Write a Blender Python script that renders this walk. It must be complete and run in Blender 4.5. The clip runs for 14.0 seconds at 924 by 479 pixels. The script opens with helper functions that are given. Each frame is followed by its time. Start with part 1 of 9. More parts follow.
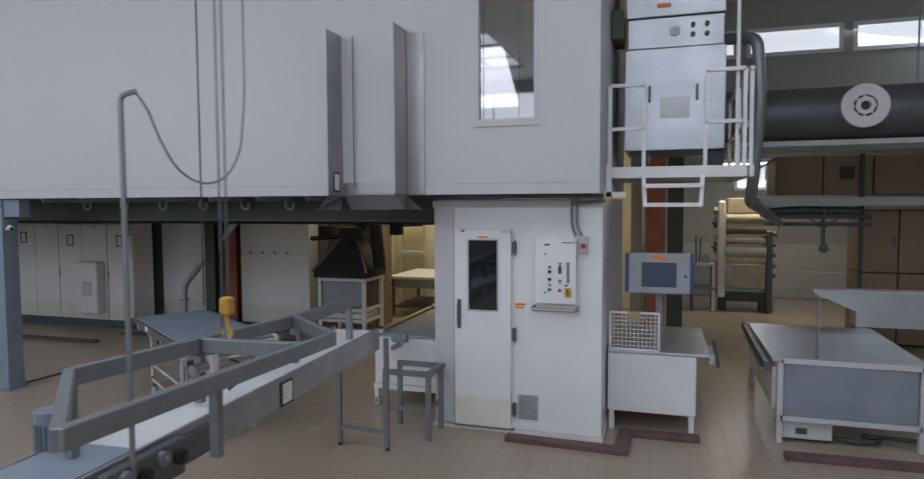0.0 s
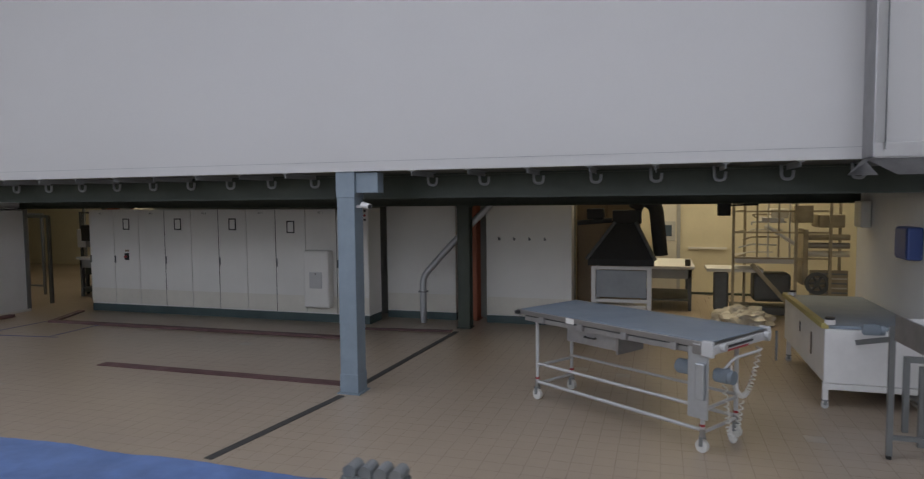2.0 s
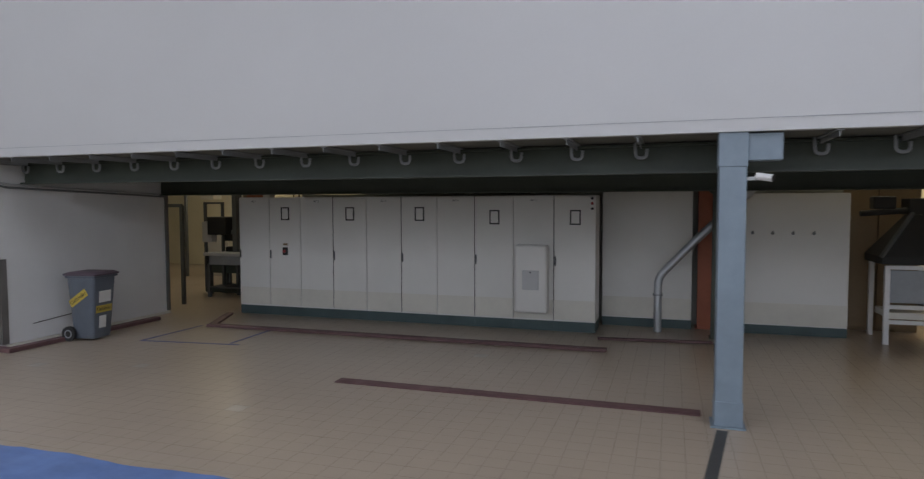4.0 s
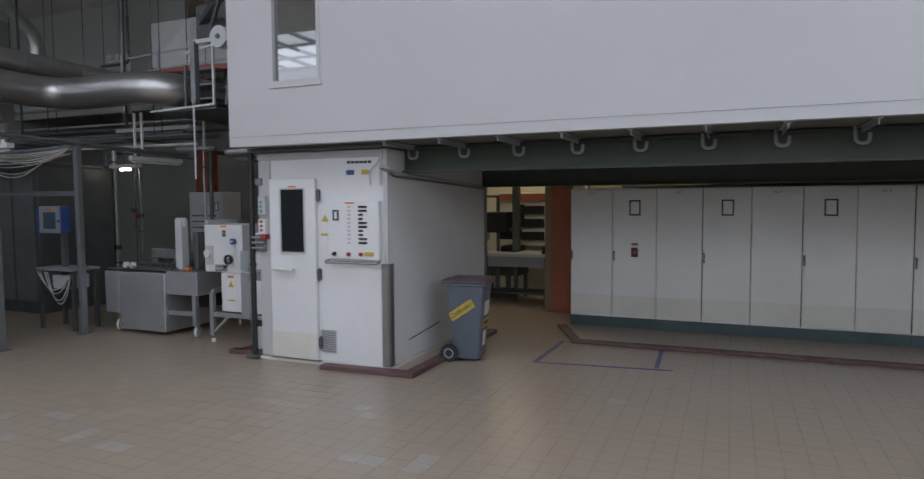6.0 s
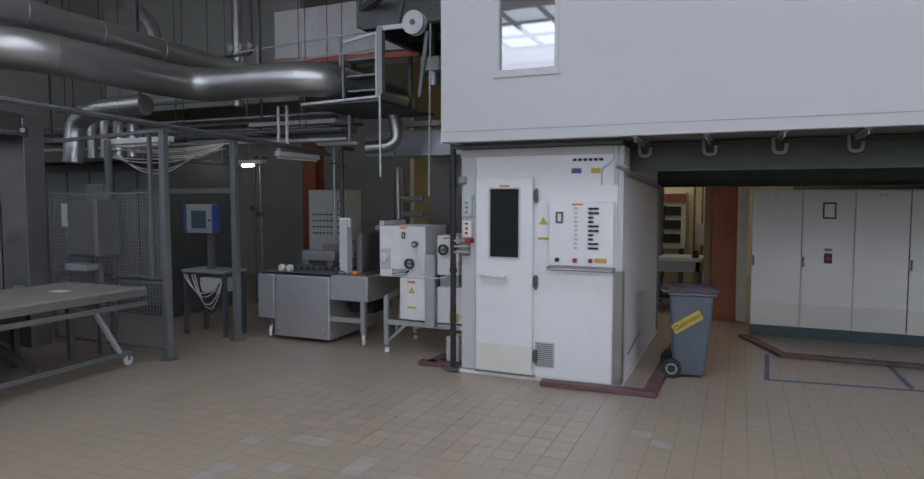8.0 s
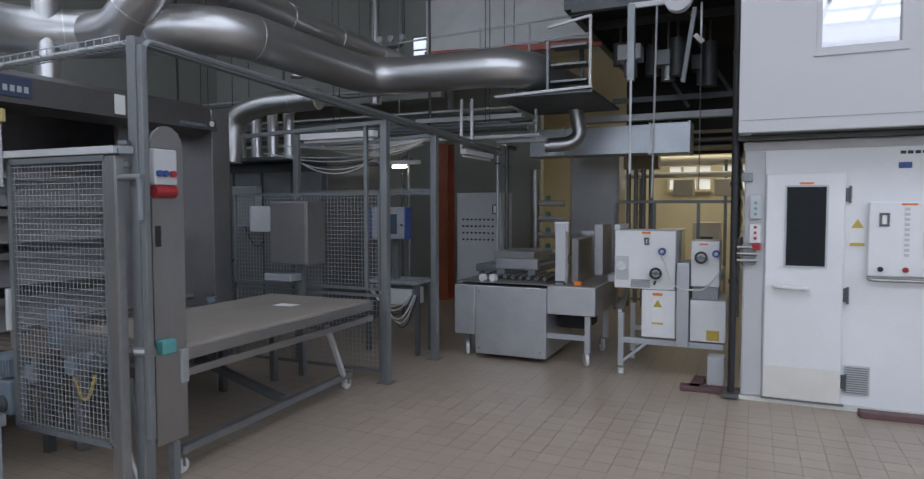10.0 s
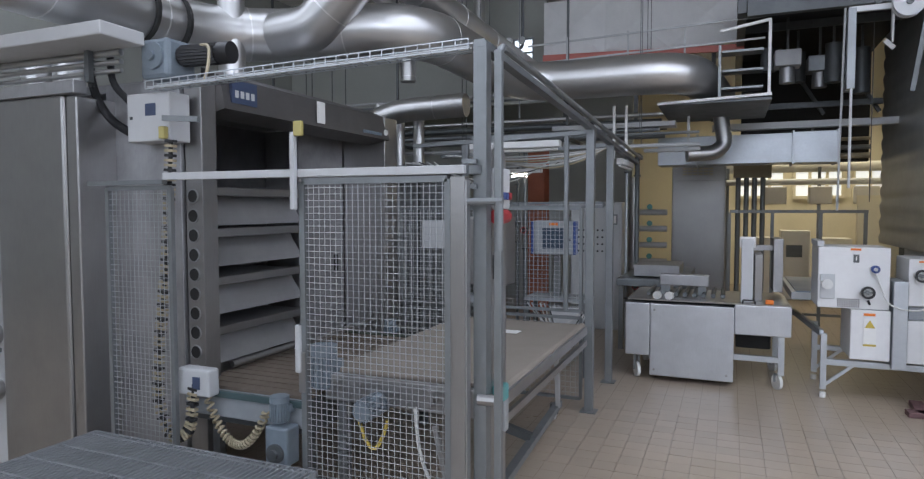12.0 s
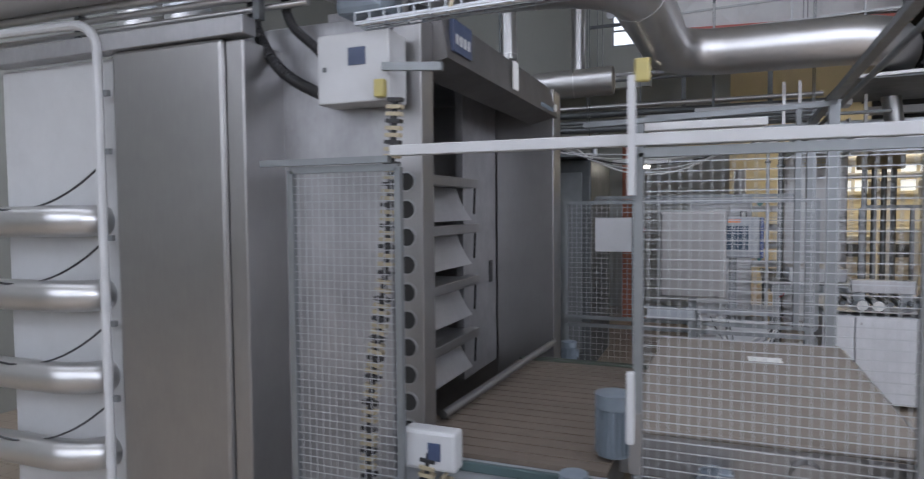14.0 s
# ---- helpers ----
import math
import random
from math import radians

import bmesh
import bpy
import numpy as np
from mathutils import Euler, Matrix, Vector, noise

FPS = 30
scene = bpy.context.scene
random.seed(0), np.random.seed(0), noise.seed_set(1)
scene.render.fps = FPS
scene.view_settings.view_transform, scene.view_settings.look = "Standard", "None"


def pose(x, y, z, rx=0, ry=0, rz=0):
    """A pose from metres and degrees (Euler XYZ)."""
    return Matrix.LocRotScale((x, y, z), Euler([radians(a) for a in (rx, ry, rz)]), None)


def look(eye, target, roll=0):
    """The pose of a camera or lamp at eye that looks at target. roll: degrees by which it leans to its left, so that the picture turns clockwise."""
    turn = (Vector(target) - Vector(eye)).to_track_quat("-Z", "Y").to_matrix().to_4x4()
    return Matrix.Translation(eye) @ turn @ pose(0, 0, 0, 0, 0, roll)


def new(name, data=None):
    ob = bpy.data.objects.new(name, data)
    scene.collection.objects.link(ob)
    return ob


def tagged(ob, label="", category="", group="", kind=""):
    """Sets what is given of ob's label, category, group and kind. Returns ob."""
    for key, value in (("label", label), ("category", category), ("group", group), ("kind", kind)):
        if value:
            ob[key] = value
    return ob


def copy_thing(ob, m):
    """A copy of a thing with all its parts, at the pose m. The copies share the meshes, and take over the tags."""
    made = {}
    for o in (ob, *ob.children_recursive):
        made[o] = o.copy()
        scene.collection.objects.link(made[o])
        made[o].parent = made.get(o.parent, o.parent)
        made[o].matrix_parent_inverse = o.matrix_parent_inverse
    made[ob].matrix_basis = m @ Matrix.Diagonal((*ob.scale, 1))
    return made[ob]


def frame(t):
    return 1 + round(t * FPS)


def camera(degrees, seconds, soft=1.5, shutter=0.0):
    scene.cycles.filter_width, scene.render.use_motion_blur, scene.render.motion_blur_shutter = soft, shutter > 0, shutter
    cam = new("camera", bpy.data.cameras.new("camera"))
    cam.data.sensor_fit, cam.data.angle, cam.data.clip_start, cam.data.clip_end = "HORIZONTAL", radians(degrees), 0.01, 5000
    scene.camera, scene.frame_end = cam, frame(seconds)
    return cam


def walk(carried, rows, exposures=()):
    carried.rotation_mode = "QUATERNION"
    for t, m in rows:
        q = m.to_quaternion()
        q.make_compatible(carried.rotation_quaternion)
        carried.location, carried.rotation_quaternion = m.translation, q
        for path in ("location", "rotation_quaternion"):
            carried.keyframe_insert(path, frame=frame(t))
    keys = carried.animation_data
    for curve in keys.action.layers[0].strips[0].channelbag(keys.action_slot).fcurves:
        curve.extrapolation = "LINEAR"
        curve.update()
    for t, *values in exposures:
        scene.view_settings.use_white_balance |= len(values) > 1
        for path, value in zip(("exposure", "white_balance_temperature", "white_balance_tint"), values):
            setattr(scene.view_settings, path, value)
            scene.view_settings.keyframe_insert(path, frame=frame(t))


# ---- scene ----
cam = camera(71.3, 14.0, soft=1.25, shutter=0.22)
METRES, EYE, TILT, LEAN, TURN = 21.8, 1.5, 0.0, 0.0, 19.9
PATH = [
    (0, (0.967, 0.186, 2.35), (0.366, 2.09, 2.236), -0.3),
    (0.5, (-0.128, 0.19, 2.283), (-0.745, 2.09, 2.184), -0.3),
    (1, (-1.479, 0.111, 2.257), (-2.089, 2.013, 2.151), -0.3),
    (1.5, (-2.877, -0.046, 2.204), (-3.476, 1.859, 2.087), -0.5),
    (2, (-3.794, -0.138, 2.123), (-4.385, 1.768, 1.998), -0.6),
    (2.2, (-4.136, -0.14, 2.109), (-4.723, 1.767, 1.979), -0.7),
    (4.3, (-8.189, 0.562, 1.832), (-8.808, 2.461, 1.729), -0.1),
    (4.5, (-8.66, 0.591, 1.831), (-9.263, 2.495, 1.728), 0.0),
    (5, (-9.894, 0.68, 1.827), (-10.603, 2.546, 1.714), -0.1),
    (5.5, (-11.195, 0.668, 1.811), (-11.942, 2.52, 1.695), -0.3),
    (6, (-12.4, 0.514, 1.826), (-13.17, 2.355, 1.706), -0.4),
    (6.5, (-13.12, 0.425, 1.834), (-13.903, 2.262, 1.712), -0.4),
    (7, (-13.498, 0.421, 1.855), (-14.285, 2.255, 1.728), -0.3),
    (7.5, (-13.995, 0.358, 1.872), (-14.783, 2.192, 1.746), -0.3),
    (8, (-14.718, 0.192, 1.871), (-15.509, 2.025, 1.743), -0.0),
    (10.3, (-17.725, -0.011, 1.794), (-18.565, 1.802, 1.694), -0.2),
    (10.5, (-17.962, -0.035, 1.813), (-18.821, 1.768, 1.707), -0.0),
    (11, (-18.555, -0.17, 1.806), (-19.396, 1.641, 1.704), -0.1),
    (11.5, (-19.185, -0.354, 1.856), (-19.971, 1.482, 1.761), -0.1),
    (12, (-19.537, -0.432, 1.937), (-20.305, 1.412, 1.839), -0.1),
    (12.5, (-19.695, -0.344, 1.927), (-20.455, 1.503, 1.828), -0.2),
    (13, (-19.959, -0.116, 1.908), (-20.72, 1.731, 1.81), -0.1),
    (13.5, (-20.584, 0.096, 1.886), (-21.343, 1.944, 1.793), -0.2),
    (14, (-21.542, 0.138, 1.883), (-22.279, 1.995, 1.79), -0.5),
]
walk(cam, [(t, look(eye, target, roll)) for t, eye, target, roll in PATH],
     exposures=[(0.0, -0.45, 6420, 10), (2.0, -0.47, 6620, 11), (5.0, -0.29, 6500, 10), (8.0, -0.19, 6280, 10),
                (10.5, 0.12, 6200, 10), (12.5, 0.56, 6300, 11), (14.0, 0.63, 6400, 13)])

# ---- light ----
world = bpy.data.worlds.new("world")
scene.world = world
world.use_nodes = True
wn = world.node_tree.nodes
sky = wn.new("ShaderNodeTexSky")
sky.sky_type = 'NISHITA'
sky.sun_disc = False
sky.sun_elevation = radians(40)
sky.sun_rotation = radians(200)
world.node_tree.links.new(sky.outputs[0], wn["Background"].inputs[0])
wn["Background"].inputs[1].default_value = 0.10


def sun_lamp():
    d = bpy.data.lights.new("sun", 'SUN')
    d.energy, d.angle, d.color = 0.7, radians(25), (1.0, 0.97, 0.93)
    ob = new("sun", d)
    ob.matrix_world = look((0, 0, 30), (-4, 12, 10))
    return ob


def area(name, eye, target, sx, sy, watts, colour):
    d = bpy.data.lights.new(name, 'AREA')
    d.shape, d.size, d.size_y, d.energy, d.color = 'RECTANGLE', sx, sy, watts, colour
    ob = new(name, d)
    ob.matrix_world = look(eye, target)
    return ob


sun_lamp()
DAY = (0.90, 0.945, 1.10)
WARM = (1.0, 0.86, 0.60)
# daylight of the two rows of roof lights
for wx in (-26.0, -16.5, -7.0, 2.5):
    area("skylight_daylight", (wx, 2.5, 5.93), (wx, 2.5, 0), 8.4, 3.4, {-26.0: 55, -16.5: 100}.get(wx, 130), DAY)
    area("skylight_daylight", (wx, -3.5, 5.93), (wx, 0.5, 0), 8.4, 3.6, {-26.0: 95, -16.5: 200}.get(wx, 270), DAY)
# daylight of the tall south windows and of the high strip in the far wall
for wx in (-26.0, -16.5, -7.0, 2.5):
    area("window_daylight", (wx, -6.9, 4.1), (wx, 0.0, 3.0), 8.6, 2.9, {-26.0: 16, -16.5: 42}.get(wx, 58), DAY)
area("window_daylight", (5.0, 13.12, 5.22), (4.2, 9.0, 1.0), 7.6, 0.45, 72, DAY)
area("window_daylight", (2.96, 17.3, 2.98), (3.0, 13.0, 0.3), 0.7, 0.7, 24, DAY)
# fluorescent light of the rooms behind
area("back_room_light", (-3.2, 12.9, 4.7), (-3.2, 12.9, 0), 3.5, 3.0, 150, WARM)
# this one is added to brighten the east bay, no known fitting
area("back_room_light", (3.0, 14.7, 3.1), (3.0, 14.6, 0), 2.2, 0.5, 46, WARM)
area("back_room_light", (-15.9, 11.6, 4.0), (-15.9, 11.6, 0), 1.6, 1.6, 32, WARM)
area("back_room_light", (-18.2, 14.9, 4.2), (-18.2, 14.9, 0), 3.0, 2.5, 70, WARM)


# ---- helpers of this scene ----
def shader(name, colour, rough=0.5, metal=0.0, var=0.08, grain=20.0, bump=0.0, stains=0.0, stain_scale=1.2,
           stretch=(1, 1, 1), spec=0.5, rand=0.0, emit=0.0, rvar=0.06):
    """A painted, metal or plastic surface: colour broken up at two scales, with fine relief."""
    m = bpy.data.materials.new(name)
    m.use_nodes = True
    nt = m.node_tree
    n, link = nt.nodes, nt.links.new
    p = n["Principled BSDF"]
    p.inputs["Metallic"].default_value = metal
    p.inputs["Specular IOR Level"].default_value = spec
    tc = n.new("ShaderNodeTexCoord")
    mp = n.new("ShaderNodeMapping")
    mp.inputs["Scale"].default_value = stretch
    geo = n.new("ShaderNodeNewGeometry")
    link(geo.outputs["Position"], mp.inputs["Vector"])
    fine = n.new("ShaderNodeTexNoise")
    fine.inputs["Scale"].default_value = grain
    fine.inputs["Detail"].default_value = 5
    link(mp.outputs[0], fine.inputs["Vector"])
    big = n.new("ShaderNodeTexNoise")
    big.inputs["Scale"].default_value = stain_scale
    big.inputs["Detail"].default_value = 6
    big.inputs["Roughness"].default_value = 0.65
    link(geo.outputs["Position"], big.inputs["Vector"])
    add = n.new("ShaderNodeMath")
    add.operation = 'MULTIPLY_ADD'
    link(fine.outputs["Fac"], add.inputs[0])
    add.inputs[1].default_value = var * 2
    add.inputs[2].default_value = 1 - var
    stain = n.new("ShaderNodeMapRange")
    stain.inputs["From Min"].default_value = 0.35
    stain.inputs["From Max"].default_value = 0.7
    stain.inputs["To Min"].default_value = 1 + stains * 0.3
    stain.inputs["To Max"].default_value = 1 - stains
    link(big.outputs["Fac"], stain.inputs["Value"])
    mul = n.new("ShaderNodeMath")
    mul.operation = 'MULTIPLY'
    link(add.outputs[0], mul.inputs[0])
    link(stain.outputs[0], mul.inputs[1])
    last = mul
    if rand:
        info = n.new("ShaderNodeObjectInfo")
        r = n.new("ShaderNodeMath")
        r.operation = 'MULTIPLY_ADD'
        link(info.outputs["Random"], r.inputs[0])
        r.inputs[1].default_value = rand * 2
        r.inputs[2].default_value = 1 - rand
        m2 = n.new("ShaderNodeMath")
        m2.operation = 'MULTIPLY'
        link(mul.outputs[0], m2.inputs[0])
        link(r.outputs[0], m2.inputs[1])
        last = m2
    mix = n.new("ShaderNodeVectorMath")
    mix.operation = 'SCALE'
    mix.inputs[0].default_value = colour[:3]
    link(last.outputs[0], mix.inputs["Scale"])
    link(mix.outputs[0], p.inputs["Base Color"])
    rr = n.new("ShaderNodeMapRange")
    rr.inputs["To Min"].default_value = max(0.02, rough - rvar)
    rr.inputs["To Max"].default_value = min(1, rough + rvar)
    rr.inputs["From Min"].default_value = 0.3
    rr.inputs["From Max"].default_value = 0.7
    link(big.outputs["Fac"], rr.inputs["Value"])
    link(rr.outputs[0], p.inputs["Roughness"])
    if bump:
        b = n.new("ShaderNodeBump")
        b.inputs["Strength"].default_value = bump
        b.inputs["Distance"].default_value = 0.004
        link(fine.outputs["Fac"], b.inputs["Height"])
        link(b.outputs[0], p.inputs["Normal"])
    if emit:
        p.inputs["Emission Color"].default_value = (*colour[:3], 1)
        p.inputs["Emission Strength"].default_value = emit
    return m


WHITE_PANEL = shader("white_panel", (0.51, 0.51, 0.515), 0.42, var=0.02, grain=60, stains=0.03, stain_scale=0.5, bump=0.02)
WHITE_BOOTH = shader("white_booth_paint", (0.74, 0.745, 0.75), 0.4, var=0.02, grain=50, stains=0.05, stain_scale=1.5, bump=0.03)
CAB_WHITE = shader("cabinet_white", (0.73, 0.725, 0.70), 0.4, var=0.02, grain=90, stains=0.05, stain_scale=1.0, bump=0.05)
WHITE_PAINT = shader("white_machine_paint", (0.72, 0.72, 0.72), 0.4, var=0.03, stains=0.08, stain_scale=3)
CREAM = shader("cream_kick_plate", (0.69, 0.67, 0.61), 0.45, var=0.03, stains=0.1)
STEEL = shader("brushed_stainless", (0.36, 0.355, 0.352), 0.36, 0.9, var=0.06, grain=14, stretch=(8, 8, 0.6), stains=0.10, stain_scale=1.6, bump=0.04)
STEEL_DARK = shader("worn_stainless", (0.42, 0.42, 0.43), 0.46, 0.85, var=0.10, grain=14, stretch=(5, 5, 1), stains=0.2, stain_scale=2.5, bump=0.06)
FEEDER = shader("blasted_stainless", (0.56, 0.575, 0.60), 0.45, 0.8, var=0.06, grain=14, stretch=(5, 5, 1), stains=0.12, stain_scale=2.5, bump=0.04)
DUCT = shader("duct_sheet_metal", (0.58, 0.58, 0.58), 0.35, 0.92, var=0.05, grain=5, stains=0.05, stain_scale=1.2, bump=0.008, rvar=0.025)
GALV = shader("galvanised_sheet", (0.52, 0.55, 0.58), 0.42, 0.8, var=0.07, grain=34, stains=0.06, stain_scale=3, bump=0.03)
FRAME = shader("grey_steel_tube", (0.235, 0.25, 0.26), 0.42, 0.55, var=0.08, stains=0.12, stain_scale=3, bump=0.03)
SEAM = shader("bright_duct_seam", (0.75, 0.75, 0.75), 0.3, 0.9, var=0.1)
GRATE = shader("galvanised_grating", (0.24, 0.25, 0.262), 0.5, 0.2, var=0.1, stains=0.15, stain_scale=4)
WIRE = shader("galvanised_wire", (0.45, 0.47, 0.49), 0.4, 0.5, var=0.08)
FRAME_DARK = shader("dark_steel_tube", (0.13, 0.14, 0.145), 0.5, 0.5, var=0.1, stains=0.15, stain_scale=3)
GREY_PAINT = shader("grey_painted_steel", (0.30, 0.32, 0.34), 0.5, 0.1, var=0.06, stains=0.1, stain_scale=3)
BLUE_STEEL = shader("blue_grey_painted_steel", (0.20, 0.255, 0.31), 0.45, var=0.06, stains=0.15, stain_scale=3, bump=0.05)
GREEN_DARK = shader("dark_green_paint", (0.052, 0.066, 0.052), 0.5, var=0.1, stains=0.15, stain_scale=2, bump=0.05)
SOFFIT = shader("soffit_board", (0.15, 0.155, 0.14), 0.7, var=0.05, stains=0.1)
GREEN_BASE = shader("green_plinth", (0.06, 0.095, 0.10), 0.5, var=0.08, stains=0.2, stain_scale=2.5)
ORANGE_STEEL = shader("rust_orange_paint", (0.37, 0.115, 0.06), 0.5, var=0.08, stains=0.2, stain_scale=2)
YELLOW_WALL = shader("yellowed_wall_paint", (0.74, 0.69, 0.53), 0.6, var=0.04, stains=0.08, stain_scale=0.9)
BACK_WALL = shader("grey_green_wall_paint", (0.38, 0.39, 0.36), 0.7, var=0.04, stains=0.08, stain_scale=0.7)
CEIL = shader("ceiling_paint", (0.78, 0.78, 0.74), 0.8, var=0.05, stains=0.15, stain_scale=0.6)
BROWN_DOOR = shader("brown_board", (0.25, 0.18, 0.11), 0.55, var=0.07, stains=0.1, stain_scale=2)
KERB_RED = shader("red_floor_kerb", (0.135, 0.072, 0.074), 0.6, var=0.16, stains=0.25, stain_scale=4, bump=0.1)
TAPE_BLUE = shader("blue_floor_tape", (0.10, 0.115, 0.27), 0.5, var=0.1, stains=0.2, stain_scale=6)
BLACK = shader("black_plastic", (0.018, 0.018, 0.02), 0.4, var=0.15)
RUBBER = shader("black_rubber", (0.022, 0.022, 0.022), 0.7, var=0.15)
# black iron, also put in as the dark of holes, openings and gantry backing
CHARCOAL = shader("soot_black_iron_and_shade", (0.02, 0.02, 0.02), 0.75, var=0.2, bump=0.1)
WHEEL_W = shader("white_wheel_plastic", (0.68, 0.68, 0.66), 0.4, var=0.05, stains=0.15, stain_scale=8)
BELT_W = shader("white_belt", (0.66, 0.67, 0.68), 0.5, var=0.02, stains=0.06, stain_scale=2)
BELT_BLUE = shader("blue_grey_belt", (0.23, 0.28, 0.34), 0.5, var=0.03, stains=0.06, stain_scale=2)
BELT_TAN = shader("tan_woven_belt", (0.235, 0.205, 0.175), 0.75, var=0.08, grain=220, stains=0.10, stain_scale=1.5, bump=0.2)
BOARD_TAN = shader("wooden_oven_bed", (0.155, 0.125, 0.10), 0.6, var=0.22, grain=9, stretch=(1.0, 16, 1), stains=0.15, stain_scale=2, bump=0.1)
BLUE_PL = shader("blue_plastic", (0.04, 0.075, 0.24), 0.4, var=0.05)
BIN_GREY = shader("grey_bin_plastic", (0.115, 0.135, 0.165), 0.5, var=0.05, stains=0.12, stain_scale=3, bump=0.03)
BIN_LID = shader("mauve_bin_lid", (0.13, 0.095, 0.12), 0.5, var=0.06, stains=0.15, stain_scale=4)
YELLOW = shader("yellow_sticker", (0.52, 0.39, 0.07), 0.45, var=0.04)
PALE_YELLOW = shader("faded_yellow_plastic", (0.42, 0.36, 0.13), 0.45, var=0.06)
MACHINE_TAN = shader("worn_tan_machine_paint", (0.42, 0.37, 0.27), 0.5, 0.2, var=0.1, stains=0.25, stain_scale=5)
ORANGE = shader("orange_plastic", (0.75, 0.20, 0.03), 0.4, var=0.05)
RED = shader("red_plastic", (0.32, 0.025, 0.03), 0.35, var=0.05)
HOOD_RED = shader("faded_red_edge", (0.55, 0.16, 0.13), 0.5, var=0.06, stains=0.15)
PAPER = shader("paper_sheet", (0.75, 0.75, 0.73), 0.7, var=0.03)
SCREEN = shader("dark_screen", (0.06, 0.085, 0.12), 0.15, var=0.02)
DGLASS = shader("dark_window_glass", (0.012, 0.015, 0.018), 0.06, var=0.02, spec=0.7)
GREYBOX = shader("grey_enamel_box", (0.50, 0.51, 0.52), 0.4, var=0.03, stains=0.06, stain_scale=4)
TEAL = shader("teal_switch", (0.10, 0.30, 0.30), 0.45, var=0.05)
CABLE_T = shader("tan_spiral_cable", (0.37, 0.32, 0.22), 0.5, var=0.06)
CABLE_W = shader("white_spiral_cable", (0.62, 0.62, 0.6), 0.5, var=0.06)
CABLE_K = shader("black_cable", (0.02, 0.02, 0.022), 0.5, var=0.1)
MOTOR = shader("grey_blue_motor_paint", (0.20, 0.24, 0.28), 0.45, 0.1, var=0.08, stains=0.15, stain_scale=6)
PLASTIC_BAG = shader("crumpled_plastic_sheet", (0.55, 0.52, 0.45), 0.25, var=0.1, grain=12, bump=0.5)
TARP = shader("blue_floor_mat", (0.07, 0.13, 0.30), 0.45, var=0.2, grain=9, stains=0.3, stain_scale=5, bump=0.3)
TUBE_LIGHT = shader("lit_tube", (1.0, 0.93, 0.78), 0.4, var=0.0, emit=9.0)
SKY_PANE = shader("bright_overcast_pane", (0.86, 0.92, 1.0), 0.4, var=0.0, emit=0.9)
DIM_PANE = shader("hazy_daylit_pane", (0.86, 0.90, 0.92), 0.4, var=0.0, emit=0.45)
TILE = shader("tan_floor_tile", (0.375, 0.308, 0.24), 0.30, var=0.05, grain=16, stains=0.06, stain_scale=0.5, bump=0.03, rand=0.06, rvar=0.03)
TILE_FAR = shader("tan_floor_tile_field", (0.375, 0.308, 0.24), 0.30, var=0.05, grain=7, stains=0.06, stain_scale=0.5, bump=0.02, rvar=0.03)
GROUT = shader("dark_grout", (0.265, 0.22, 0.175), 0.8, var=0.15, stains=0.2)
HOOD_STEEL = shader("heat_darkened_steel", (0.175, 0.168, 0.165), 0.4, 0.7, var=0.08, grain=14, stretch=(6, 0.8, 6), stains=0.12, stain_scale=2.0, bump=0.03)
CLAD = shader("corrugated_zinc_cladding", (0.50, 0.51, 0.50), 0.42, 0.55, var=0.06, grain=12, stains=0.10, stain_scale=1.4)
FLAP = shader("bright_satin_sheet", (0.66, 0.66, 0.67), 0.38, 0.55, var=0.05, grain=10, stretch=(4, 0.6, 4), stains=0.10, stain_scale=3, bump=0.02)
NAVY = shader("navy_enamel_sign", (0.05, 0.07, 0.13), 0.4, var=0.06, stains=0.1, stain_scale=8)
LINE_DARK = shader("dark_floor_joint", (0.05, 0.05, 0.05), 0.6, var=0.2)
BLUE_SHEET = shader("blue_grey_sheet", (0.27, 0.30, 0.36), 0.42, 0.35, var=0.14, grain=3, stains=0.2, stain_scale=2.5)
SCUFF = shader("scuffed_pale_tile", (0.43, 0.395, 0.35), 0.35, var=0.1, stains=0.2, stain_scale=5, rand=0.1)


def window_glass():
    m = bpy.data.materials.new("reflecting_glass")
    m.use_nodes = True
    p = m.node_tree.nodes["Principled BSDF"]
    p.inputs["Base Color"].default_value = (0.02, 0.025, 0.03, 1)
    p.inputs["Roughness"].default_value = 0.03
    p.inputs["IOR"].default_value = 4.0
    return m


GLASS = window_glass()


def thing(name, at, label, category, group="", kind=""):
    ob = new(name)
    ob.empty_display_size = 0.2
    ob.location = at
    return tagged(ob, label, category, group, kind)


def root_of(ob):
    while ob.parent:
        ob = ob.parent
    return ob


def part(name, bm, mat, parent=None, label="", smooth=False):
    """Links a bmesh, in world metres, as ONE mesh object under a thing or part."""
    if parent is not None:
        bm.transform(Matrix.Translation(-root_of(parent).location))
    me = bpy.data.meshes.new(name)
    bm.to_mesh(me)
    bm.free()
    me.materials.append(mat)
    if smooth:
        for f in me.polygons:
            f.use_smooth = True
        me.set_sharp_from_angle(angle=radians(40))
    ob = new(name, me)
    if parent is not None:
        ob.parent = parent
    if label:
        ob["label"] = label
    return ob


def struct(name, bm, mat, label, category="", smooth=False):
    ob = part(name, bm, mat, None, "", smooth)
    return tagged(ob, label, category or "structure", "", "structure")


def nb():
    return bmesh.new()


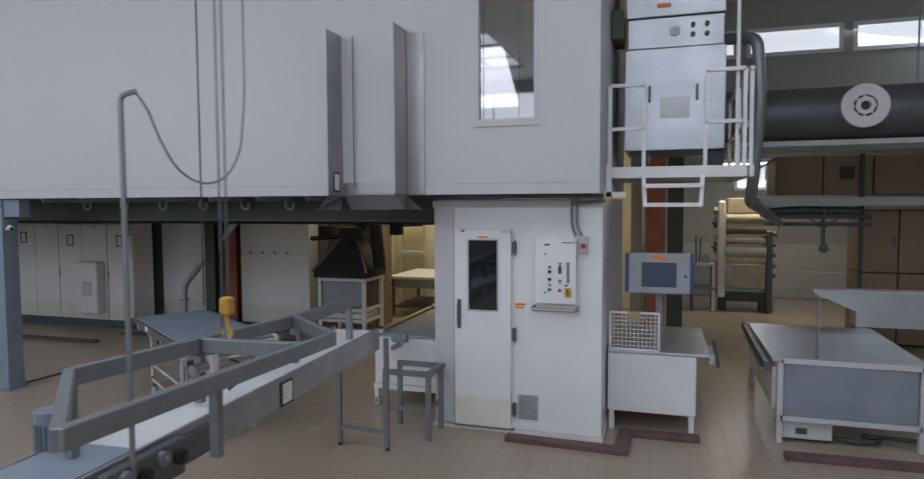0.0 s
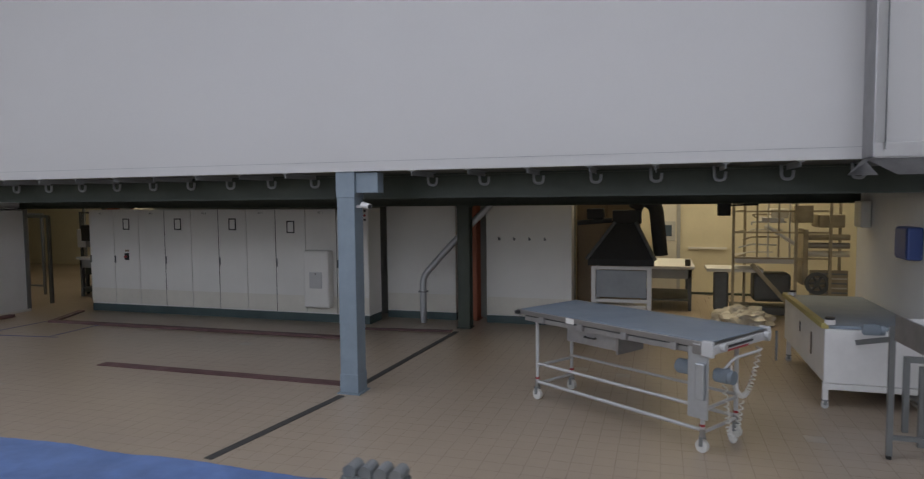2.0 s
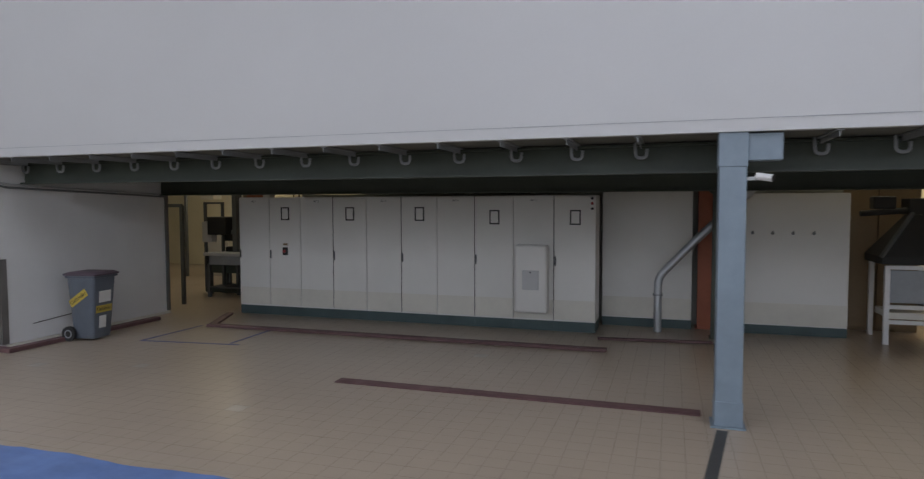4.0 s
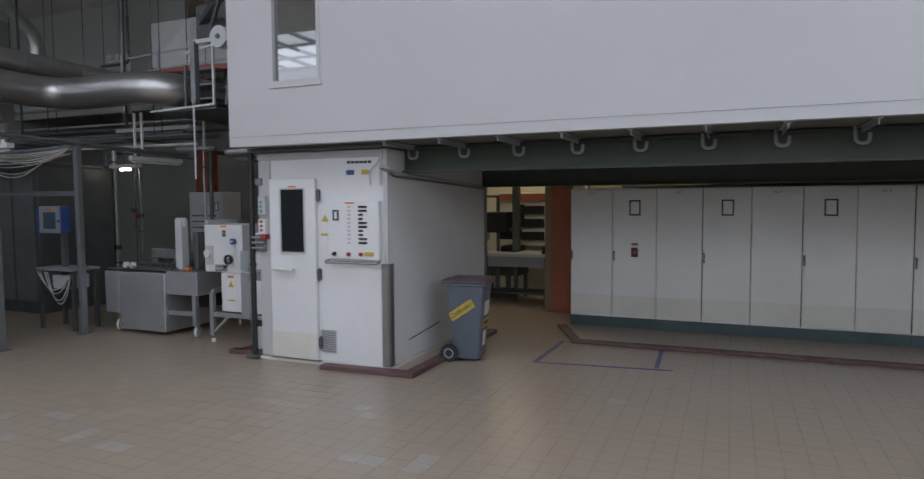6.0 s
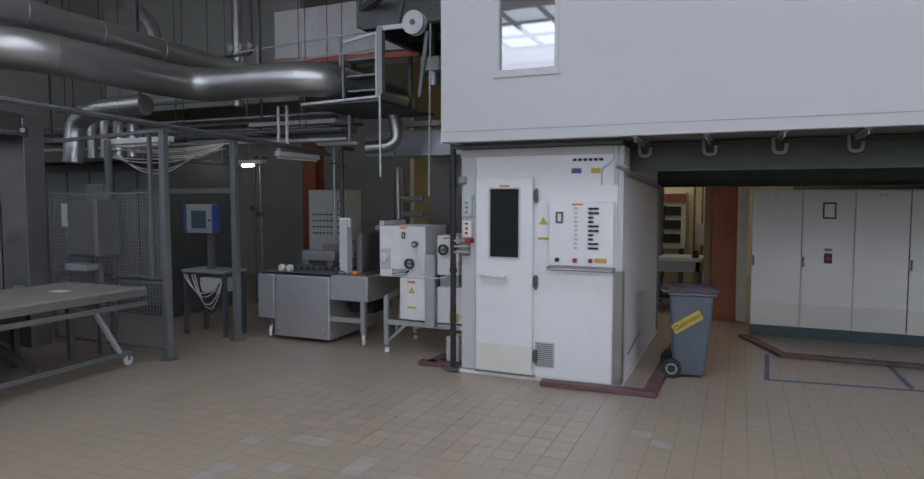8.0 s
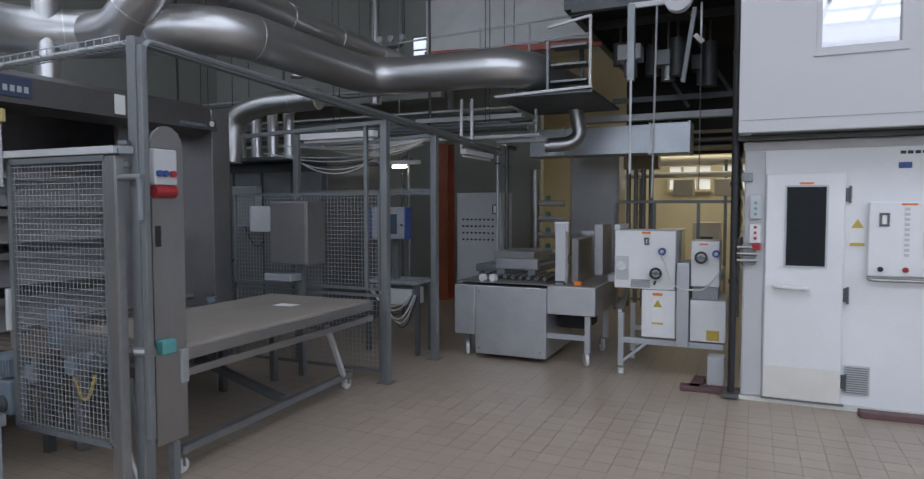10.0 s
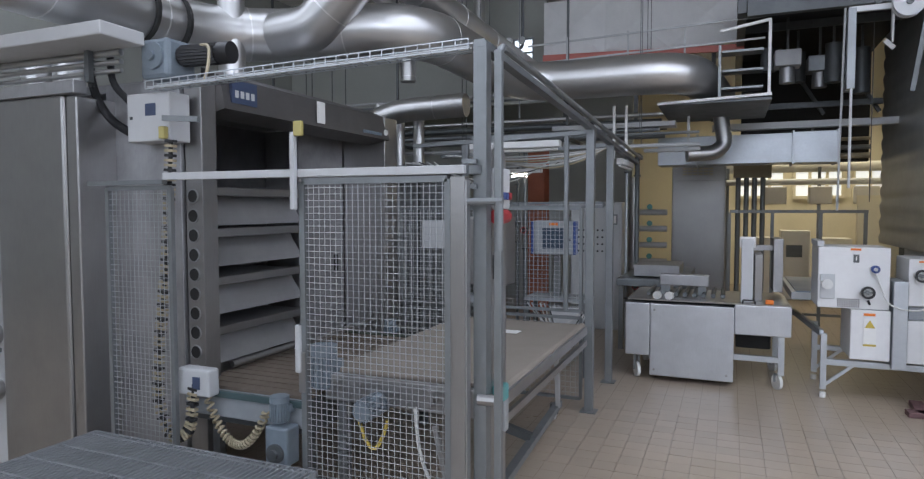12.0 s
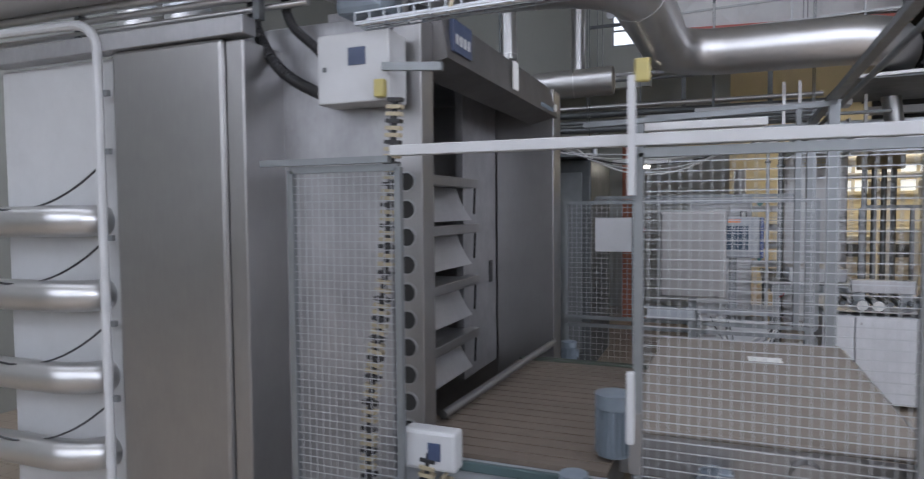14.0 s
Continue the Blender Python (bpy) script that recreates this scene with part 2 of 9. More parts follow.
def add_box(bm, x0, x1, y0, y1, z0, z1, bevel=0.0, m=None):
    vs = [bm.verts.new((x, y, z)) for x in (x0, x1) for y in (y0, y1) for z in (z0, z1)]
    q = [(0, 1, 3, 2), (4, 6, 7, 5), (0, 4, 5, 1), (2, 3, 7, 6), (0, 2, 6, 4), (1, 5, 7, 3)]
    fs = [bm.faces.new([vs[i] for i in f]) for f in q]
    if bevel:
        es = list({e for f in fs for e in f.edges})
        r = bmesh.ops.bevel(bm, geom=es, offset=bevel, segments=2, affect='EDGES', profile=0.5)
        vs = list({v for f in r["faces"] for v in f.verts} | {v for v in vs if v.is_valid})
    if m is not None:
        bmesh.ops.transform(bm, matrix=m, verts=vs)
    return bm


def box(x0, x1, y0, y1, z0, z1, bevel=0.0, m=None):
    return add_box(nb(), min(x0, x1), max(x0, x1), min(y0, y1), max(y0, y1), min(z0, z1), max(z0, z1), bevel, m)


def sweep(bm, pts, r, seg=12, closed=False, caps=True):
    """A round tube along a polyline, mitred at its bends."""
    pts = [Vector(p) for p in pts]
    rings, up = [], None
    for i, p in enumerate(pts):
        a = (p - pts[i - 1]).normalized() if i else (pts[1] - p).normalized()
        b = (pts[i + 1] - p).normalized() if i < len(pts) - 1 else a
        t = (a + b).normalized() if (a + b).length > 1e-6 else a
        if up is None:
            up = a.cross(Vector((0, 0, 1)))
            up = up.normalized() if up.length > 1e-3 else Vector((1, 0, 0))
        u = (up - t * up.dot(t)).normalized()
        up = u
        w = t.cross(u)
        k = 1 / max(0.5, math.sqrt(max(0.05, (1 + a.dot(b)) / 2)))
        side = (b - a)
        side = side.normalized() if side.length > 1e-4 else None
        ring = []
        for s in range(seg):
            an = 2 * math.pi * s / seg
            o = (u * math.cos(an) + w * math.sin(an)) * r
            if side is not None:
                o += side * o.dot(side) * (k - 1)
            ring.append(bm.verts.new(p + o))
        rings.append(ring)
    for a, b in zip(rings, rings[1:]):
        for s in range(seg):
            bm.faces.new((a[s], a[(s + 1) % seg], b[(s + 1) % seg], b[s]))
    if caps:
        bm.faces.new(rings[0][::-1])
        bm.faces.new(rings[-1])
    return bm


def tube(pts, r, seg=12):
    return sweep(nb(), pts, r, seg)


def bend(pts, radius, steps=5):
    """The polyline with its corners rounded."""
    pts = [Vector(p) for p in pts]
    out = [pts[0]]
    for a, p, b in zip(pts, pts[1:], pts[2:]):
        d = min(radius, (p - a).length * 0.49, (b - p).length * 0.49)
        s, e = p + (a - p).normalized() * d, p + (b - p).normalized() * d
        for i in range(steps + 1):
            t = i / steps
            out.append(s * (1 - t) ** 2 + p * 2 * t * (1 - t) + e * t * t)
    out.append(pts[-1])
    return out


def bar(bm, a, b, w, h=None, bevel=0.0):
    """A rectangular tube from a to b; w across, h in the upright sense."""
    a, b = Vector(a), Vector(b)
    h = w if h is None else h
    d = b - a
    t = d.normalized()
    ref = Vector((0, 0, 1)) if abs(t.z) < 0.95 else Vector((0, 1, 0))
    s = t.cross(ref).normalized()
    u = s.cross(t)
    m = Matrix((s, t, u)).transposed().to_4x4()
    m.translation = (a + b) / 2
    L = d.length / 2
    return add_box(bm, -w / 2, w / 2, -L, L, -h / 2, h / 2, bevel, m)


def disc(bm, c, axis, r, depth, seg=24):
    c, ax = Vector(c), Vector(axis).normalized()
    return sweep(bm, [c - ax * depth / 2, c + ax * depth / 2], r, seg)


def ring_mesh(c, axis, r0, r1, depth, seg=28):
    """A flat ring with a hole."""
    bm = nb()
    c, ax = Vector(c), Vector(axis).normalized()
    u = ax.orthogonal().normalized()
    w = ax.cross(u)
    loops = []
    for r, s in ((r0, -1), (r1, -1), (r1, 1), (r0, 1)):
        loops.append([bm.verts.new(c + (u * math.cos(2 * math.pi * i / seg) + w * math.sin(2 * math.pi * i / seg)) * r + ax * s * depth / 2) for i in range(seg)])
    for k in range(4):
        a, b = loops[k], loops[(k + 1) % 4]
        for i in range(seg):
            bm.faces.new((a[i], a[(i + 1) % seg], b[(i + 1) % seg], b[i]))
    return bm


def helix(a, b, sag, coil_r, wire_r, turns, seg=6, per=10):
    """A spiral cable that hangs between two points."""
    a, b = Vector(a), Vector(b)
    pts = []
    n = turns * per
    for i in range(n + 1):
        t = i / n
        c = a.lerp(b, t) - Vector((0, 0, sag * 4 * t * (1 - t)))
        an = 2 * math.pi * i / per
        d = (b - a) + Vector((0, 0, -sag * 4 * (1 - 2 * t)))
        d.normalize()
        u = d.orthogonal().normalized() if abs(d.z) > 0.9 else d.cross(Vector((0, 0, 1))).normalized()
        w = d.cross(u)
        pts.append(c + (u * math.cos(an) + w * math.sin(an)) * coil_r)
    return sweep(nb(), pts, wire_r, seg)


def hang(a, b, sag, n=14):
    a, b = Vector(a), Vector(b)
    return [a.lerp(b, i / n) - Vector((0, 0, sag * 4 * (i / n) * (1 - i / n))) for i in range(n + 1)]


def wires(bm, o, du, dv, nu, nv, r):
    """A welded wire mesh: nu wires along dv, nv wires along du."""
    o, du, dv = Vector(o), Vector(du), Vector(dv)
    nrm = du.cross(dv).normalized()
    for i in range(1, nu):
        a = o + du * (i / nu)
        bar(bm, a, a + dv, r, r)
    for j in range(1, nv):
        a = o + dv * (j / nv) + nrm * r
        bar(bm, a, a + du, r, r)
    return bm


def text_mesh(s, size, m, name, mat, parent, label="", depth=0.0008):
    cu = bpy.data.curves.new(name, 'FONT')
    cu.body, cu.size, cu.align_x, cu.align_y, cu.extrude = s, size, 'CENTER', 'CENTER', depth
    tmp = bpy.data.objects.new(name, cu)
    scene.collection.objects.link(tmp)
    dg = bpy.context.evaluated_depsgraph_get()
    me = bpy.data.meshes.new_from_object(tmp.evaluated_get(dg))
    bpy.data.objects.remove(tmp)
    bm = nb()
    bm.from_mesh(me)
    bpy.data.meshes.remove(me)
    bm.transform(m)
    return part(name, bm, mat, parent, label)

# ---- the setting ----
X0, X1, Y0, Y1, ZC = -33.0, 9.0, -7.0, 20.0, 6.0
struct("ground", box(X0, X1, Y0, Y1, -0.3, -0.012), GROUT, "dark grout bed under the floor tiles", "floor")
SKYL = [(wx - 4.3, wx + 4.3) for wx in (-26.0, -16.5, -7.0, 2.5)]
bm = nb()
add_box(bm, X0, X1, Y0, -5.4, ZC, ZC + 0.2)
add_box(bm, X0, X1, -1.6, 0.7, ZC, ZC + 0.2)
add_box(bm, X0, X1, 4.4, Y1, ZC, ZC + 0.2)
edges = [X0] + [e for s in SKYL for e in s] + [X1]
for a, b in zip(edges[::2], edges[1::2]):
    add_box(bm, a, b, -5.4, -1.6, ZC, ZC + 0.2)
    add_box(bm, a, b, 0.7, 4.4, ZC, ZC + 0.2)
struct("ceiling", bm, CEIL, "grey painted hall ceiling with roof lights", "ceiling")
for k, (a, b) in enumerate(SKYL * 2):
    ya, yb = ((-5.4, -1.6), (0.7, 4.4))[k // 4]
    w = thing("window_%d" % (k + 20), ((a + b) / 2, ya, ZC), "long roof light with glazing bars under an overcast sky", "window", "", "structure")
    bm = nb()
    for i in range(10):
        x = a + 0.04 + (b - a - 0.08) * i / 9
        add_box(bm, x - 0.04, x + 0.04, ya, yb, ZC + 0.02, ZC + 0.10)
    for i in range(4):
        y = ya + (yb - ya - 0.08) * i / 3
        add_box(bm, a, b, y, y + 0.08, ZC + 0.03, ZC + 0.09)
    part("window_frame", bm, GREY_PAINT, w)
    part("pane", box(a, b, ya, yb, ZC + 0.11, ZC + 0.13), SKY_PANE, w)
struct("wall_east", box(X1, X1 + 0.25, Y0, Y1, -0.3, ZC), BACK_WALL, "plain grey-green hall wall", "wall")
struct("wall_west", box(X0 - 0.25, X0, Y0, Y1, -0.3, ZC), BACK_WALL, "plain grey-green hall wall", "wall")


def wall_with_holes(name, x0, x1, y, thick, z0, z1, holes, mat, label):
    """A wall along x with rectangular openings (x0, x1, z0, z1)."""
    bm = nb()
    xs = sorted({x0, x1, *[h[0] for h in holes], *[h[1] for h in holes]})
    zs = sorted({z0, z1, *[h[2] for h in holes], *[h[3] for h in holes]})
    for a, b in zip(xs, xs[1:]):
        run = None
        for c, d in zip(zs, zs[1:]):
            mid = ((a + b) / 2, (c + d) / 2)
            if any(h[0] < mid[0] < h[1] and h[2] < mid[1] < h[3] for h in holes):
                if run:
                    add_box(bm, a, b, y, y + thick, *run)
                run = None
            else:
                run = (run[0] if run else c, d)
        if run:
            add_box(bm, a, b, y, y + thick, *run)
    bmesh.ops.remove_doubles(bm, verts=bm.verts, dist=1e-5)
    return struct(name, bm, mat, label, "wall")


def glazed(name, x0, x1, y, z0, z1, cols, rows, pane_mat, frame_mat, label, depth=0.08, bar_w=0.06):
    """A window: outer frame, glazing bars, panes."""
    w = thing(name, ((x0 + x1) / 2, y, z0), label, "window", "", "structure")
    bm = nb()
    add_box(bm, x0, x0 + bar_w, y - depth / 2, y + depth / 2, z0, z1)
    add_box(bm, x1 - bar_w, x1, y - depth / 2, y + depth / 2, z0, z1)
    add_box(bm, x0 + bar_w, x1 - bar_w, y - depth / 2, y + depth / 2, z0, z0 + bar_w)
    add_box(bm, x0 + bar_w, x1 - bar_w, y - depth / 2, y + depth / 2, z1 - bar_w, z1)
    for i in range(1, cols):
        x = x0 + (x1 - x0) * i / cols
        add_box(bm, x - bar_w / 2, x + bar_w / 2, y - depth / 3, y + depth / 3, z0 + bar_w, z1 - bar_w)
    for j in range(1, rows):
        z = z0 + (z1 - z0) * j / rows
        add_box(bm, x0 + bar_w, x1 - bar_w, y - depth / 4, y + depth / 4, z - bar_w / 2, z + bar_w / 2)
    part("window_frame", bm, frame_mat, w)
    for i in range(cols):
        for j in range(rows):
            a, b = x0 + (x1 - x0) * i / cols, x0 + (x1 - x0) * (i + 1) / cols
            c, d = z0 + (z1 - z0) * j / rows, z0 + (z1 - z0) * (j + 1) / rows
            part("pane", box(a + bar_w * .4, b - bar_w * .4, y + 0.002, y + 0.010, c + bar_w * .4, d - bar_w * .4), pane_mat, w)
    return w


SOUTH_HOLES = [(wx - 4.4, wx + 4.4, 2.6, 5.7) for wx in (-26.0, -16.5, -7.0, 2.5)]
wall_with_holes("wall_south", X0, X1, Y0 - 0.3, 0.3, -0.3, ZC, SOUTH_HOLES, BACK_WALL, "plain hall wall with long high windows")
for i, (a, b, c, d) in enumerate(SOUTH_HOLES):
    glazed("window_%d" % (i + 40), a, b, Y0 - 0.12, c, d, 6, 3, SKY_PANE, GREY_PAINT, "tall multi-pane hall window under an overcast sky")

# far wall with its high strip of windows
NY = 13.2
STRIP = [(2.35 + 1.72 * i, 3.92 + 1.72 * i, 4.97, 5.48) for i in range(-1, 4)]
wall_with_holes("wall_north", 0.6, X1, NY, 0.25, -0.3, ZC, STRIP + [(0.85, 8.7, -0.3, 3.25)], BACK_WALL, "grey-green painted wall below a strip of high windows")
for i, (a, b, c, d) in enumerate(STRIP):
    glazed("window_%d" % (i + 7), a, b, NY + 0.02, c, d, 1, 1, SKY_PANE, WHITE_PAINT, "white-framed high window under an overcast sky", 0.10, 0.07)
wall_with_holes("wall_far", 0.8, X1, 17.4, 0.25, -0.3, ZC, [(2.58, 3.34, 2.62, 3.33)], BACK_WALL, "pale grey-green wall of the bay behind")
glazed("window_12", 2.58, 3.34, 17.42, 2.62, 3.33, 1, 1, SKY_PANE, WHITE_PAINT, "white-framed window of the bay behind", 0.10, 0.07)
# added fitting for the bay's extra light; none is known there
bay = thing("bay_tube_lamp", (3.0, 14.7, 3.14), "added tube lamp that brightens the bay behind the machines", "lamp")
part("housing", box(1.9, 4.1, 14.62, 14.78, 3.14, 3.22, 0.01), WHITE_PAINT, bay)
part("tube", tube([(1.95, 14.7, 3.12), (4.05, 14.7, 3.12)], 0.014, 8), TUBE_LIGHT, bay)
for x in (2.2, 3.8):
    part("rod", bar(nb(), (x, 14.7, 3.22), (x, 14.7, ZC), 0.012, 0.012), FRAME, bay)
# rooms behind: yellow-lit
struct("wall_back", box(X0, 0.6, 17.3, 17.5, -0.3, ZC), YELLOW_WALL, "yellowed plaster wall of the back room", "wall")
struct("wall_back_east", box(0.42, 0.8, NY + 0.25, 17.5, -0.3, ZC), BACK_WALL, "grey-green wall beside the bay", "wall")

# the raised white chamber
UX0, UX1, UY0, UY1, UZ = -17.5, 0.40, 6.11, 9.6, 2.43
HW = [(-0.765, -0.165, 3.10, 4.75), (-16.92, -16.30, 3.06, 4.75)]
wall_with_holes("wall_chamber_front", UX0, UX1, UY0, 0.10, UZ, ZC, HW, WHITE_PANEL, "smooth white insulated panel wall of a raised chamber")
struct("wall_chamber_east", box(UX1 - 0.1, UX1, UY0 + 0.1, UY1, UZ, ZC), WHITE_PANEL, "smooth white panel end wall of the raised chamber", "wall")
struct("wall_chamber_west", box(UX0, UX0 + 0.1, UY0 + 0.1, UY1, UZ, ZC), WHITE_PANEL, "smooth white panel end wall of the raised chamber", "wall")
struct("wall_chamber_back", box(UX0 + 0.1, UX1 - 0.1, UY1 - 0.1, UY1, UZ, ZC), WHITE_PANEL, "smooth white panel back wall of the raised chamber", "wall")
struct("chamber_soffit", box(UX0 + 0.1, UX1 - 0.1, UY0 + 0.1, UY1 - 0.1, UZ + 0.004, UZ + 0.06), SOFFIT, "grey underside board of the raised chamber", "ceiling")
struct("trim", box(UX0, UX1, UY0 - 0.004, UY0 + 0.0, UZ + 0.10, UZ + 0.104), GREY_PAINT, "thin shadow joint along the white panels", "trim")
for i, (a, b, c, d) in enumerate(HW):
    w = glazed("window_%d" % (i + 1), a, b, UY0 + 0.035, c, d, 1, 1, GLASS, WHITE_PANEL, "tall narrow reflecting window in the white chamber", 0.09, 0.035)
    part("window_sill", box(a - 0.02, b + 0.02, UY0 - 0.014, UY0 - 0.002, c - 0.035, c), WHITE_PANEL, w)

# steelwork below the chamber
def beam_i(name, x0, x1, y, z0, z1, mat, label):
    t = thing(name, ((x0 + x1) / 2, y, z0), label, "beam", "", "structure")
    part("web", box(x0, x1, y - 0.012, y + 0.012, z0 + 0.02, z1 - 0.02), mat, t)
    part("bottom_flange", box(x0, x1, y - 0.08, y + 0.08, z0, z0 + 0.02), mat, t)
    part("top_flange", box(x0, x1, y - 0.08, y + 0.08, z1 - 0.02, z1), mat, t)
    return t


beam_i("steel_beam", -15.78, -1.34, 6.92, 2.14, 2.42, GREEN_DARK, "dark green painted steel beam under the chamber")
beam_i("steel_beam", -15.78, -1.34, 9.34, 2.02, 2.42, GREEN_DARK, "dark green painted deep steel beam under the chamber")


def joist(x):
    t = thing("joist", (x, 6.2, UZ), "short grey steel joist with a bent strap hook at its end", "joist", "joists under the chamber", "structure")
    bm = nb()
    add_box(bm, x - 0.030, x + 0.030, 6.16, 6.83, 2.418, 2.429)
    add_box(bm, x - 0.004, x + 0.004, 6.16, 6.83, 2.375, 2.418)
    part("channel", bm, GREY_PAINT, t)
    part("hook", tube(bend([(x - 0.055, 6.80, 2.43), (x - 0.050, 6.80, 2.285), (x + 0.050, 6.80, 2.285), (x + 0.055, 6.80, 2.37)], 0.05), 0.015, 8), GREY_PAINT, t, smooth=True)
    return t


j0 = joist(-15.60)
for x in [-15.0 + 0.6 * k for k in range(13)] + [-6.29 + 0.61 * k for k in range(8)]:
    copy_thing(j0, Matrix.Translation((x, 6.2, UZ)))


# ---- booths ----
def hinge(t, x, y, z, parent=None):
    bm = box(x - 0.022, x + 0.022, y - 0.035, y, z - 0.06, z + 0.06, 0.006)
    sweep(bm, [(x + 0.012, y - 0.04, z - 0.075), (x + 0.012, y - 0.04, z + 0.075)], 0.011, 8)
    part("hinge", bm, FRAME_DARK, parent or t)


def framed_sheet(t, x, y, z, w, h, mat=BLACK):
    """A document in a dark frame, on a face towards -y."""
    bm = nb()
    e = 0.020
    add_box(bm, x - w / 2, x + w / 2, y - 0.008, y, z + h / 2 - e, z + h / 2)
    add_box(bm, x - w / 2, x + w / 2, y - 0.008, y, z - h / 2, z - h / 2 + e)
    add_box(bm, x - w / 2, x - w / 2 + e, y - 0.008, y, z - h / 2 + e, z + h / 2 - e)
    add_box(bm, x + w / 2 - e, x + w / 2, y - 0.008, y, z - h / 2 + e, z + h / 2 - e)
    f = part("document_frame", bm, mat, t, "dark frame round a white document")
    part("sheet", box(x - w / 2 + e, x + w / 2 - e, y - 0.004, y - 0.001, z - h / 2 + e, z + h / 2 - e), PAPER, f)


def booth(x0, x1, y0, y1, door, win, grill, label):
    t = thing("oven_booth", ((x0 + x1) / 2, (y0 + y1) / 2, 0), label, "booth")
    bm = nb()
    add_box(bm, x0, x1, y0, y1, 0.035, 2.385, 0.012)
    part("body", bm, WHITE_BOOTH, t)
    part("plinth", box(x0 - 0.02, x1 + 0.02, y0 - 0.03, y1, 0, 0.034), CREAM, t)
    part("head_trim", box(x0 - 0.01, x1 + 0.01, y0 - 0.012, y0 - 0.002, 2.30, 2.375, 0.003), WHITE_PANEL, t)
    part("head_rail", box(x0 - 0.06, x1 + 0.01, y0 - 0.10, y0 + 0.02, 2.388, 2.428, 0.004), FRAME_DARK, t)
    dx0, dx1, dz0, dz1 = door
    d = part("door", box(dx0, dx1, y0 - 0.055, y0 - 0.003, dz0, dz1, 0.01), WHITE_BOOTH, t, "flush white insulated door")
    part("kick_plate", box(dx0 + 0.006, dx1 - 0.006, y0 - 0.060, y0 - 0.056, dz0 + 0.01, dz0 + 0.30), CREAM, d)
    wx0, wx1, wz0, wz1 = win
    bm = nb()
    e = 0.016
    add_box(bm, wx0 - e, wx1 + e, y0 - 0.066, y0 - 0.056, wz1, wz1 + e)
    add_box(bm, wx0 - e, wx1 + e, y0 - 0.066, y0 - 0.056, wz0 - e, wz0)
    add_box(bm, wx0 - e, wx0, y0 - 0.066, y0 - 0.056, wz0, wz1)
    add_box(bm, wx1, wx1 + e, y0 - 0.066, y0 - 0.056, wz0, wz1)
    part("window_frame", bm, GREYBOX, d)
    part("pane", box(wx0, wx1, y0 - 0.0600, y0 - 0.056, wz0, wz1), DGLASS, d, "dark narrow window pane")
    part("warning_sign", box((wx0 + wx1) / 2 - 0.055, (wx0 + wx1) / 2 + 0.055, y0 - 0.059, y0 - 0.056, wz1 + 0.022, wz1 + 0.04), ORANGE, d)
    for hz in (dz1 - 0.19, (dz0 + dz1) / 2 - 0.05, dz0 + 0.20):
        hinge(t, dx1 + 0.024, y0, hz)
    part("threshold", box(dx0 - 0.01, dx1 + 0.03, y0 - 0.05, y0 - 0.002, 0.0345, dz0 - 0.004), FRAME, t)
    part("jamb", box(x0 + 0.01, dx0 - 0.012, y0 - 0.02, y0 - 0.002, 0.05, 2.29, 0.004), WHITE_PANEL, t)
    gx0, gx1, gz0, gz1 = grill
    g = part("vent_grille", box(gx0, gx1, y0 - 0.012, y0 - 0.002, gz0, gz1), GREYBOX, t, "grey square ventilation grille")
    bm = nb()
    for i in range(12):
        z = gz0 + 0.02 + (gz1 - gz0 - 0.04) * i / 11
        add_box(bm, gx0 + 0.012, gx1 - 0.012, y0 - 0.018, y0 - 0.013, z - 0.004, z + 0.004)
    part("slats", bm, FRAME, g)
    return t


b1 = booth(-1.335, 0.395, 6.51, 9.5, (-1.10, -0.50, 0.05, 2.085), (-0.94, -0.64, 1.26, 1.97), (-0.44, -0.23, 0.15, 0.41),
           "white panelled oven booth with a closed narrow door")
b2 = booth(-17.45, -15.76, 6.51, 9.46, (-17.265, -16.645, 0.05, 2.085), (-17.10, -16.79, 1.265, 1.965), (-16.62, -16.42, 0.14, 0.40),
           "white panelled oven booth with a closed door and control panel")
# pulls of the two doors
bm = tube(bend([(-1.045, 6.45, 1.10), (-1.045, 6.405, 1.11), (-1.045, 6.405, 1.31), (-1.045, 6.45, 1.32)], 0.03), 0.011, 8)
add_box(bm, -1.065, -1.025, 6.442, 6.453, 1.06, 1.36, 0.004)
part("door_pull", bm, FRAME_DARK, b1, "upright steel door pull")
bm = tube(bend([(-17.18, 6.45, 1.07), (-17.18, 6.39, 1.075), (-16.93, 6.39, 1.065), (-16.93, 6.43, 1.065)], 0.03), 0.02, 10)
part("door_lever", bm, WHEEL_W, b2, "pale lever handle")
part("corner_guard", box(-15.835, -15.752, 6.492, 6.507, 0.05, 1.16, 0.003), STEEL, b2, "scuffed stainless corner guard")
part("corner_guard_return", box(-15.757, -15.742, 6.508, 6.60, 0.05, 1.16, 0.003), STEEL, b2)
part("edge_strip", box(-15.80, -15.748, 6.490, 6.508, 1.165, 2.375, 0.006), WHITE_PANEL, b2)
part("scrape", box(-15.758, -15.7525, 6.95, 7.80, 0.300, 0.309, 0, Matrix.Translation((0, 7.67, 0.25)) @ pose(0, 0, 0, 4) @ Matrix.Translation((0, -7.67, -0.25))), RUBBER, b2, "black scrape along the side")

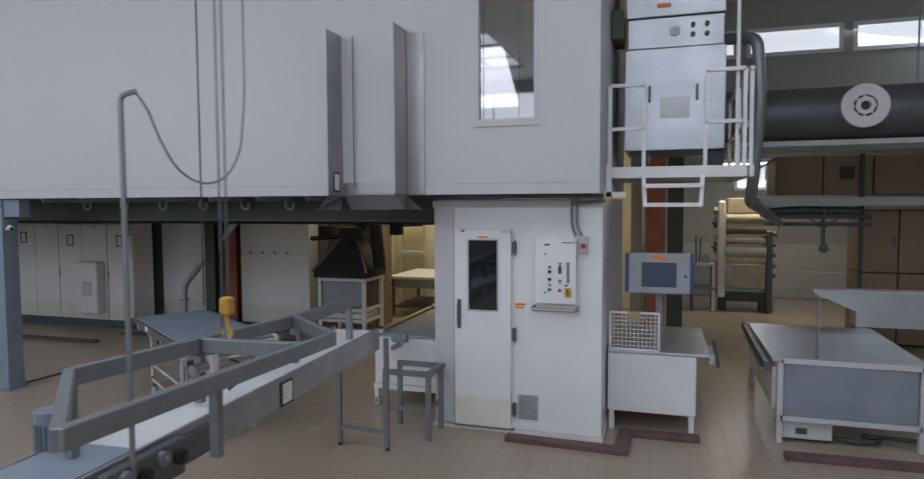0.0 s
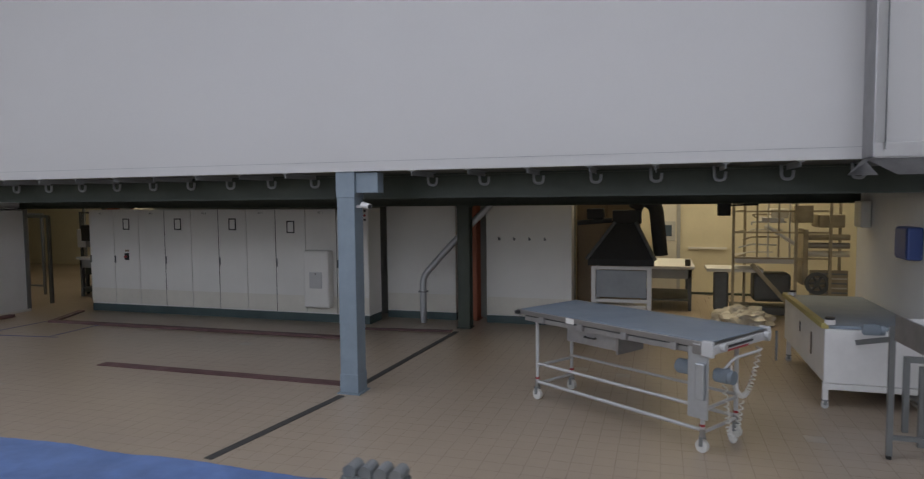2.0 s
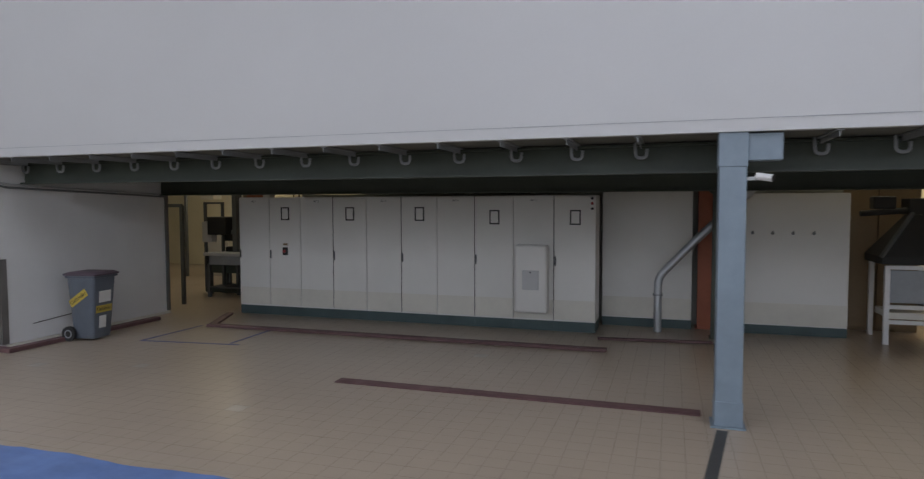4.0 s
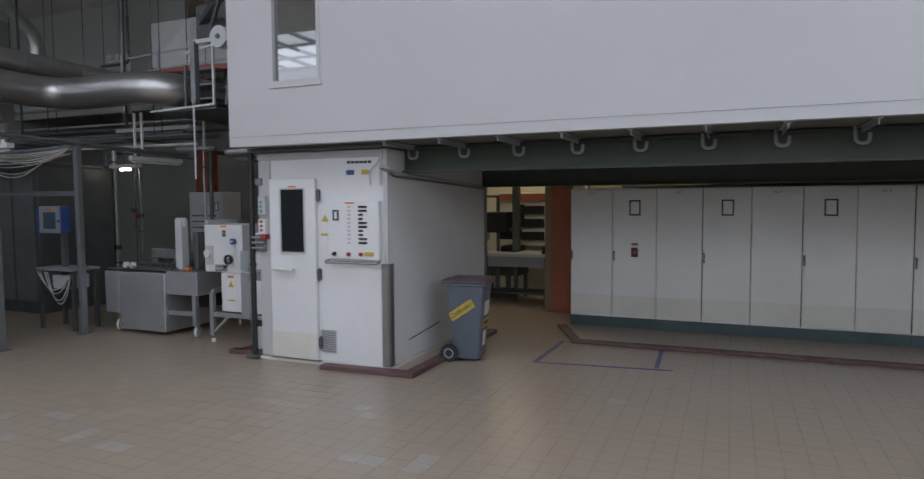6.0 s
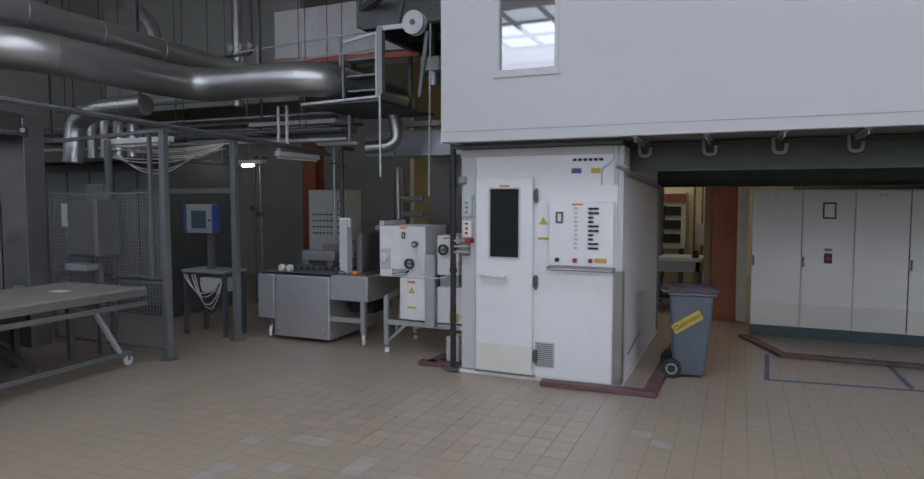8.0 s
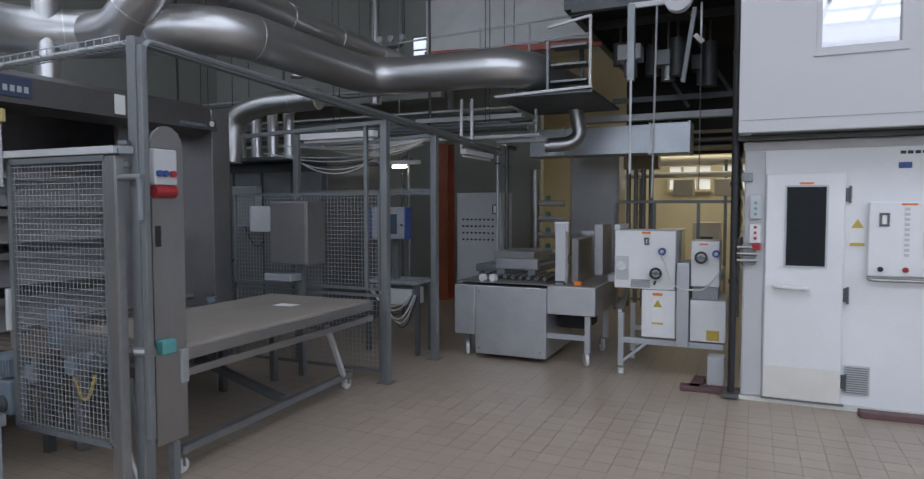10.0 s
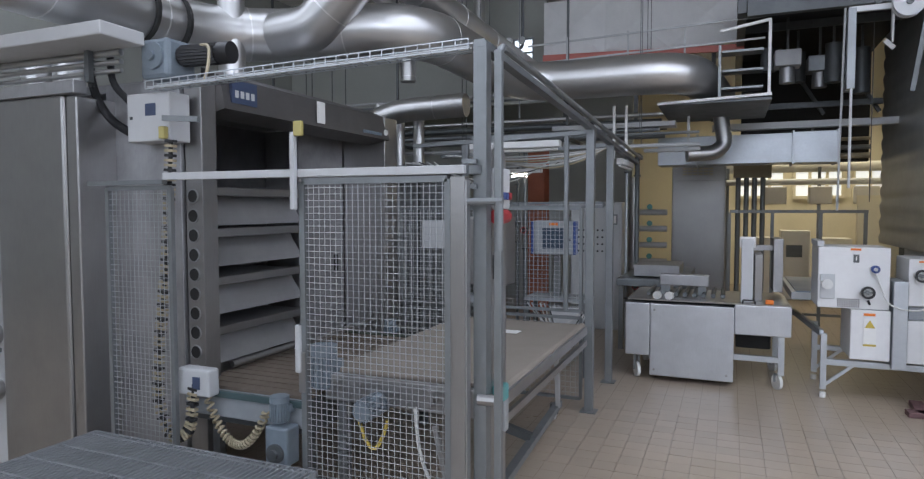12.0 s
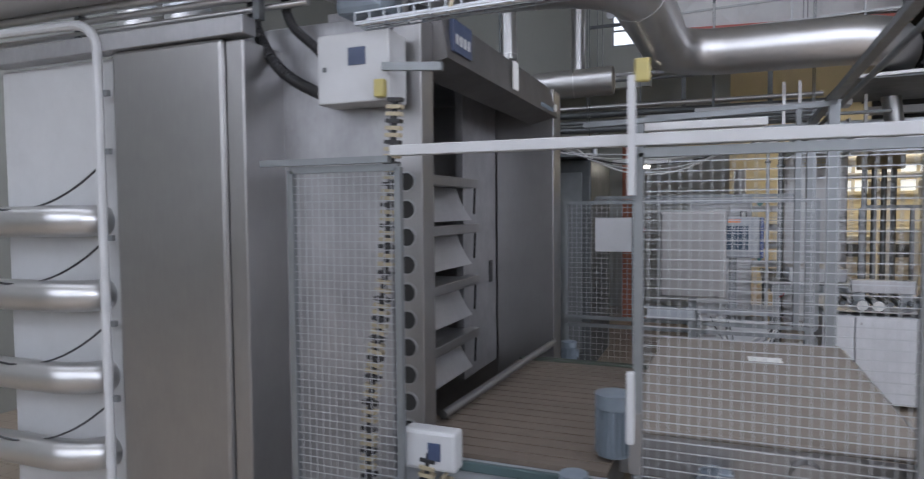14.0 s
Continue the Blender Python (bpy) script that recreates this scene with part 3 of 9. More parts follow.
for k in range(2):
    part("flank_conduit", tube(bend([(-15.82, 6.485, 2.20 - 0.03 * k), (-15.72, 6.485, 2.17 - 0.04 * k), (-15.725, 6.60, 2.13 - 0.04 * k), (-15.735, 9.40, 2.03 - 0.03 * k)], 0.06), 0.014, 8), (GREYBOX, FRAME)[k], b2, "grey conduit along the booth's flank", True)
part("corner_cable", tube(bend([(-15.96, 6.50, 2.00), (-15.96, 6.48, 2.16), (-15.86, 6.48, 2.22), (-15.80, 6.49, 2.37)], 0.08), 0.008, 6), GREYBOX, b2)
part("corner_riser", box(-15.84, -15.805, 6.478, 6.489, 2.0, 2.375, 0.004), GREYBOX, b2)
part("flank_edge", box(-15.756, -15.738, 9.38, 9.46, 0.05, 2.30, 0.004), FRAME, b2)


def control_box(t, x0, x1, y, z0, z1, depth, rows, label):
    p = part("control_panel", box(x0, x1, y - depth, y - 0.004, z0, z1, 0.008), WHITE_BOOTH, t, label)
    f = y - depth
    for i in range(rows):
        z = z1 - 0.06 - i * (z1 - z0 - 0.20) / rows
        cx = x0 + (x1 - x0) * 0.62
        part("switch", box(cx, cx + 0.05, f - 0.012, f - 0.001, z - 0.010, z + 0.010), BLACK, p)
        if i % 4 in (0, 1):
            part("switch", box(cx + 0.055, cx + 0.10, f - 0.012, f - 0.001, z - 0.010, z + 0.010), BLACK, p)
    for i in range(rows):
        z = z1 - 0.06 - i * (z1 - z0 - 0.20) / rows
        cx = x0 + (x1 - x0) * 0.40
        part("label_plate", box(cx, cx + 0.035, f - 0.004, f - 0.001, z - 0.012, z + 0.012), GREYBOX, p)
    for k, (fx, mat) in enumerate(((0.14, BLACK), (0.42, RED), (0.66, RED))):
        cx, cz = x0 + (x1 - x0) * fx, z0 + 0.06
        bm = nb()
        disc(bm, (cx, f - 0.012, cz), (0, 1, 0), 0.022, 0.022, 16)
        disc(bm, (cx, f - 0.03, cz), (0, 1, 0), 0.014, 0.02, 12)
        part("knob", bm, mat, p)
    part("yellow_plate", box(x0 + (x1 - x0) * 0.72, x1 - 0.06, f - 0.003, f - 0.001, z0 + 0.04, z0 + 0.085), YELLOW, p)
    part("title_strip", box(x0 + (x1 - x0) * 0.36, x0 + (x1 - x0) * 0.54, f - 0.003, f - 0.001, z1 - 0.028, z1 - 0.012), ORANGE, p)
    return p


control_box(b2, -16.47, -15.83, 6.51, 1.20, 1.83, 0.07, 10, "white control panel with rows of black switches")
framed_sheet(b2, -16.36, 6.437, 1.68, 0.075, 0.115, FRAME_DARK)
part("grab_rail", tube(bend([(-16.46, 6.44, 1.185), (-16.46, 6.36, 1.175), (-15.82, 6.36, 1.175), (-15.82, 6.44, 1.185)], 0.03), 0.017, 10), STEEL, b2, "steel rail below the control panel")
# signs on the second booth
sg = part("hazard_sign", box(-16.60, -16.49, 6.504, 6.507, 1.44, 1.69), PAPER, b2, "white sign with a yellow hazard triangle")
bm = nb()
tri = [bm.verts.new((-16.545 + dx, 6.5025, 1.605 + dz)) for dx, dz in ((-0.048, 0), (0.048, 0), (0, 0.08))]
bm.faces.new(tri)
part("triangle", bm, YELLOW, sg)
part("yellow_band", box(-16.60, -16.49, 6.5015, 6.5035, 1.45, 1.475), YELLOW, sg)
bm = nb()
for i in range(6):
    add_box(bm, -16.25 + 0.052 * i, -16.21 + 0.052 * i, 6.503, 6.507, 2.235, 2.262)
part("sign_letters", bm, BLACK, b2)
bm = nb()
add_box(bm, -16.26, -16.165, 6.503, 6.507, 2.115, 2.165)
part("blue_plate", bm, BLUE_PL, b2)
part("pale_plate", box(-16.16, -16.07, 6.503, 6.507, 2.115, 2.165), PAPER, b2)
part("yellow_plate", box(-16.065, -15.975, 6.503, 6.507, 2.115, 2.165), YELLOW, b2)
# switches beside the second booth's door
for z0, z1, m1, nm in ((1.68, 1.90, GREYBOX, "switch_box"), (1.46, 1.63, WHITE_PAINT, "emergency_switch")):
    s = part(nm, box(-17.40, -17.305, 6.42, 6.505, z0, z1, 0.008), m1, b2)
    for k in range(3):
        bm = nb()
        disc(bm, (-17.352, 6.415, z0 + 0.045 + k * 0.05), (0, 1, 0), 0.014, 0.018, 12)
        part("button", bm, TEAL if nm == "switch_box" else RED, s)
lt2 = part("corner_bracket", box(-17.46, -17.34, 6.44, 6.508, 1.26, 1.45, 0.01), FRAME, b2, "grey steel bracket and latch at the corner")
for z in (1.30, 1.36, 1.42):
    part("bolt", tube([(-17.50, 6.43, z), (-17.33, 6.43, z)], 0.014, 8), STEEL, lt2)
part("top_bracket", box(-17.47, -17.38, 6.46, 6.506, 2.02, 2.10, 0.008), FRAME, b2)
part("red_collar", box(-17.375, -17.30, 6.41, 6.50, 1.40, 1.455, 0.01), RED, b2)

# first booth: panel, isolator and cable
cp = part("control_panel", box(-0.25, 0.155, 6.40, 6.506, 1.36, 1.99, 0.008), WHITE_BOOTH, b1, "white control panel with buttons and a green display strip")
part("title_bar", box(0.02, 0.14, 6.396, 6.399, 1.955, 1.963), BLACK, cp)
part("title_bar", box(-0.155, -0.10, 6.396, 6.399, 1.93, 1.945), BLACK, cp)
for z in (1.85, 1.47):
    bm = nb()
    disc(bm, (-0.145, 6.392, z), (0, 1, 0), 0.010, 0.016, 10)
    part("lock", bm, FRAME, cp)
for x, z, w, h in ((-0.10, 1.72, 0.024, 0.012), (0.0, 1.755, 0.034, 0.008), (0.0, 1.665, 0.034, 0.008), (0.0, 1.59, 0.034, 0.008), (-0.10, 1.545, 0.03, 0.008), (0.0, 1.565, 0.02, 0.008), (0.06, 1.545, 0.03, 0.008)):
    part("label_plate", box(x - w / 2, x + w / 2, 6.395, 6.399, z - h, z + h), FRAME_DARK, cp)
for x, z, m in ((-0.10, 1.675, BLACK), (0.0, 1.72, BLACK), (0.0, 1.69, BLACK), (-0.10, 1.60, BLACK), (-0.10, 1.50, FRAME_DARK), (0.0, 1.495, RED)):
    bm = nb()
    disc(bm, (x, 6.389, z), (0, 1, 0), 0.016, 0.02, 14)
    part("button", bm, m, cp)
part("display_strip", box(0.065, 0.092, 6.39, 6.399, 1.57, 1.77), FRAME, cp)
part("main_switch", box(0.045, 0.11, 6.385, 6.399, 1.43, 1.52), YELLOW, cp)
part("red_handle", box(0.068, 0.088, 6.365, 6.384, 1.45, 1.51, 0.004), RED, cp)
part("grab_rail", tube(bend([(-0.27, 6.50, 1.315), (-0.27, 6.37, 1.305), (0.16, 6.37, 1.305), (0.16, 6.50, 1.315)], 0.03), 0.017, 10), STEEL, b1, "steel rail below the control panel")
iso = part("isolator", box(0.185, 0.255, 6.43, 6.506, 1.86, 2.02, 0.008), GREYBOX, b1)
bm = nb()
disc(bm, (0.22, 6.42, 1.93), (0, 1, 0), 0.026, 0.03, 16)
part("red_knob", bm, RED, iso)
for k in range(2):
    part("conduit", tube(bend([(0.14 + 0.06 * k, 6.48, 2.02), (0.10 + 0.05 * k, 6.48, 2.12), (0.10 + 0.05 * k, 6.48, 2.40)], 0.06), 0.012, 8), FRAME, b1)
part("conduit_run", tube(bend([(0.12, 6.47, 2.33), (0.42, 6.47, 2.36)], 0.02), 0.016, 8), FRAME, b1)
for px, pz, w in ((-1.02, 2.10, 0.035), (-0.60, 2.092, 0.09)):
    part("door_tag", box(px, px + w, 6.447, 6.453, pz - 0.045, pz - 0.025), RED if w < 0.05 else GREYBOX, b1)
part("orange_label", box(-0.47, -0.36, 6.504, 6.508, 1.315, 1.335), ORANGE, b1)
part("orange_label", box(-0.47, -0.38, 6.504, 6.508, 1.285, 1.305), ORANGE, b1)


# ---- red kerbs, lines and tape on the floor ----
def kerb(pts, w, h, label="dark red painted floor kerb along the edge"):
    bm = nb()
    for k, (a, b) in enumerate(zip(pts, pts[1:])):
        d = (Vector(b) - Vector(a)).normalized() * (w / 2)
        hk = h + 0.004 * (k % 2)
        bar(bm, (a[0] - d.x, a[1] - d.y, hk / 2 + 0.001), (b[0] + d.x, b[1] + d.y, hk / 2 + 0.001), w, hk, 0.006)
    t = struct("kerb", bm, KERB_RED, label, "kerb")
    return t


kerb([(-0.45, 6.30), (0.60, 6.26), (0.61, 6.76), (1.25, 6.79)], 0.13, 0.05)
kerb([(2.10, 6.58), (3.3, 6.62)], 0.13, 0.05)
kerb([(-16.45, 6.36), (-15.46, 6.40), (-15.42, 8.75)], 0.13, 0.05)
kerb([(-17.93, 6.60), (-17.34, 6.63)], 0.13, 0.05)
kerb([(-17.86, 6.62), (-17.84, 6.95)], 0.11, 0.05)
kerb([(-14.62, 9.56), (-14.20, 8.62), (-8.33, 8.68)], 0.12, 0.035)
kerb([(-8.42, 9.40), (-7.02, 9.56)], 0.08, 0.03)
struct("kerb", box(-10.84, -7.25, 6.38, 6.54, 0.001, 0.012), KERB_RED, "worn dark red strip painted on the floor", "floor strip")


def tape(pts, label):
    bm = nb()
    for a, b in zip(pts, pts[1:]):
        bar(bm, (*a, 0.0025), (*b, 0.0025), 0.05, 0.002)
    return struct("trim", bm, TAPE_BLUE, label, "floor tape")


tape([(-14.38, 8.62), (-14.42, 7.45), (-12.95, 7.62)], "blue adhesive floor tape marking a bay")
tape([(-13.15, 8.62), (-13.12, 7.66)], "blue adhesive floor tape marking a bay")
struct("trim", bar(nb(), (-7.36, 4.2, 0.003), (-7.10, 6.05, 0.003), 0.085, 0.005), LINE_DARK, "dark expansion joint across the tiled floor", "floor joint")
struct("trim", bar(nb(), (-7.08, 6.40, 0.003), (-6.92, 9.6, 0.003), 0.085, 0.005), LINE_DARK, "dark expansion joint across the tiled floor", "floor joint")


# ---- columns ----
def h_column(name, x, y, z1, w, mat, label, rz=0.0):
    t = thing(name, (x, y, 0), label, "column", "", "structure")
    bm = nb()
    add_box(bm, x - w / 2, x + w / 2, y - w / 2, y - w / 2 + 0.016, 0.012, z1)
    add_box(bm, x - w / 2, x + w / 2, y + w / 2 - 0.016, y + w / 2, 0.012, z1)
    add_box(bm, x - 0.006, x + 0.006, y - w / 2 + 0.016, y + w / 2 - 0.016, 0.012, z1)
    part("shaft", bm, mat, t)
    part("base_plate", box(x - w * 0.62, x + w * 0.62, y - w * 0.62, y + w * 0.62, 0.001, 0.012), mat, t)
    return t


def box_column(name, x, y, z1, w, d, mat, label):
    t = thing(name, (x, y, 0), label, "column", "", "structure")
    part("shaft", box(x - w / 2, x + w / 2, y - d / 2, y + d / 2, 0.012, z1, 0.008), mat, t)
    part("base_plate", box(x - w * 0.65, x + w * 0.65, y - d * 0.65, y + d * 0.65, 0.001, 0.012), mat, t)
    part("sleeve", box(x - w * 0.53, x + w * 0.53, y - d * 0.53, y + d * 0.53, 0.013, 0.22, 0.006), mat, t)
    part("head_plate", box(x - w * 0.53, x + w * 0.53, y - d * 0.53, y + d * 0.53, z1 - 0.28, z1, 0.006), mat, t)
    return t


c1 = box_column("steel_column", -7.05, 6.24, 2.43, 0.21, 0.21, BLUE_STEEL, "blue-grey painted steel column carrying the chamber")
part("bracket", box(-6.94, -6.68, 6.16, 6.32, 2.20, 2.42, 0.01), BLUE_STEEL, c1)
c2 = h_column("steel_column", -6.88, 9.98, 2.40, 0.20, GREEN_DARK, "dark green steel column at the back")
bm = nb()
bar(bm, (-6.95, 9.95, 2.02), (-7.35, 9.95, 2.38), 0.10, 0.10)
bar(bm, (-6.80, 9.95, 2.02), (-6.40, 9.95, 2.38), 0.10, 0.10)
part("knee_brace", bm, GREEN_DARK, c2)
h_column("steel_column", -7.0, 10.75, 2.9, 0.27, ORANGE_STEEL, "rust orange steel column behind")
h_column("steel_column", -14.93, 10.95, 4.0, 0.36, ORANGE_STEEL, "rust orange steel column beside the passage")
cm = thing("security_camera", (-6.82, 6.20, 2.05), "small white bullet camera on the column", "camera")
part("arm", box(-6.94, -6.85, 6.17, 6.19, 2.04, 2.07, 0.004), GREYBOX, cm)
bm = nb()
sweep(bm, [(-6.87, 6.18, 2.075), (-6.76, 6.12, 2.055)], 0.03, 12)
part("housing", bm, WHITE_PAINT, cm)
bm = nb()
sweep(bm, [(-6.761, 6.121, 2.055), (-6.755, 6.117, 2.054)], 0.024, 12)
part("lens", bm, BLACK, cm)

# galvanised drain pipe by the back column
dp = thing("drain_pipe", (-7.66, 9.55, 0), "galvanised drain pipe rising on the slant", "pipe")
part("pipe", tube(bend([(-7.69, 10.15, 0.01), (-7.69, 10.15, 0.80), (-7.25, 10.15, 1.28), (-6.83, 10.15, 1.70), (-6.45, 10.15, 2.06), (-6.3, 10.15, 2.4)], 0.12), 0.055, 14), GALV, dp)
bm = nb()
for p in ((-7.69, 10.15, 0.55),):
    bar(bm, (p[0] - 0.07, p[1], p[2]), (p[0] + 0.07, p[1], p[2]), 0.13, 0.02)
part("clamp", bm, FRAME, dp)


# ---- switch cabinets ----
def switch_cabinet(i):
    x0 = -14.56 + 0.602 * i
    x1 = x0 + 0.600
    y = 9.80
    t = thing("switch_cabinet", ((x0 + x1) / 2, y + 0.25, 0), "tall white steel switch cabinet on a green plinth" + (", framed document" if i % 2 else ""), "cabinet", "row of switch cabinets")
    part("plinth", box(x0, x1, y + 0.012, y + 0.5, 0.0, 0.145), GREEN_BASE, t)
    part("body", box(x0, x1, y + 0.022, y + 0.5, 0.146, 1.985), CAB_WHITE, t)
    d = part("door", box(x0 + 0.004, x1 - 0.004, y, y + 0.02, 0.165, 1.975, 0.005), CAB_WHITE, t)
    part("kick_plate", box(x0 + 0.006, x1 - 0.006, y - 0.003, y - 0.0005, 0.175, 0.46), CREAM, d)
    if i in (3, 5, 7, 9):
        part("door_gasket", box(x0 - 0.005, x0 + 0.0035, y - 0.0005, y + 0.018, 0.165, 1.975), RUBBER, t)
    if i % 2 or i == 0:
        part("door_handle", box(x0 + 0.012, x0 + 0.034, y - 0.022, y - 0.001, 0.96, 1.10, 0.005), FRAME_DARK, d)
    if i % 2:
        framed_sheet(d, x0 + 0.31, y - 0.001, 1.665 if i > 6 else 1.71, 0.155, 0.215)
    else:
        text_mesh("AC %d" % (i // 2 + 1), 0.045, Matrix.Translation((x0 + 0.30, y - 0.002, 1.915)) @ pose(0, 0, 0, 90), "door_number", FRAME_DARK, d)
    if i == 1:
        s = part("main_switch", box(x0 + 0.265, x0 + 0.355, y - 0.03, y - 0.001, 1.02, 1.15, 0.006), BLACK, d)
        bm = nb()
        disc(bm, (x0 + 0.31, y - 0.045, 1.085), (0, 1, 0), 0.026, 0.03, 14)
        part("red_knob", bm, RED, s)
        part("plate", box(x0 + 0.265, x0 + 0.355, y - 0.006, y - 0.001, 1.18, 1.215), BROWN_DOOR, s)
    if i == 8:
        b = part("air_conditioner", box(x0 + 0.06, x0 + 0.54, y - 0.20, y - 0.002, 0.28, 1.27, 0.03), CAB_WHITE, t, "pale cooling unit with a small panel")
        part("panel", box(x0 + 0.18, x0 + 0.42, y - 0.212, y - 0.2005, 0.62, 0.90, 0.004), GREYBOX, b)
        part("button", box(x0 + 0.29, x0 + 0.31, y - 0.22, y - 0.2125, 0.86, 0.88), BLACK, b)
    if i == 9:
        for k in range(3):
            bm = nb()
            disc(bm, (x1 - 0.05, y - 0.012, 1.94 - 0.075 * k), (0, 1, 0), 0.020, 0.022, 12)
            part("indicator", bm, (BLACK, RED, BLACK)[k], d)
    return t


for i in range(10):
    switch_cabinet(i)


def wall_panel(x0, x1, y, z1, label):
    t = thing("wall_cabinet", ((x0 + x1) / 2, y + 0.3, 0), label, "cabinet")
    part("plinth", box(x0, x1, y + 0.008, y + 0.34, 0, 0.13), GREEN_BASE, t)
    part("body", box(x0, x1, y, y + 0.34, 0.131, z1, 0.006), CAB_WHITE, t)
    part("kick_plate", box(x0 + 0.01, x1 - 0.01, y - 0.004, y - 0.001, 0.15, 0.45), CREAM, t)
    return t


wall_panel(-8.52, -7.22, 10.53, 2.04, "pale cabinet set back from the row")
wp = wall_panel(-6.65, -5.20, 10.47, 2.0, "pale cabinet with a row of coat hooks")
for k in range(4):
    bm = tube(bend([(-6.42 + 0.26 * k, 10.465, 1.44), (-6.42 + 0.26 * k, 10.42, 1.44), (-6.42 + 0.26 * k, 10.42, 1.475)], 0.015), 0.010, 8)
    disc(bm, (-6.42 + 0.26 * k, 10.462, 1.44), (0, 1, 0), 0.022, 0.01, 12)
    part("coat_hook", bm, FRAME, wp)
wall_with_holes("wall_service", -14.0, -5.2, 10.9, 0.1, -0.01, ZC, [(-13.8, -12.7, 2.04, 2.30)], BACK_WALL, "plain wall with a slot behind the switch cabinets")


# ---- east side: conveyors, hoist, tables ----
def caster(t, x, y, r=0.05, z_top=0.14, mat=None, axis=(0, 1, 0)):
    bm = nb()
    disc(bm, (x, y, r + 0.001), axis, r, 0.035, 18)
    w = part("wheel", bm, mat or WHEEL_W, t, smooth=True)
    bm = nb()
    ax = Vector(axis)
    for s in (-1, 1):
        o = ax * 0.026 * s
        bar(bm, (x + o.x, y + o.y, r), (x + o.x * 0.9, y + o.y * 0.9, z_top - 0.01), 0.03, 0.006)
    add_box(bm, x - 0.03, x + 0.03, y - 0.03, y + 0.03, z_top - 0.012, z_top)
    part("fork", bm, FRAME, w)
    return w


def motor(t, c, axis, r, length, mat, name="motor"):
    """A finned electric motor with its end cap."""
    c, ax = Vector(c), Vector(axis).normalized()
    bm = nb()
    sweep(bm, [c - ax * length / 2, c + ax * length * 0.28], r * 0.86, 20)
    m = part(name, bm, mat, t, smooth=True)
    u = ax.orthogonal().normalized()
    w = ax.cross(u)
    for i in range(20):
        an = 2 * math.pi * i / 20
        d = u * math.cos(an) + w * math.sin(an)
        part("fin", bar(nb(), c - ax * length * 0.45 + d * r * 0.92, c + ax * length * 0.25 + d * r * 0.92, 0.006, r * 0.2), mat, m)
    bm = nb()
    sweep(bm, [c + ax * length * 0.28, c + ax * length * 0.45, c + ax * length * 0.5], r, 20)
    part("fan_cover", bm, mat, m, smooth=True)
    bm = nb()
    k = c + u * r * 0.95
    add_box(bm, k.x - r * 0.45, k.x + r * 0.45, k.y - r * 0.45, k.y + r * 0.45, k.z - r * 0.45, k.z + r * 0.45, 0.006)
    part("terminal_box", bm, mat, m)
    return m


cv = thing("belt_conveyor", (-1.7, 3.7, 0), "long flat conveyor with a white belt on steel legs", "conveyor")
CONV = Matrix.Translation((-1.70, 3.6, 0)) @ pose(0, 0, 0, 0, 0, 3.2)
def cbox(x0, x1, y0, y1, z0, z1, bev=0.0):
    return box(x0, x1, y0, y1, z0, z1, bev, CONV)


bm = cbox(-0.17, 0.19, -2.1, 1.98, 1.150, 1.168)
bmesh.ops.subdivide_edges(bm, edges=bm.edges[:], cuts=1)
part("belt", bm, BELT_W, cv, "smooth white belt")
part("slider_bed", cbox(-0.17, 0.19, -2.05, 1.95, 1.06, 1.149), FRAME_DARK, cv)
part("side_plate", cbox(0.215, 0.235, -2.2, 2.05, 0.98, 1.185, 0.004), STEEL_DARK, cv)
part("side_plate", cbox(-0.225, -0.205, -2.2, 2.05, 0.98, 1.185, 0.004), STEEL_DARK, cv)
for ry in (-2.12, 2.0):
    bm = sweep(nb(), [CONV @ Vector((-0.2, ry, 1.10)), CONV @ Vector((0.21, ry, 1.10))], 0.052, 16)
    part("roller", bm, STEEL, cv, smooth=True)
for k, cy in enumerate((-2.18, -0.9, 0.6)):
    part("cross_member", cbox(-0.20, 0.212, cy, cy + 0.05, 0.985, 1.045), FRAME, cv)
part("end_hood", cbox(-0.19, 0.205, -2.6, -1.02, 1.172, 1.186, 0.003), BELT_BLUE, cv, "blue-grey infeed plate")
f = part("document_frame", cbox(0.237, 0.243, 0.26, 0.42, 0.985, 1.15), BLACK, cv)
part("sheet", cbox(0.2435, 0.246, 0.28, 0.40, 1.0, 1.135), PAPER, f)
for lx, ly in ((-0.215, 2.12), (0.29, 2.08)):
    bm = nb()
    p = CONV @ Vector((lx, ly, 0))
    bar(bm, (p.x, p.y, 0.03), (p.x, p.y, 1.08), 0.04, 0.04)
    l = part("leg", bm, FRAME, cv)
    bm = nb()
    disc(bm, (p.x, p.y, 0.016), (0, 0, 1), 0.022, 0.03, 12)
    part("rubber_foot", bm, RUBBER, l)
p, q = CONV @ Vector((-0.215, 2.12, 0.18)), CONV @ Vector((0.29, 2.08, 0.18))
part("stretcher", bar(nb(), p, q, 0.035, 0.035), FRAME, cv)
for s in (-1, 1):
    for ly in (-1.75,):
        p = CONV @ Vector((0.19 * s, ly, 0))
        bm = bar(nb(), (p.x, p.y, 0.02), (p.x, p.y, 0.985), 0.05, 0.05)
        part("leg", bm, FRAME, cv)
dr_box = part("drive_housing", cbox(0.24, 0.30, -1.30, -0.78, 0.98, 1.17, 0.012), FRAME_DARK, cv, "dark drive housing with small wheels")
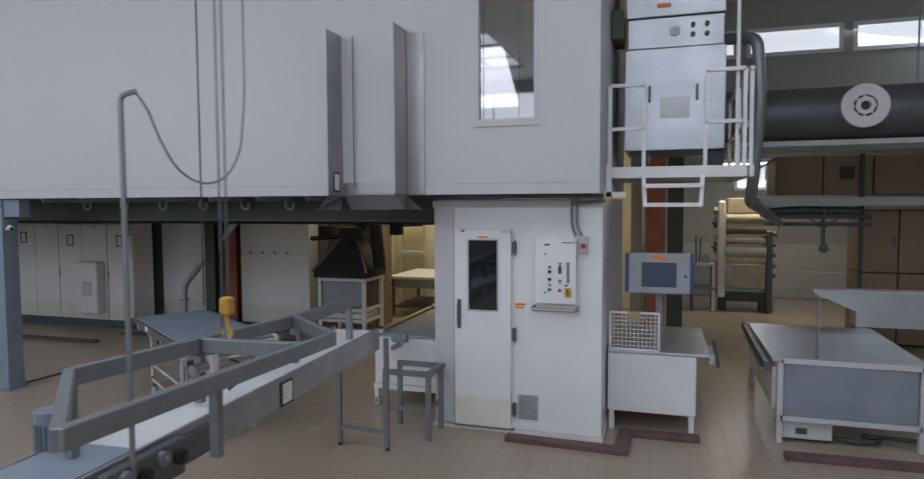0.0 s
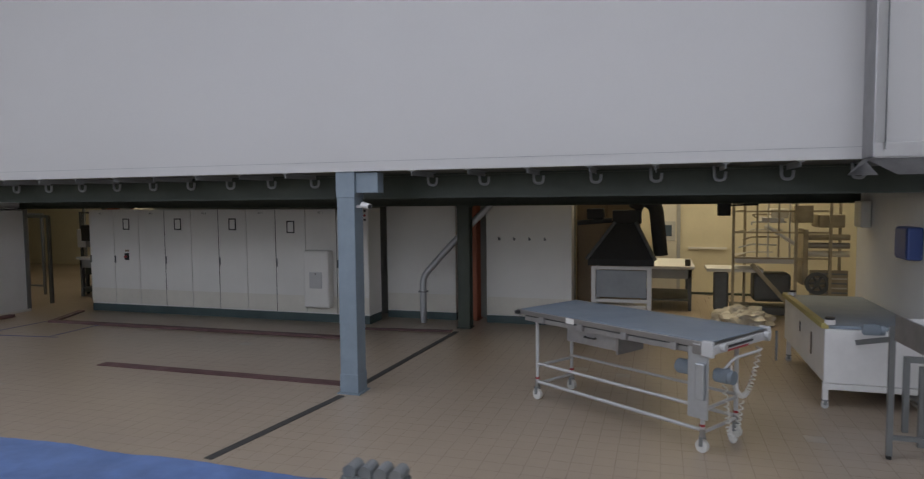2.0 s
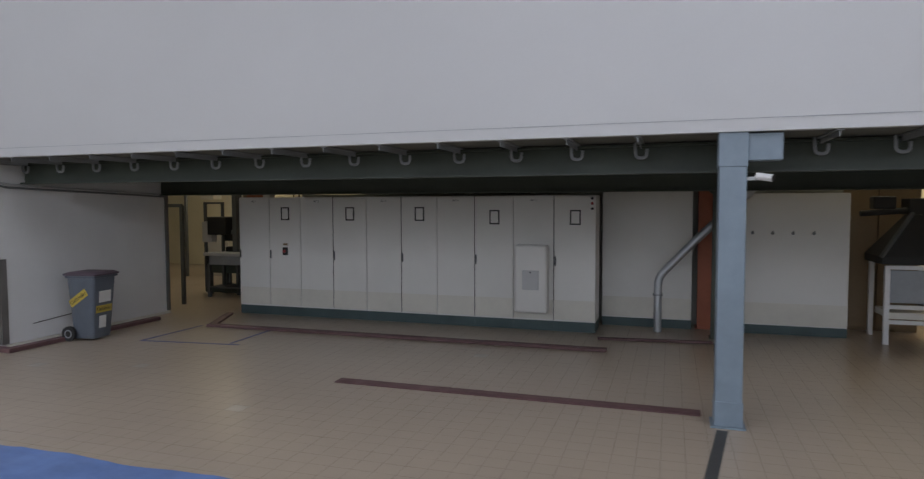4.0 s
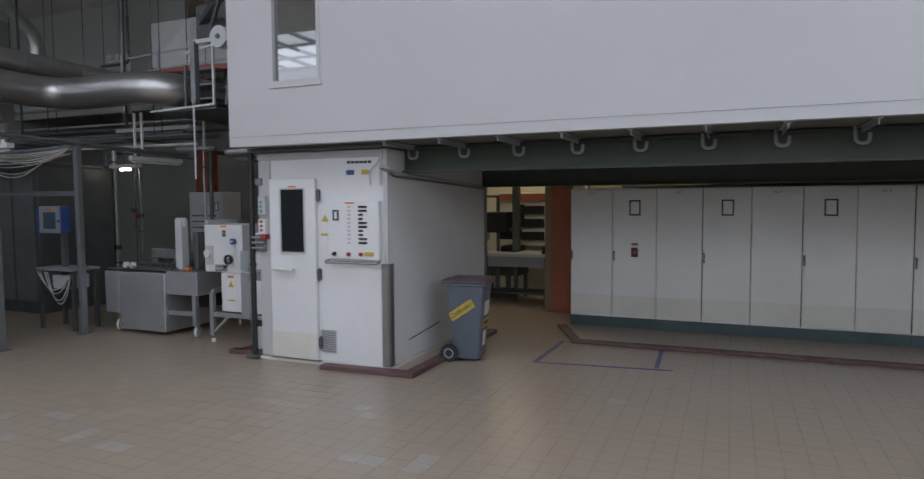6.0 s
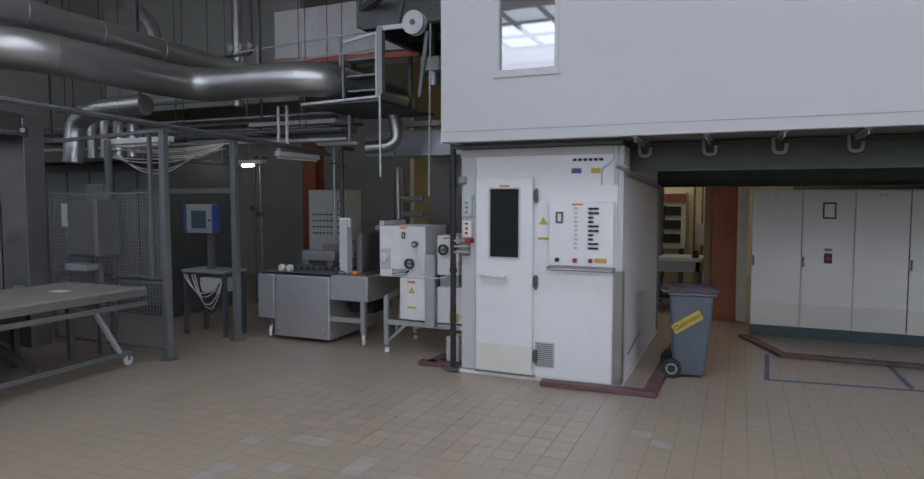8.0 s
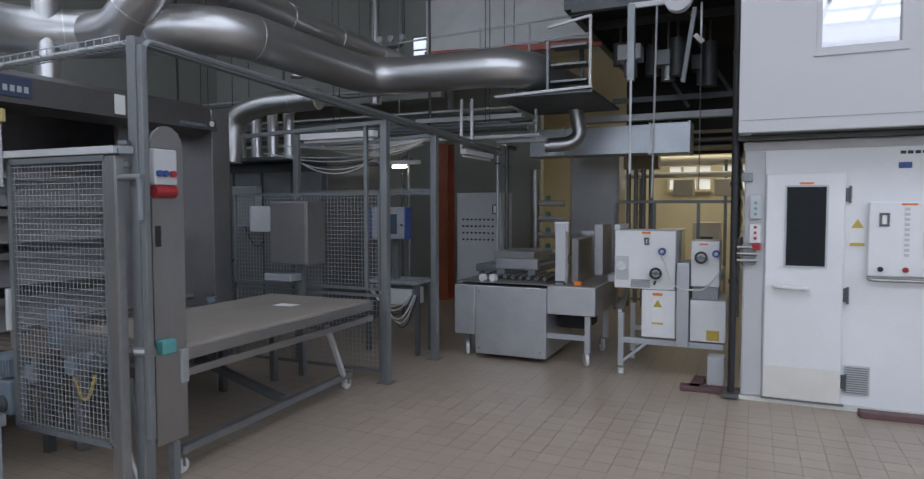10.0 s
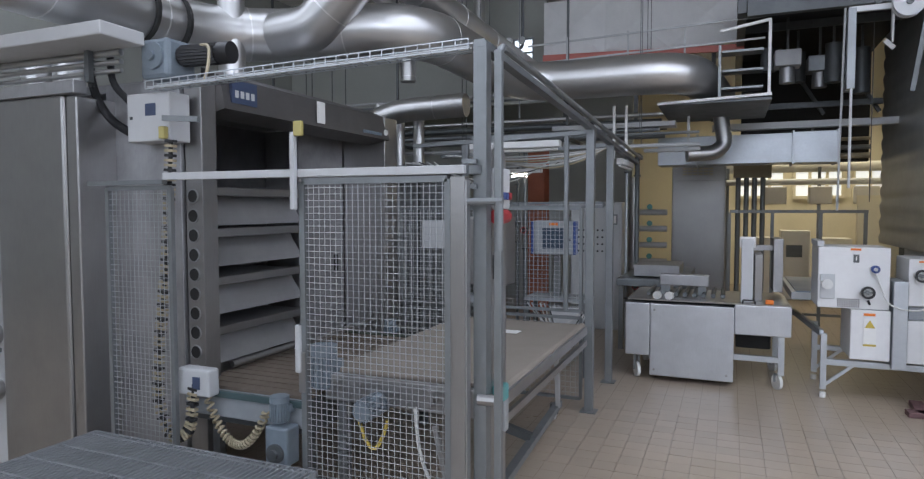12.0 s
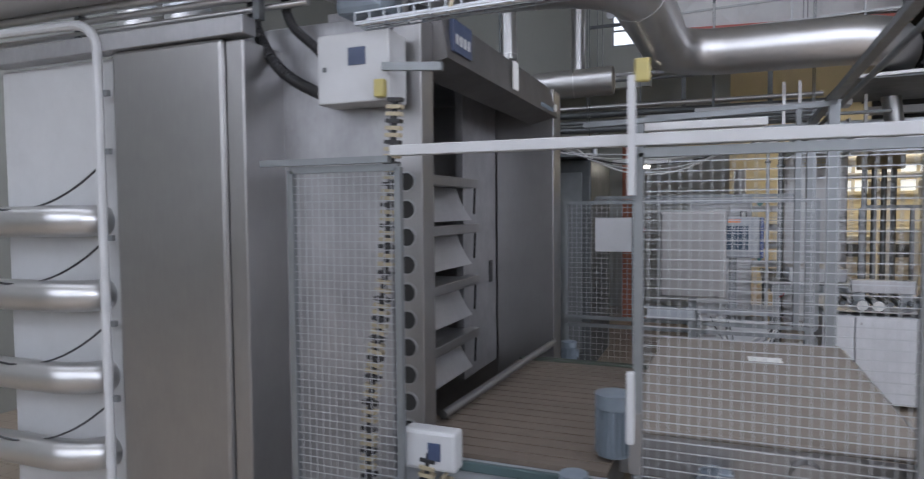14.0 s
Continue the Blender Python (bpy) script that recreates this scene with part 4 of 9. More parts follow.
for k in range(4):
    bm = nb()
    disc(bm, CONV @ Vector((0.315, -1.20 + 0.12 * k, 1.12 - 0.035 * (k % 2))), (1, 0, 0), 0.038, 0.03, 16)
    disc(bm, CONV @ Vector((0.335, -1.20 + 0.12 * k, 1.12 - 0.035 * (k % 2))), (1, 0, 0), 0.014, 0.03, 10)
    part("drive_wheel", bm, (FRAME, RUBBER)[k % 2], dr_box)
part("chain_guard", cbox(0.236, 0.262, -0.76, -0.50, 0.99, 1.14, 0.008), FRAME_DARK, cv)
motor(cv, (-1.845, 2.50, 1.24), (0, 0, 1), 0.075, 0.25, MOTOR)
part("gear_unit", box(-1.91, -1.76, 2.43, 2.57, 1.00, 1.11, 0.02), MOTOR, cv)

# steel frame lifted by the chain hoist, above the conveyor
lf = thing("lifting_frame", (-1.35, 3.0, 1.16), "grey square-tube steel frame hung over the conveyor", "frame")
RA, RB, RC, RD, RE = (-1.63, 2.42, 1.56), (-0.97, 1.80, 1.56), (-1.60, 4.25, 1.50), (-1.02, 3.77, 1.50), (-1.62, 3.27, 1.53)
RF, RG, RH = (-1.60, 5.10, 1.50), (-1.055, 2.70, 1.53), (-1.01, 3.40, 1.51)
for a, b in ((RA, RB), (RA, RE), (RE, RC), (RC, RF), (RB, RD), (RD, RC), (RE, RH)):
    part("rail", bar(nb(), a, b, 0.05, 0.085, 0.006), FRAME, lf)
for p, foot in ((RA, 1.19), (RE, 1.19), (RC, 1.19), (RF, 1.19), (RG, 1.15)):
    part("post", bar(nb(), (p[0], p[1], foot), (p[0], p[1], p[2] - 0.043), 0.045, 0.045), FRAME, lf)
for s0, s1 in ((0.28, 0.42), (0.55, 0.66)):
    a, b = Vector(RB).lerp(Vector(RD), s0 * 0.5), Vector(RB).lerp(Vector(RD), s1 * 0.5)
    off = Vector((-0.027, 0, 0.005))
    part("orange_label", bar(nb(), a + off, b + off, 0.003, 0.035), ORANGE, lf)
for p in (RE,):
    part("gusset", box(p[0] - 0.045, p[0] + 0.045, p[1] - 0.034, p[1] - 0.027, p[2] - 0.06, p[2] + 0.045, 0.004), FRAME_DARK, lf)
cy2 = part("clamp_cylinder", tube([(-1.60, 3.18, 1.40), (-1.60, 3.48, 1.40)], 0.03, 14), STEEL, lf, "small pneumatic cylinder and hoses", True)
part("fitting", box(-1.64, -1.56, 3.30, 3.37, 1.34, 1.47, 0.01), WHITE_PAINT, cy2)
part("air_hose", tube(bend([(-1.60, 3.48, 1.40), (-1.57, 3.58, 1.36), (-1.58, 3.62, 1.25), (-1.60, 3.50, 1.20)], 0.06), 0.008, 8), CABLE_K, cy2)
cy3 = part("clamp_cylinder", tube([(-1.56, 3.95, 1.38), (-1.30, 4.02, 1.38)], 0.028, 14), STEEL, lf, "", True)
part("fitting", box(-1.50, -1.44, 3.92, 4.02, 1.34, 1.45, 0.008), BLACK, cy3)

# chain hoist
ch = thing("chain_hoist", (-1.48, 3.33, 1.62), "steel chain hoist with a yellow hook hanging from above", "hoist")


def chain(x, y, z0, z1):
    bm = nb()
    n = int((z1 - z0) / 0.026)
    for i in range(n):
        z = z0 + 0.026 * i
        w, d = (0.007, 0.0) if i % 2 else (0.0, 0.007)
        bar(bm, (x - w, y - d, z - 0.006), (x - w, y - d, z + 0.026), 0.0035, 0.0035)
        bar(bm, (x + w, y + d, z - 0.006), (x + w, y + d, z + 0.026), 0.0035, 0.0035)
    return bm


part("chain", chain(-1.53, 3.37, 1.62, ZC), FRAME_DARK, ch)
part("chain", chain(-1.47, 3.35, 1.86, ZC), FRAME_DARK, ch)
HOOK_Y = shader("worn_hook_yellow", (0.50, 0.27, 0.04), 0.5, var=0.1, stains=0.2, stain_scale=8)
bm = box(-1.505, -1.435, 3.30, 3.37, 1.70, 1.81, 0.018)
hk = part("hook_block", bm, HOOK_Y, ch, "yellow hook block")
part("hook", tube(bend([(-1.47, 3.335, 1.70), (-1.47, 3.335, 1.64), (-1.43, 3.335, 1.58), (-1.48, 3.335, 1.56), (-1.51, 3.335, 1.61)], 0.03), 0.012, 8), HOOK_Y, hk)
bm = nb()
bar(bm, (-1.53, 3.31, 1.54), (-1.47, 3.335, 1.60), 0.02, 0.02)
bar(bm, (-1.43, 3.31, 1.54), (-1.47, 3.335, 1.60), 0.02, 0.02)
part("shackle", bm, FRAME, ch)
part("hoist_cable", tube([(-1.60, 3.30, 1.75), (-1.60, 3.30, 3.0), (-1.60, 3.30, ZC)], 0.005, 6), CABLE_K, ch)
# bent pole with its air hose
po = thing("hose_pole", (-1.33, 2.47, 0), "tall thin steel pole with a bent top and hanging hose", "pole")
part("pole", tube(bend([(-1.33, 2.47, 0.001), (-1.33, 2.47, 2.83), (-1.27, 2.50, 2.85)], 0.03), 0.0125, 10), FRAME, po)
part("base_plate", box(-1.39, -1.27, 2.41, 2.53, 0.001, 0.012), FRAME_DARK, po)
HOSE = [(-1.28, 2.50, 2.85), (-1.25, 2.54, 2.78), (-1.23, 2.60, 2.62), (-1.21, 2.68, 2.50), (-1.16, 2.78, 2.44), (-1.10, 2.87, 2.47), (-1.06, 2.94, 2.6), (-1.05, 2.97, 2.9), (-1.05, 2.97, ZC)]
part("hose", tube(bend(HOSE, 0.08, 3), 0.0055, 8), FRAME, po, smooth=True)

# stainless chute on the chamber wall
cu = thing("wall_chute", (-1.8, 6.0, 2.28), "stainless strips and lip of a chute on the white wall", "chute")
part("cheek", box(-2.178, -2.166, 5.80, 6.106, 2.43, 4.03, 0.003), STEEL_DARK, cu)
part("cheek", box(-1.470, -1.458, 5.79, 6.106, 2.43, 4.03, 0.003), STEEL, cu)
part("cheek_flange", box(-1.456, -1.278, 6.094, 6.106, 2.43, 4.00, 0.003), STEEL, cu)
part("back_plate", box(-2.164, -1.472, 6.098, 6.106, 2.43, 4.02), WHITE_PANEL, cu)


def folded(name, quad, mat):
    """A bent sheet-metal flap, thickened."""
    bm = nb()
    bm.faces.new([bm.verts.new(c) for c in quad])
    bmesh.ops.solidify(bm, geom=bm.faces[:], thickness=0.006)
    part(name, bm, mat, cu)


folded("lip", ((-2.16, 6.10, 2.43), (-1.475, 6.10, 2.43), (-1.40, 5.90, 2.29), (-1.97, 5.90, 2.285)), STEEL_DARK)
folded("wing", ((-2.17, 5.80, 2.43), (-2.17, 6.09, 2.43), (-2.10, 5.93, 2.285), (-2.34, 5.88, 2.285)), STEEL_DARK)
folded("wing", ((-1.465, 5.80, 2.43), (-1.465, 6.09, 2.43), (-1.24, 5.93, 2.285), (-1.40, 5.88, 2.29)), STEEL)
part("lip_band", box(-2.16, -1.475, 6.088, 6.096, 2.44, 2.56, 0.002), STEEL, cu)
part("slide_rod", tube([(-2.02, 6.06, 2.50), (-2.02, 6.06, 4.0)], 0.006, 6), FRAME_DARK, cu)
f = part("document_frame", box(-2.165, -2.160, 5.90, 6.02, 2.46, 2.66), BLACK, cu)
part("sheet", box(-2.1595, -2.157, 5.915, 6.005, 2.48, 2.64), PAPER, f)

# rolling table with the blue-grey belt
TB = Matrix.Translation((-4.06, 6.18, 0)) @ pose(0, 0, 0, 0, 0, -33.8)
tt = thing("rolling_belt_table", (-4.06, 6.18, 0), "rolling belt table with a blue-grey top and spiral cable", "table")


def tbox(x0, x1, y0, y1, z0, z1, bev=0.0):
    return box(x0, x1, y0, y1, z0, z1, bev, TB)


def tp(x, y, z):
    return TB @ Vector((x, y, z))


LX, LY = 1.07, 0.45
TU, TV = TB.to_3x3() @ Vector((1, 0, 0)), TB.to_3x3() @ Vector((0, 1, 0))
part("belt", tbox(-LX, LX, -LY + 0.02, LY - 0.02, 0.962, 0.976, 0.005), BELT_BLUE, tt, "blue-grey belt top")
part("slider_bed", tbox(-LX + 0.05, LX - 0.05, -LY + 0.03, LY - 0.03, 0.90, 0.958), FRAME_DARK, tt)
for s in (-1, 1):
    part("side_rail", tbox(-LX - 0.03, LX + 0.02, s * LY - 0.012, s * LY + 0.012, 0.925, 0.972, 0.004), STEEL, tt)
    part("lower_rail", tbox(-LX + 0.06, LX - 0.06, s * (LY - 0.03) - 0.012, s * (LY - 0.03) + 0.012, 0.862, 0.905, 0.004), STEEL_DARK, tt)
    part("roller", sweep(nb(), [tp(s * LX, -LY, 0.942), tp(s * LX, LY, 0.942)], 0.03, 14), STEEL, tt, smooth=True)
    for k in range(4):
        part("bed_bracket", tbox(-0.78 + 0.5 * k, -0.72 + 0.5 * k, s * LY - 0.02, s * LY + 0.018, 0.868, 0.93, 0.004), STEEL_DARK, tt)
    bm = nb()
    disc(bm, tp(-LX, s * (LY + 0.03), 0.945), TV, 0.02, 0.05, 12)
    part("tension_knob", bm, BLACK, tt)
for sx in (-0.99, 0.91):
    for sy in (-0.27, 0.27):
        l = part("leg", sweep(nb(), [tp(sx, sy, 0.13), tp(sx, sy, 0.90)], 0.019, 12), GREYBOX, tt, smooth=True)
        part("ring", sweep(nb(), [tp(sx, sy, 0.22), tp(sx, sy, 0.24)], 0.022, 12), RED, l)
        part("sleeve", sweep(nb(), [tp(sx, sy, 0.135), tp(sx, sy, 0.20)], 0.025, 12), STEEL, l)
        a = tp(sx, sy, 0)
        caster(tt, a.x, a.y, 0.055, 0.135, WHEEL_W, TV)
    for z in (0.17, 0.36):
        part("end_stretcher", sweep(nb(), [tp(sx, -0.27, z), tp(sx, 0.27, z)], 0.016, 10), GREYBOX, tt, smooth=True)
for sy in (-0.27, 0.27):
    part("long_stretcher", sweep(nb(), [tp(-0.99, sy, 0.19), tp(0.91, sy, 0.19)], 0.017, 10), GREYBOX, tt, smooth=True)
    part("long_stretcher", sweep(nb(), [tp(-0.99, sy, 0.385), tp(0.91, sy, 0.385)], 0.015, 10), GREYBOX, tt, smooth=True)
ub = part("under_box", tbox(-0.50, 0.12, -0.36, 0.0, 0.72, 0.86, 0.006), STEEL_DARK, tt, "steel drawer box under the belt")
part("drawer_handle", tube(bend([tp(-0.26, -0.36, 0.80), tp(-0.26, -0.39, 0.80), tp(-0.14, -0.39, 0.80), tp(-0.14, -0.36, 0.80)], 0.02), 0.008, 6), BLACK, ub)
part("box_bracket", tbox(0.121, 0.15, -0.40, -0.02, 0.70, 0.90, 0.004), STEEL, ub)
part("end_plate", tbox(LX - 0.02, LX + 0.045, -LY - 0.03, LY + 0.03, 0.885, 0.955, 0.008), GREYBOX, tt)
part("red_strip", tbox(LX + 0.046, LX + 0.050, -0.26, 0.06, 0.888, 0.903), RED, tt)
part("black_strip", tbox(LX + 0.046, LX + 0.050, -0.26, 0.14, 0.915, 0.935), BLACK, tt)
dv = part("drive_plate", tbox(LX - 0.20, LX - 0.02, -LY + 0.01, -LY + 0.03, 0.34, 0.95, 0.006), GALV, tt, "galvanised drive side plate")
part("bearing", tbox(LX - 0.14, LX - 0.06, -LY - 0.03, -LY + 0.005, 0.87, 0.96, 0.012), STEEL, dv)
part("guard", tbox(LX - 0.12, LX - 0.04, -LY - 0.02, -LY + 0.005, 0.50, 0.80, 0.012), GALV, dv)
motor(tt, tp(LX - 0.24, -LY + 0.09, 0.72), TU, 0.06, 0.20, MOTOR)
motor(tt, tp(LX + 0.06, -LY + 0.12, 0.70), TU, 0.055, 0.16, MOTOR)
for s in (-1, 1):
    bm = nb()
    disc(bm, tp(LX + 0.065, s * 0.36, 0.935), TU, 0.03, 0.04, 14)
    part("knob", bm, GREYBOX, tt)
    part("corner_block", tbox(LX - 0.06, LX + 0.04, s * (LY + 0.012) - 0.02, s * (LY + 0.012) + 0.02, 0.86, 0.99, 0.01), GREYBOX, tt)
part("crank", bar(nb(), tp(LX + 0.09, LY + 0.02, 0.96), tp(LX + 0.09, LY + 0.02, 0.70), 0.018, 0.018), FRAME_DARK, tt)
part("hand_bar", tube(bend([tp(LX + 0.02, -0.30, 0.72), tp(LX + 0.10, -0.28, 0.84), tp(LX + 0.10, 0.18, 0.84), tp(LX + 0.02, 0.26, 0.84)], 0.08), 0.012, 10), GREYBOX, tt, smooth=True)
part("spiral_cable", helix(tp(LX + 0.03, -0.22, 0.78), tp(LX + 0.05, 0.26, 0.84), 0.34, 0.018, 0.006, 26, 5, 8), CABLE_W, tt, "white spiral cable")
part("spiral_cable", helix(tp(LX, -0.22, 0.60), tp(LX + 0.02, 0.02, 0.42), 0.40, 0.018, 0.006, 26, 5, 8), CABLE_W, tt, "white spiral cable")
lb = part("document_frame", tbox(-0.42, -0.32, -LY - 0.016, -LY - 0.0125, 0.918, 0.970), PAPER, tt)

# white-sided table beside the first booth
w2 = thing("white_conveyor_table", (-1.80, 8.0, 0), "white-sided conveyor table with a blue-grey top", "table")
part("body", box(-2.24, -1.36, 6.95, 9.10, 0.26, 0.80, 0.01), WHITE_PAINT, w2)
part("top", box(-2.20, -1.36, 6.97, 9.10, 0.804, 0.835, 0.006), BELT_BLUE, w2)
part("edge", box(-2.27, -2.205, 6.95, 9.12, 0.804, 0.86, 0.006), PALE_YELLOW, w2)
part("frame_rail", box(-2.25, -1.36, 6.93, 6.97, 0.20, 0.256, 0.004), WHITE_PAINT, w2)
for y in (6.97, 8.9):
    part("leg", bar(nb(), (-2.22, y, 0.06), (-2.22, y, 0.26), 0.05, 0.05), WHITE_PAINT, w2)
    caster(w2, -2.22, y, 0.035, 0.09, GREYBOX)
for y, z in ((7.0, 0.87), (8.95, 0.87)):
    bm = nb()
    disc(bm, (-2.19, y - 0.02, z), (0, 0, 1), 0.05, 0.045, 16)
    kn = part("guide_roller", bm, WHITE_PAINT, w2)
    bm = nb()
    disc(bm, (-2.19, y - 0.02, z + 0.035), (0, 0, 1), 0.045, 0.022, 16)
    part("cap", bm, BLACK, kn)
part("slot", box(-2.244, -2.240, 7.5, 7.56, 0.42, 0.66), BLACK, w2)
part("slot", box(-2.244, -2.240, 8.1, 8.15, 0.55, 0.66), BLACK, w2)
motor(w2, (-1.86, 6.80, 0.84), (1, 0, 0), 0.05, 0.18, MOTOR)
part("rail_bar", bar(nb(), (-1.98, 6.86, 0.70), (-1.62, 6.30, 0.90), 0.035, 0.05), FRAME, w2)

# low steel stand under the conveyor's end
st = thing("steel_stand", (-1.52, 6.2, 0), "low grey square-tube steel stand", "stand")
part("top_frame", bar(nb(), (-1.72, 6.05, 0.66), (-1.20, 6.05, 0.66), 0.05, 0.05), FRAME, st)
part("top_frame", bar(nb(), (-1.72, 6.42, 0.66), (-1.20, 6.42, 0.66), 0.05, 0.05), FRAME, st)
part("top_frame", bar(nb(), (-1.24, 6.08, 0.66), (-1.24, 6.40, 0.66), 0.05, 0.05), FRAME, st)
for x, y in ((-1.70, 6.05), (-1.24, 6.05), (-1.70, 6.42), (-1.24, 6.42)):
    part("leg", bar(nb(), (x, y, 0.001), (x, y, 0.635), 0.045, 0.045), FRAME, st)
part("stretcher", bar(nb(), (-1.68, 6.05, 0.30), (-1.26, 6.05, 0.30), 0.035, 0.035), FRAME, st)
part("stretcher", bar(nb(), (-1.24, 6.08, 0.30), (-1.24, 6.40, 0.30), 0.035, 0.035), FRAME, st)

# blue box on the booth's flank
bb = thing("blue_wall_box", (-1.42, 7.25, 1.62), "blue plastic box fixed to the booth wall", "box")
part("body", box(-1.48, -1.340, 7.20, 7.55, 1.47, 1.80, 0.02), BLUE_PL, bb)
part("lid", box(-1.49, -1.484, 7.22, 7.53, 1.50, 1.78, 0.004), BLUE_PL, bb)
ds = thing("dispenser", (-1.38, 9.0, 1.9), "pale wall dispenser on the booth's flank", "box")
part("body", box(-1.46, -1.340, 8.85, 9.15, 1.72, 2.05, 0.02), CREAM, ds)

# long blue-covered table beside the walk
bt = thing("blue_covered_table", (-7.4, 1.6, 0), "long table under a crumpled blue plastic cover", "table")
bm = nb()
bmesh.ops.create_grid(bm, x_segments=90, y_segments=24, size=0.5)
bmesh.ops.transform(bm, matrix=Matrix.Translation((-7.5, 1.62, 1.0)) @ Matrix.Diagonal((4.9, 1.0, 1, 1)), verts=bm.verts)
for v in bm.verts:
    v.co.z += 0.012 * noise.noise(Vector((v.co.x * 3, v.co.y * 5, 0))) + 0.006 * noise.noise(Vector((v.co.x * 11, v.co.y * 13, 3)))
part("cover", bm, TARP, bt, "crumpled blue plastic cover", True)
part("edge_rail", box(-10.0, -5.0, 2.121, 2.145, 0.92, 0.985, 0.006), FRAME, bt)
part("top", box(-9.98, -5.02, 1.12, 2.12, 0.93, 0.975), GREY_PAINT, bt)
for x in (-9.8, -7.5, -5.2):
    for y in (1.2, 2.05):
        part("leg", bar(nb(), (x, y, 0.001), (x, y, 0.93), 0.06, 0.06), FRAME, bt)
cl = part("clamp", box(-4.99, -4.72, 2.06, 2.16, 0.96, 1.05, 0.015), FRAME_DARK, bt, "dark steel clamp at the table's end")
for k in range(4):
    bm = nb()
    disc(bm, (-4.95 + 0.065 * k, 2.11, 1.065), (0, 1, 0), 0.028, 0.08, 12)
    part("roller", bm, FRAME, cl)

# ---- east side: what stands right of the first booth ----
tb = thing("white_infeed_table", (0.85, 7.6, 0), "white steel infeed table with a grey top and mesh guard", "table")
part("body", box(0.42, 1.28, 6.90, 8.35, 0.20, 0.80, 0.01), WHITE_PAINT, tb)
part("top", box(0.42, 1.40, 6.90, 8.35, 0.805, 0.835, 0.006), GALV, tb)
for x in (0.46, 1.24):
    for y in (6.95, 8.3):
        part("leg", bar(nb(), (x, y, 0.001), (x, y, 0.20), 0.05, 0.05), WHITE_PAINT, tb)
part("end_bracket", box(1.402, 1.46, 7.0, 7.5, 0.72, 0.80, 0.006), GALV, tb)
part("end_rod", bar(nb(), (1.48, 6.86, 0.74), (1.48, 7.5, 0.86), 0.03, 0.03), FRAME_DARK, tb)
g = part("mesh_guard", wires(nb(), (0.44, 6.93, 0.84), (0.48, 0, 0), (0, 0, 0.38), 12, 9, 0.006), WHITE_PAINT, tb, "white wire mesh guard")
bm = nb()
for a, b in (((0.44, 6.93, 0.84), (0.92, 6.93, 0.84)), ((0.44, 6.93, 1.22), (0.92, 6.93, 1.22)), ((0.44, 6.93, 0.84), (0.44, 6.93, 1.22)), ((0.92, 6.93, 0.84), (0.92, 6.93, 1.22))):
    bar(bm, a, b, 0.022, 0.022)
part("guard_frame", bm, WHITE_PAINT, g)
part("orange_tag", box(0.62, 0.74, 6.90, 6.915, 1.15, 1.24), CABLE_T, g)


def hmi(x0, x1, y, z0, z1, label, post=None):
    t = thing("operator_terminal", ((x0 + x1) / 2, y, z0), label, "screen")
    part("housing", box(x0, x1, y, y + 0.14, z0, z1, 0.015), GREY_PAINT, t)
    for a, b in ((x0 - 0.03, x0 - 0.001), (x1 + 0.001, x1 + 0.03)):
        part("side_grip", box(a, b, y - 0.012, y + 0.13, z0 + 0.005, z1 - 0.005, 0.008), BLUE_PL, t, "blue plastic side grip")
    w, h = x1 - x0, z1 - z0
    part("screen", box(x0 + w * .22, x1 - w * .22, y - 0.004, y - 0.0005, z0 + h * .17, z1 - h * .22), SCREEN, t)
    part("orange_label", box(x0 + w * .4, x0 + w * .62, y - 0.004, y - 0.0005, z1 - h * .14, z1 - h * .06), ORANGE, t)
    bm = nb()
    disc(bm, (x1 - w * .08, y - 0.008, z0 + h * .45), (0, 1, 0), 0.014, 0.016, 12)
    part("button", bm, BLACK, t)
    if post:
        part("post", bar(nb(), post[0], post[1], 0.07, 0.07), FRAME, t)
    return t


hmi(0.62, 1.21, 6.80, 1.44, 1.84, "grey operator terminal with blue grips on an arm", ((0.92, 7.02, 0.84), (0.92, 7.02, 1.60)))

rt = thing("steel_belt_table", (2.6, 8.0, 0), "low belt table with a galvanised front panel", "table")
part("front_panel", box(2.08, 3.20, 6.98, 7.0, 0.28, 0.78, 0.004), BLUE_SHEET, rt)
bm = nb()
for a, b in (((2.05, 6.99, 0.22), (2.05, 6.99, 0.82)), ((3.24, 6.99, 0.02), (3.24, 6.99, 0.82))):
    bar(bm, a, b, 0.05, 0.05)
bar(bm, (2.05, 6.99, 0.81), (3.24, 6.99, 0.81), 0.05, 0.05)
bar(bm, (2.05, 6.99, 0.25), (3.24, 6.99, 0.25), 0.05, 0.05)
part("front_frame", bm, GREYBOX, rt)
part("belt", box(1.98, 3.35, 7.02, 9.0, 0.79, 0.81, 0.006), GALV, rt)
part("side_rail", bar(nb(), (1.93, 7.03, 0.74), (1.93, 9.0, 0.78), 0.04, 0.08), FRAME_DARK, rt)
part("guide_tube", tube([Vector((1.885, 7.03, 0.71)), Vector((1.885, 8.4, 0.74))], 0.014, 8), STEEL, rt)
part("side_panel", box(1.99, 2.03, 7.05, 8.9, 0.32, 0.73, 0.006), GREYBOX, rt)
for x, y in ((2.05, 7.0), (2.02, 8.9), (3.24, 8.9)):
    part("leg", bar(nb(), (x, y, 0.001), (x, y, 0.30), 0.05, 0.05), GREYBOX, rt)
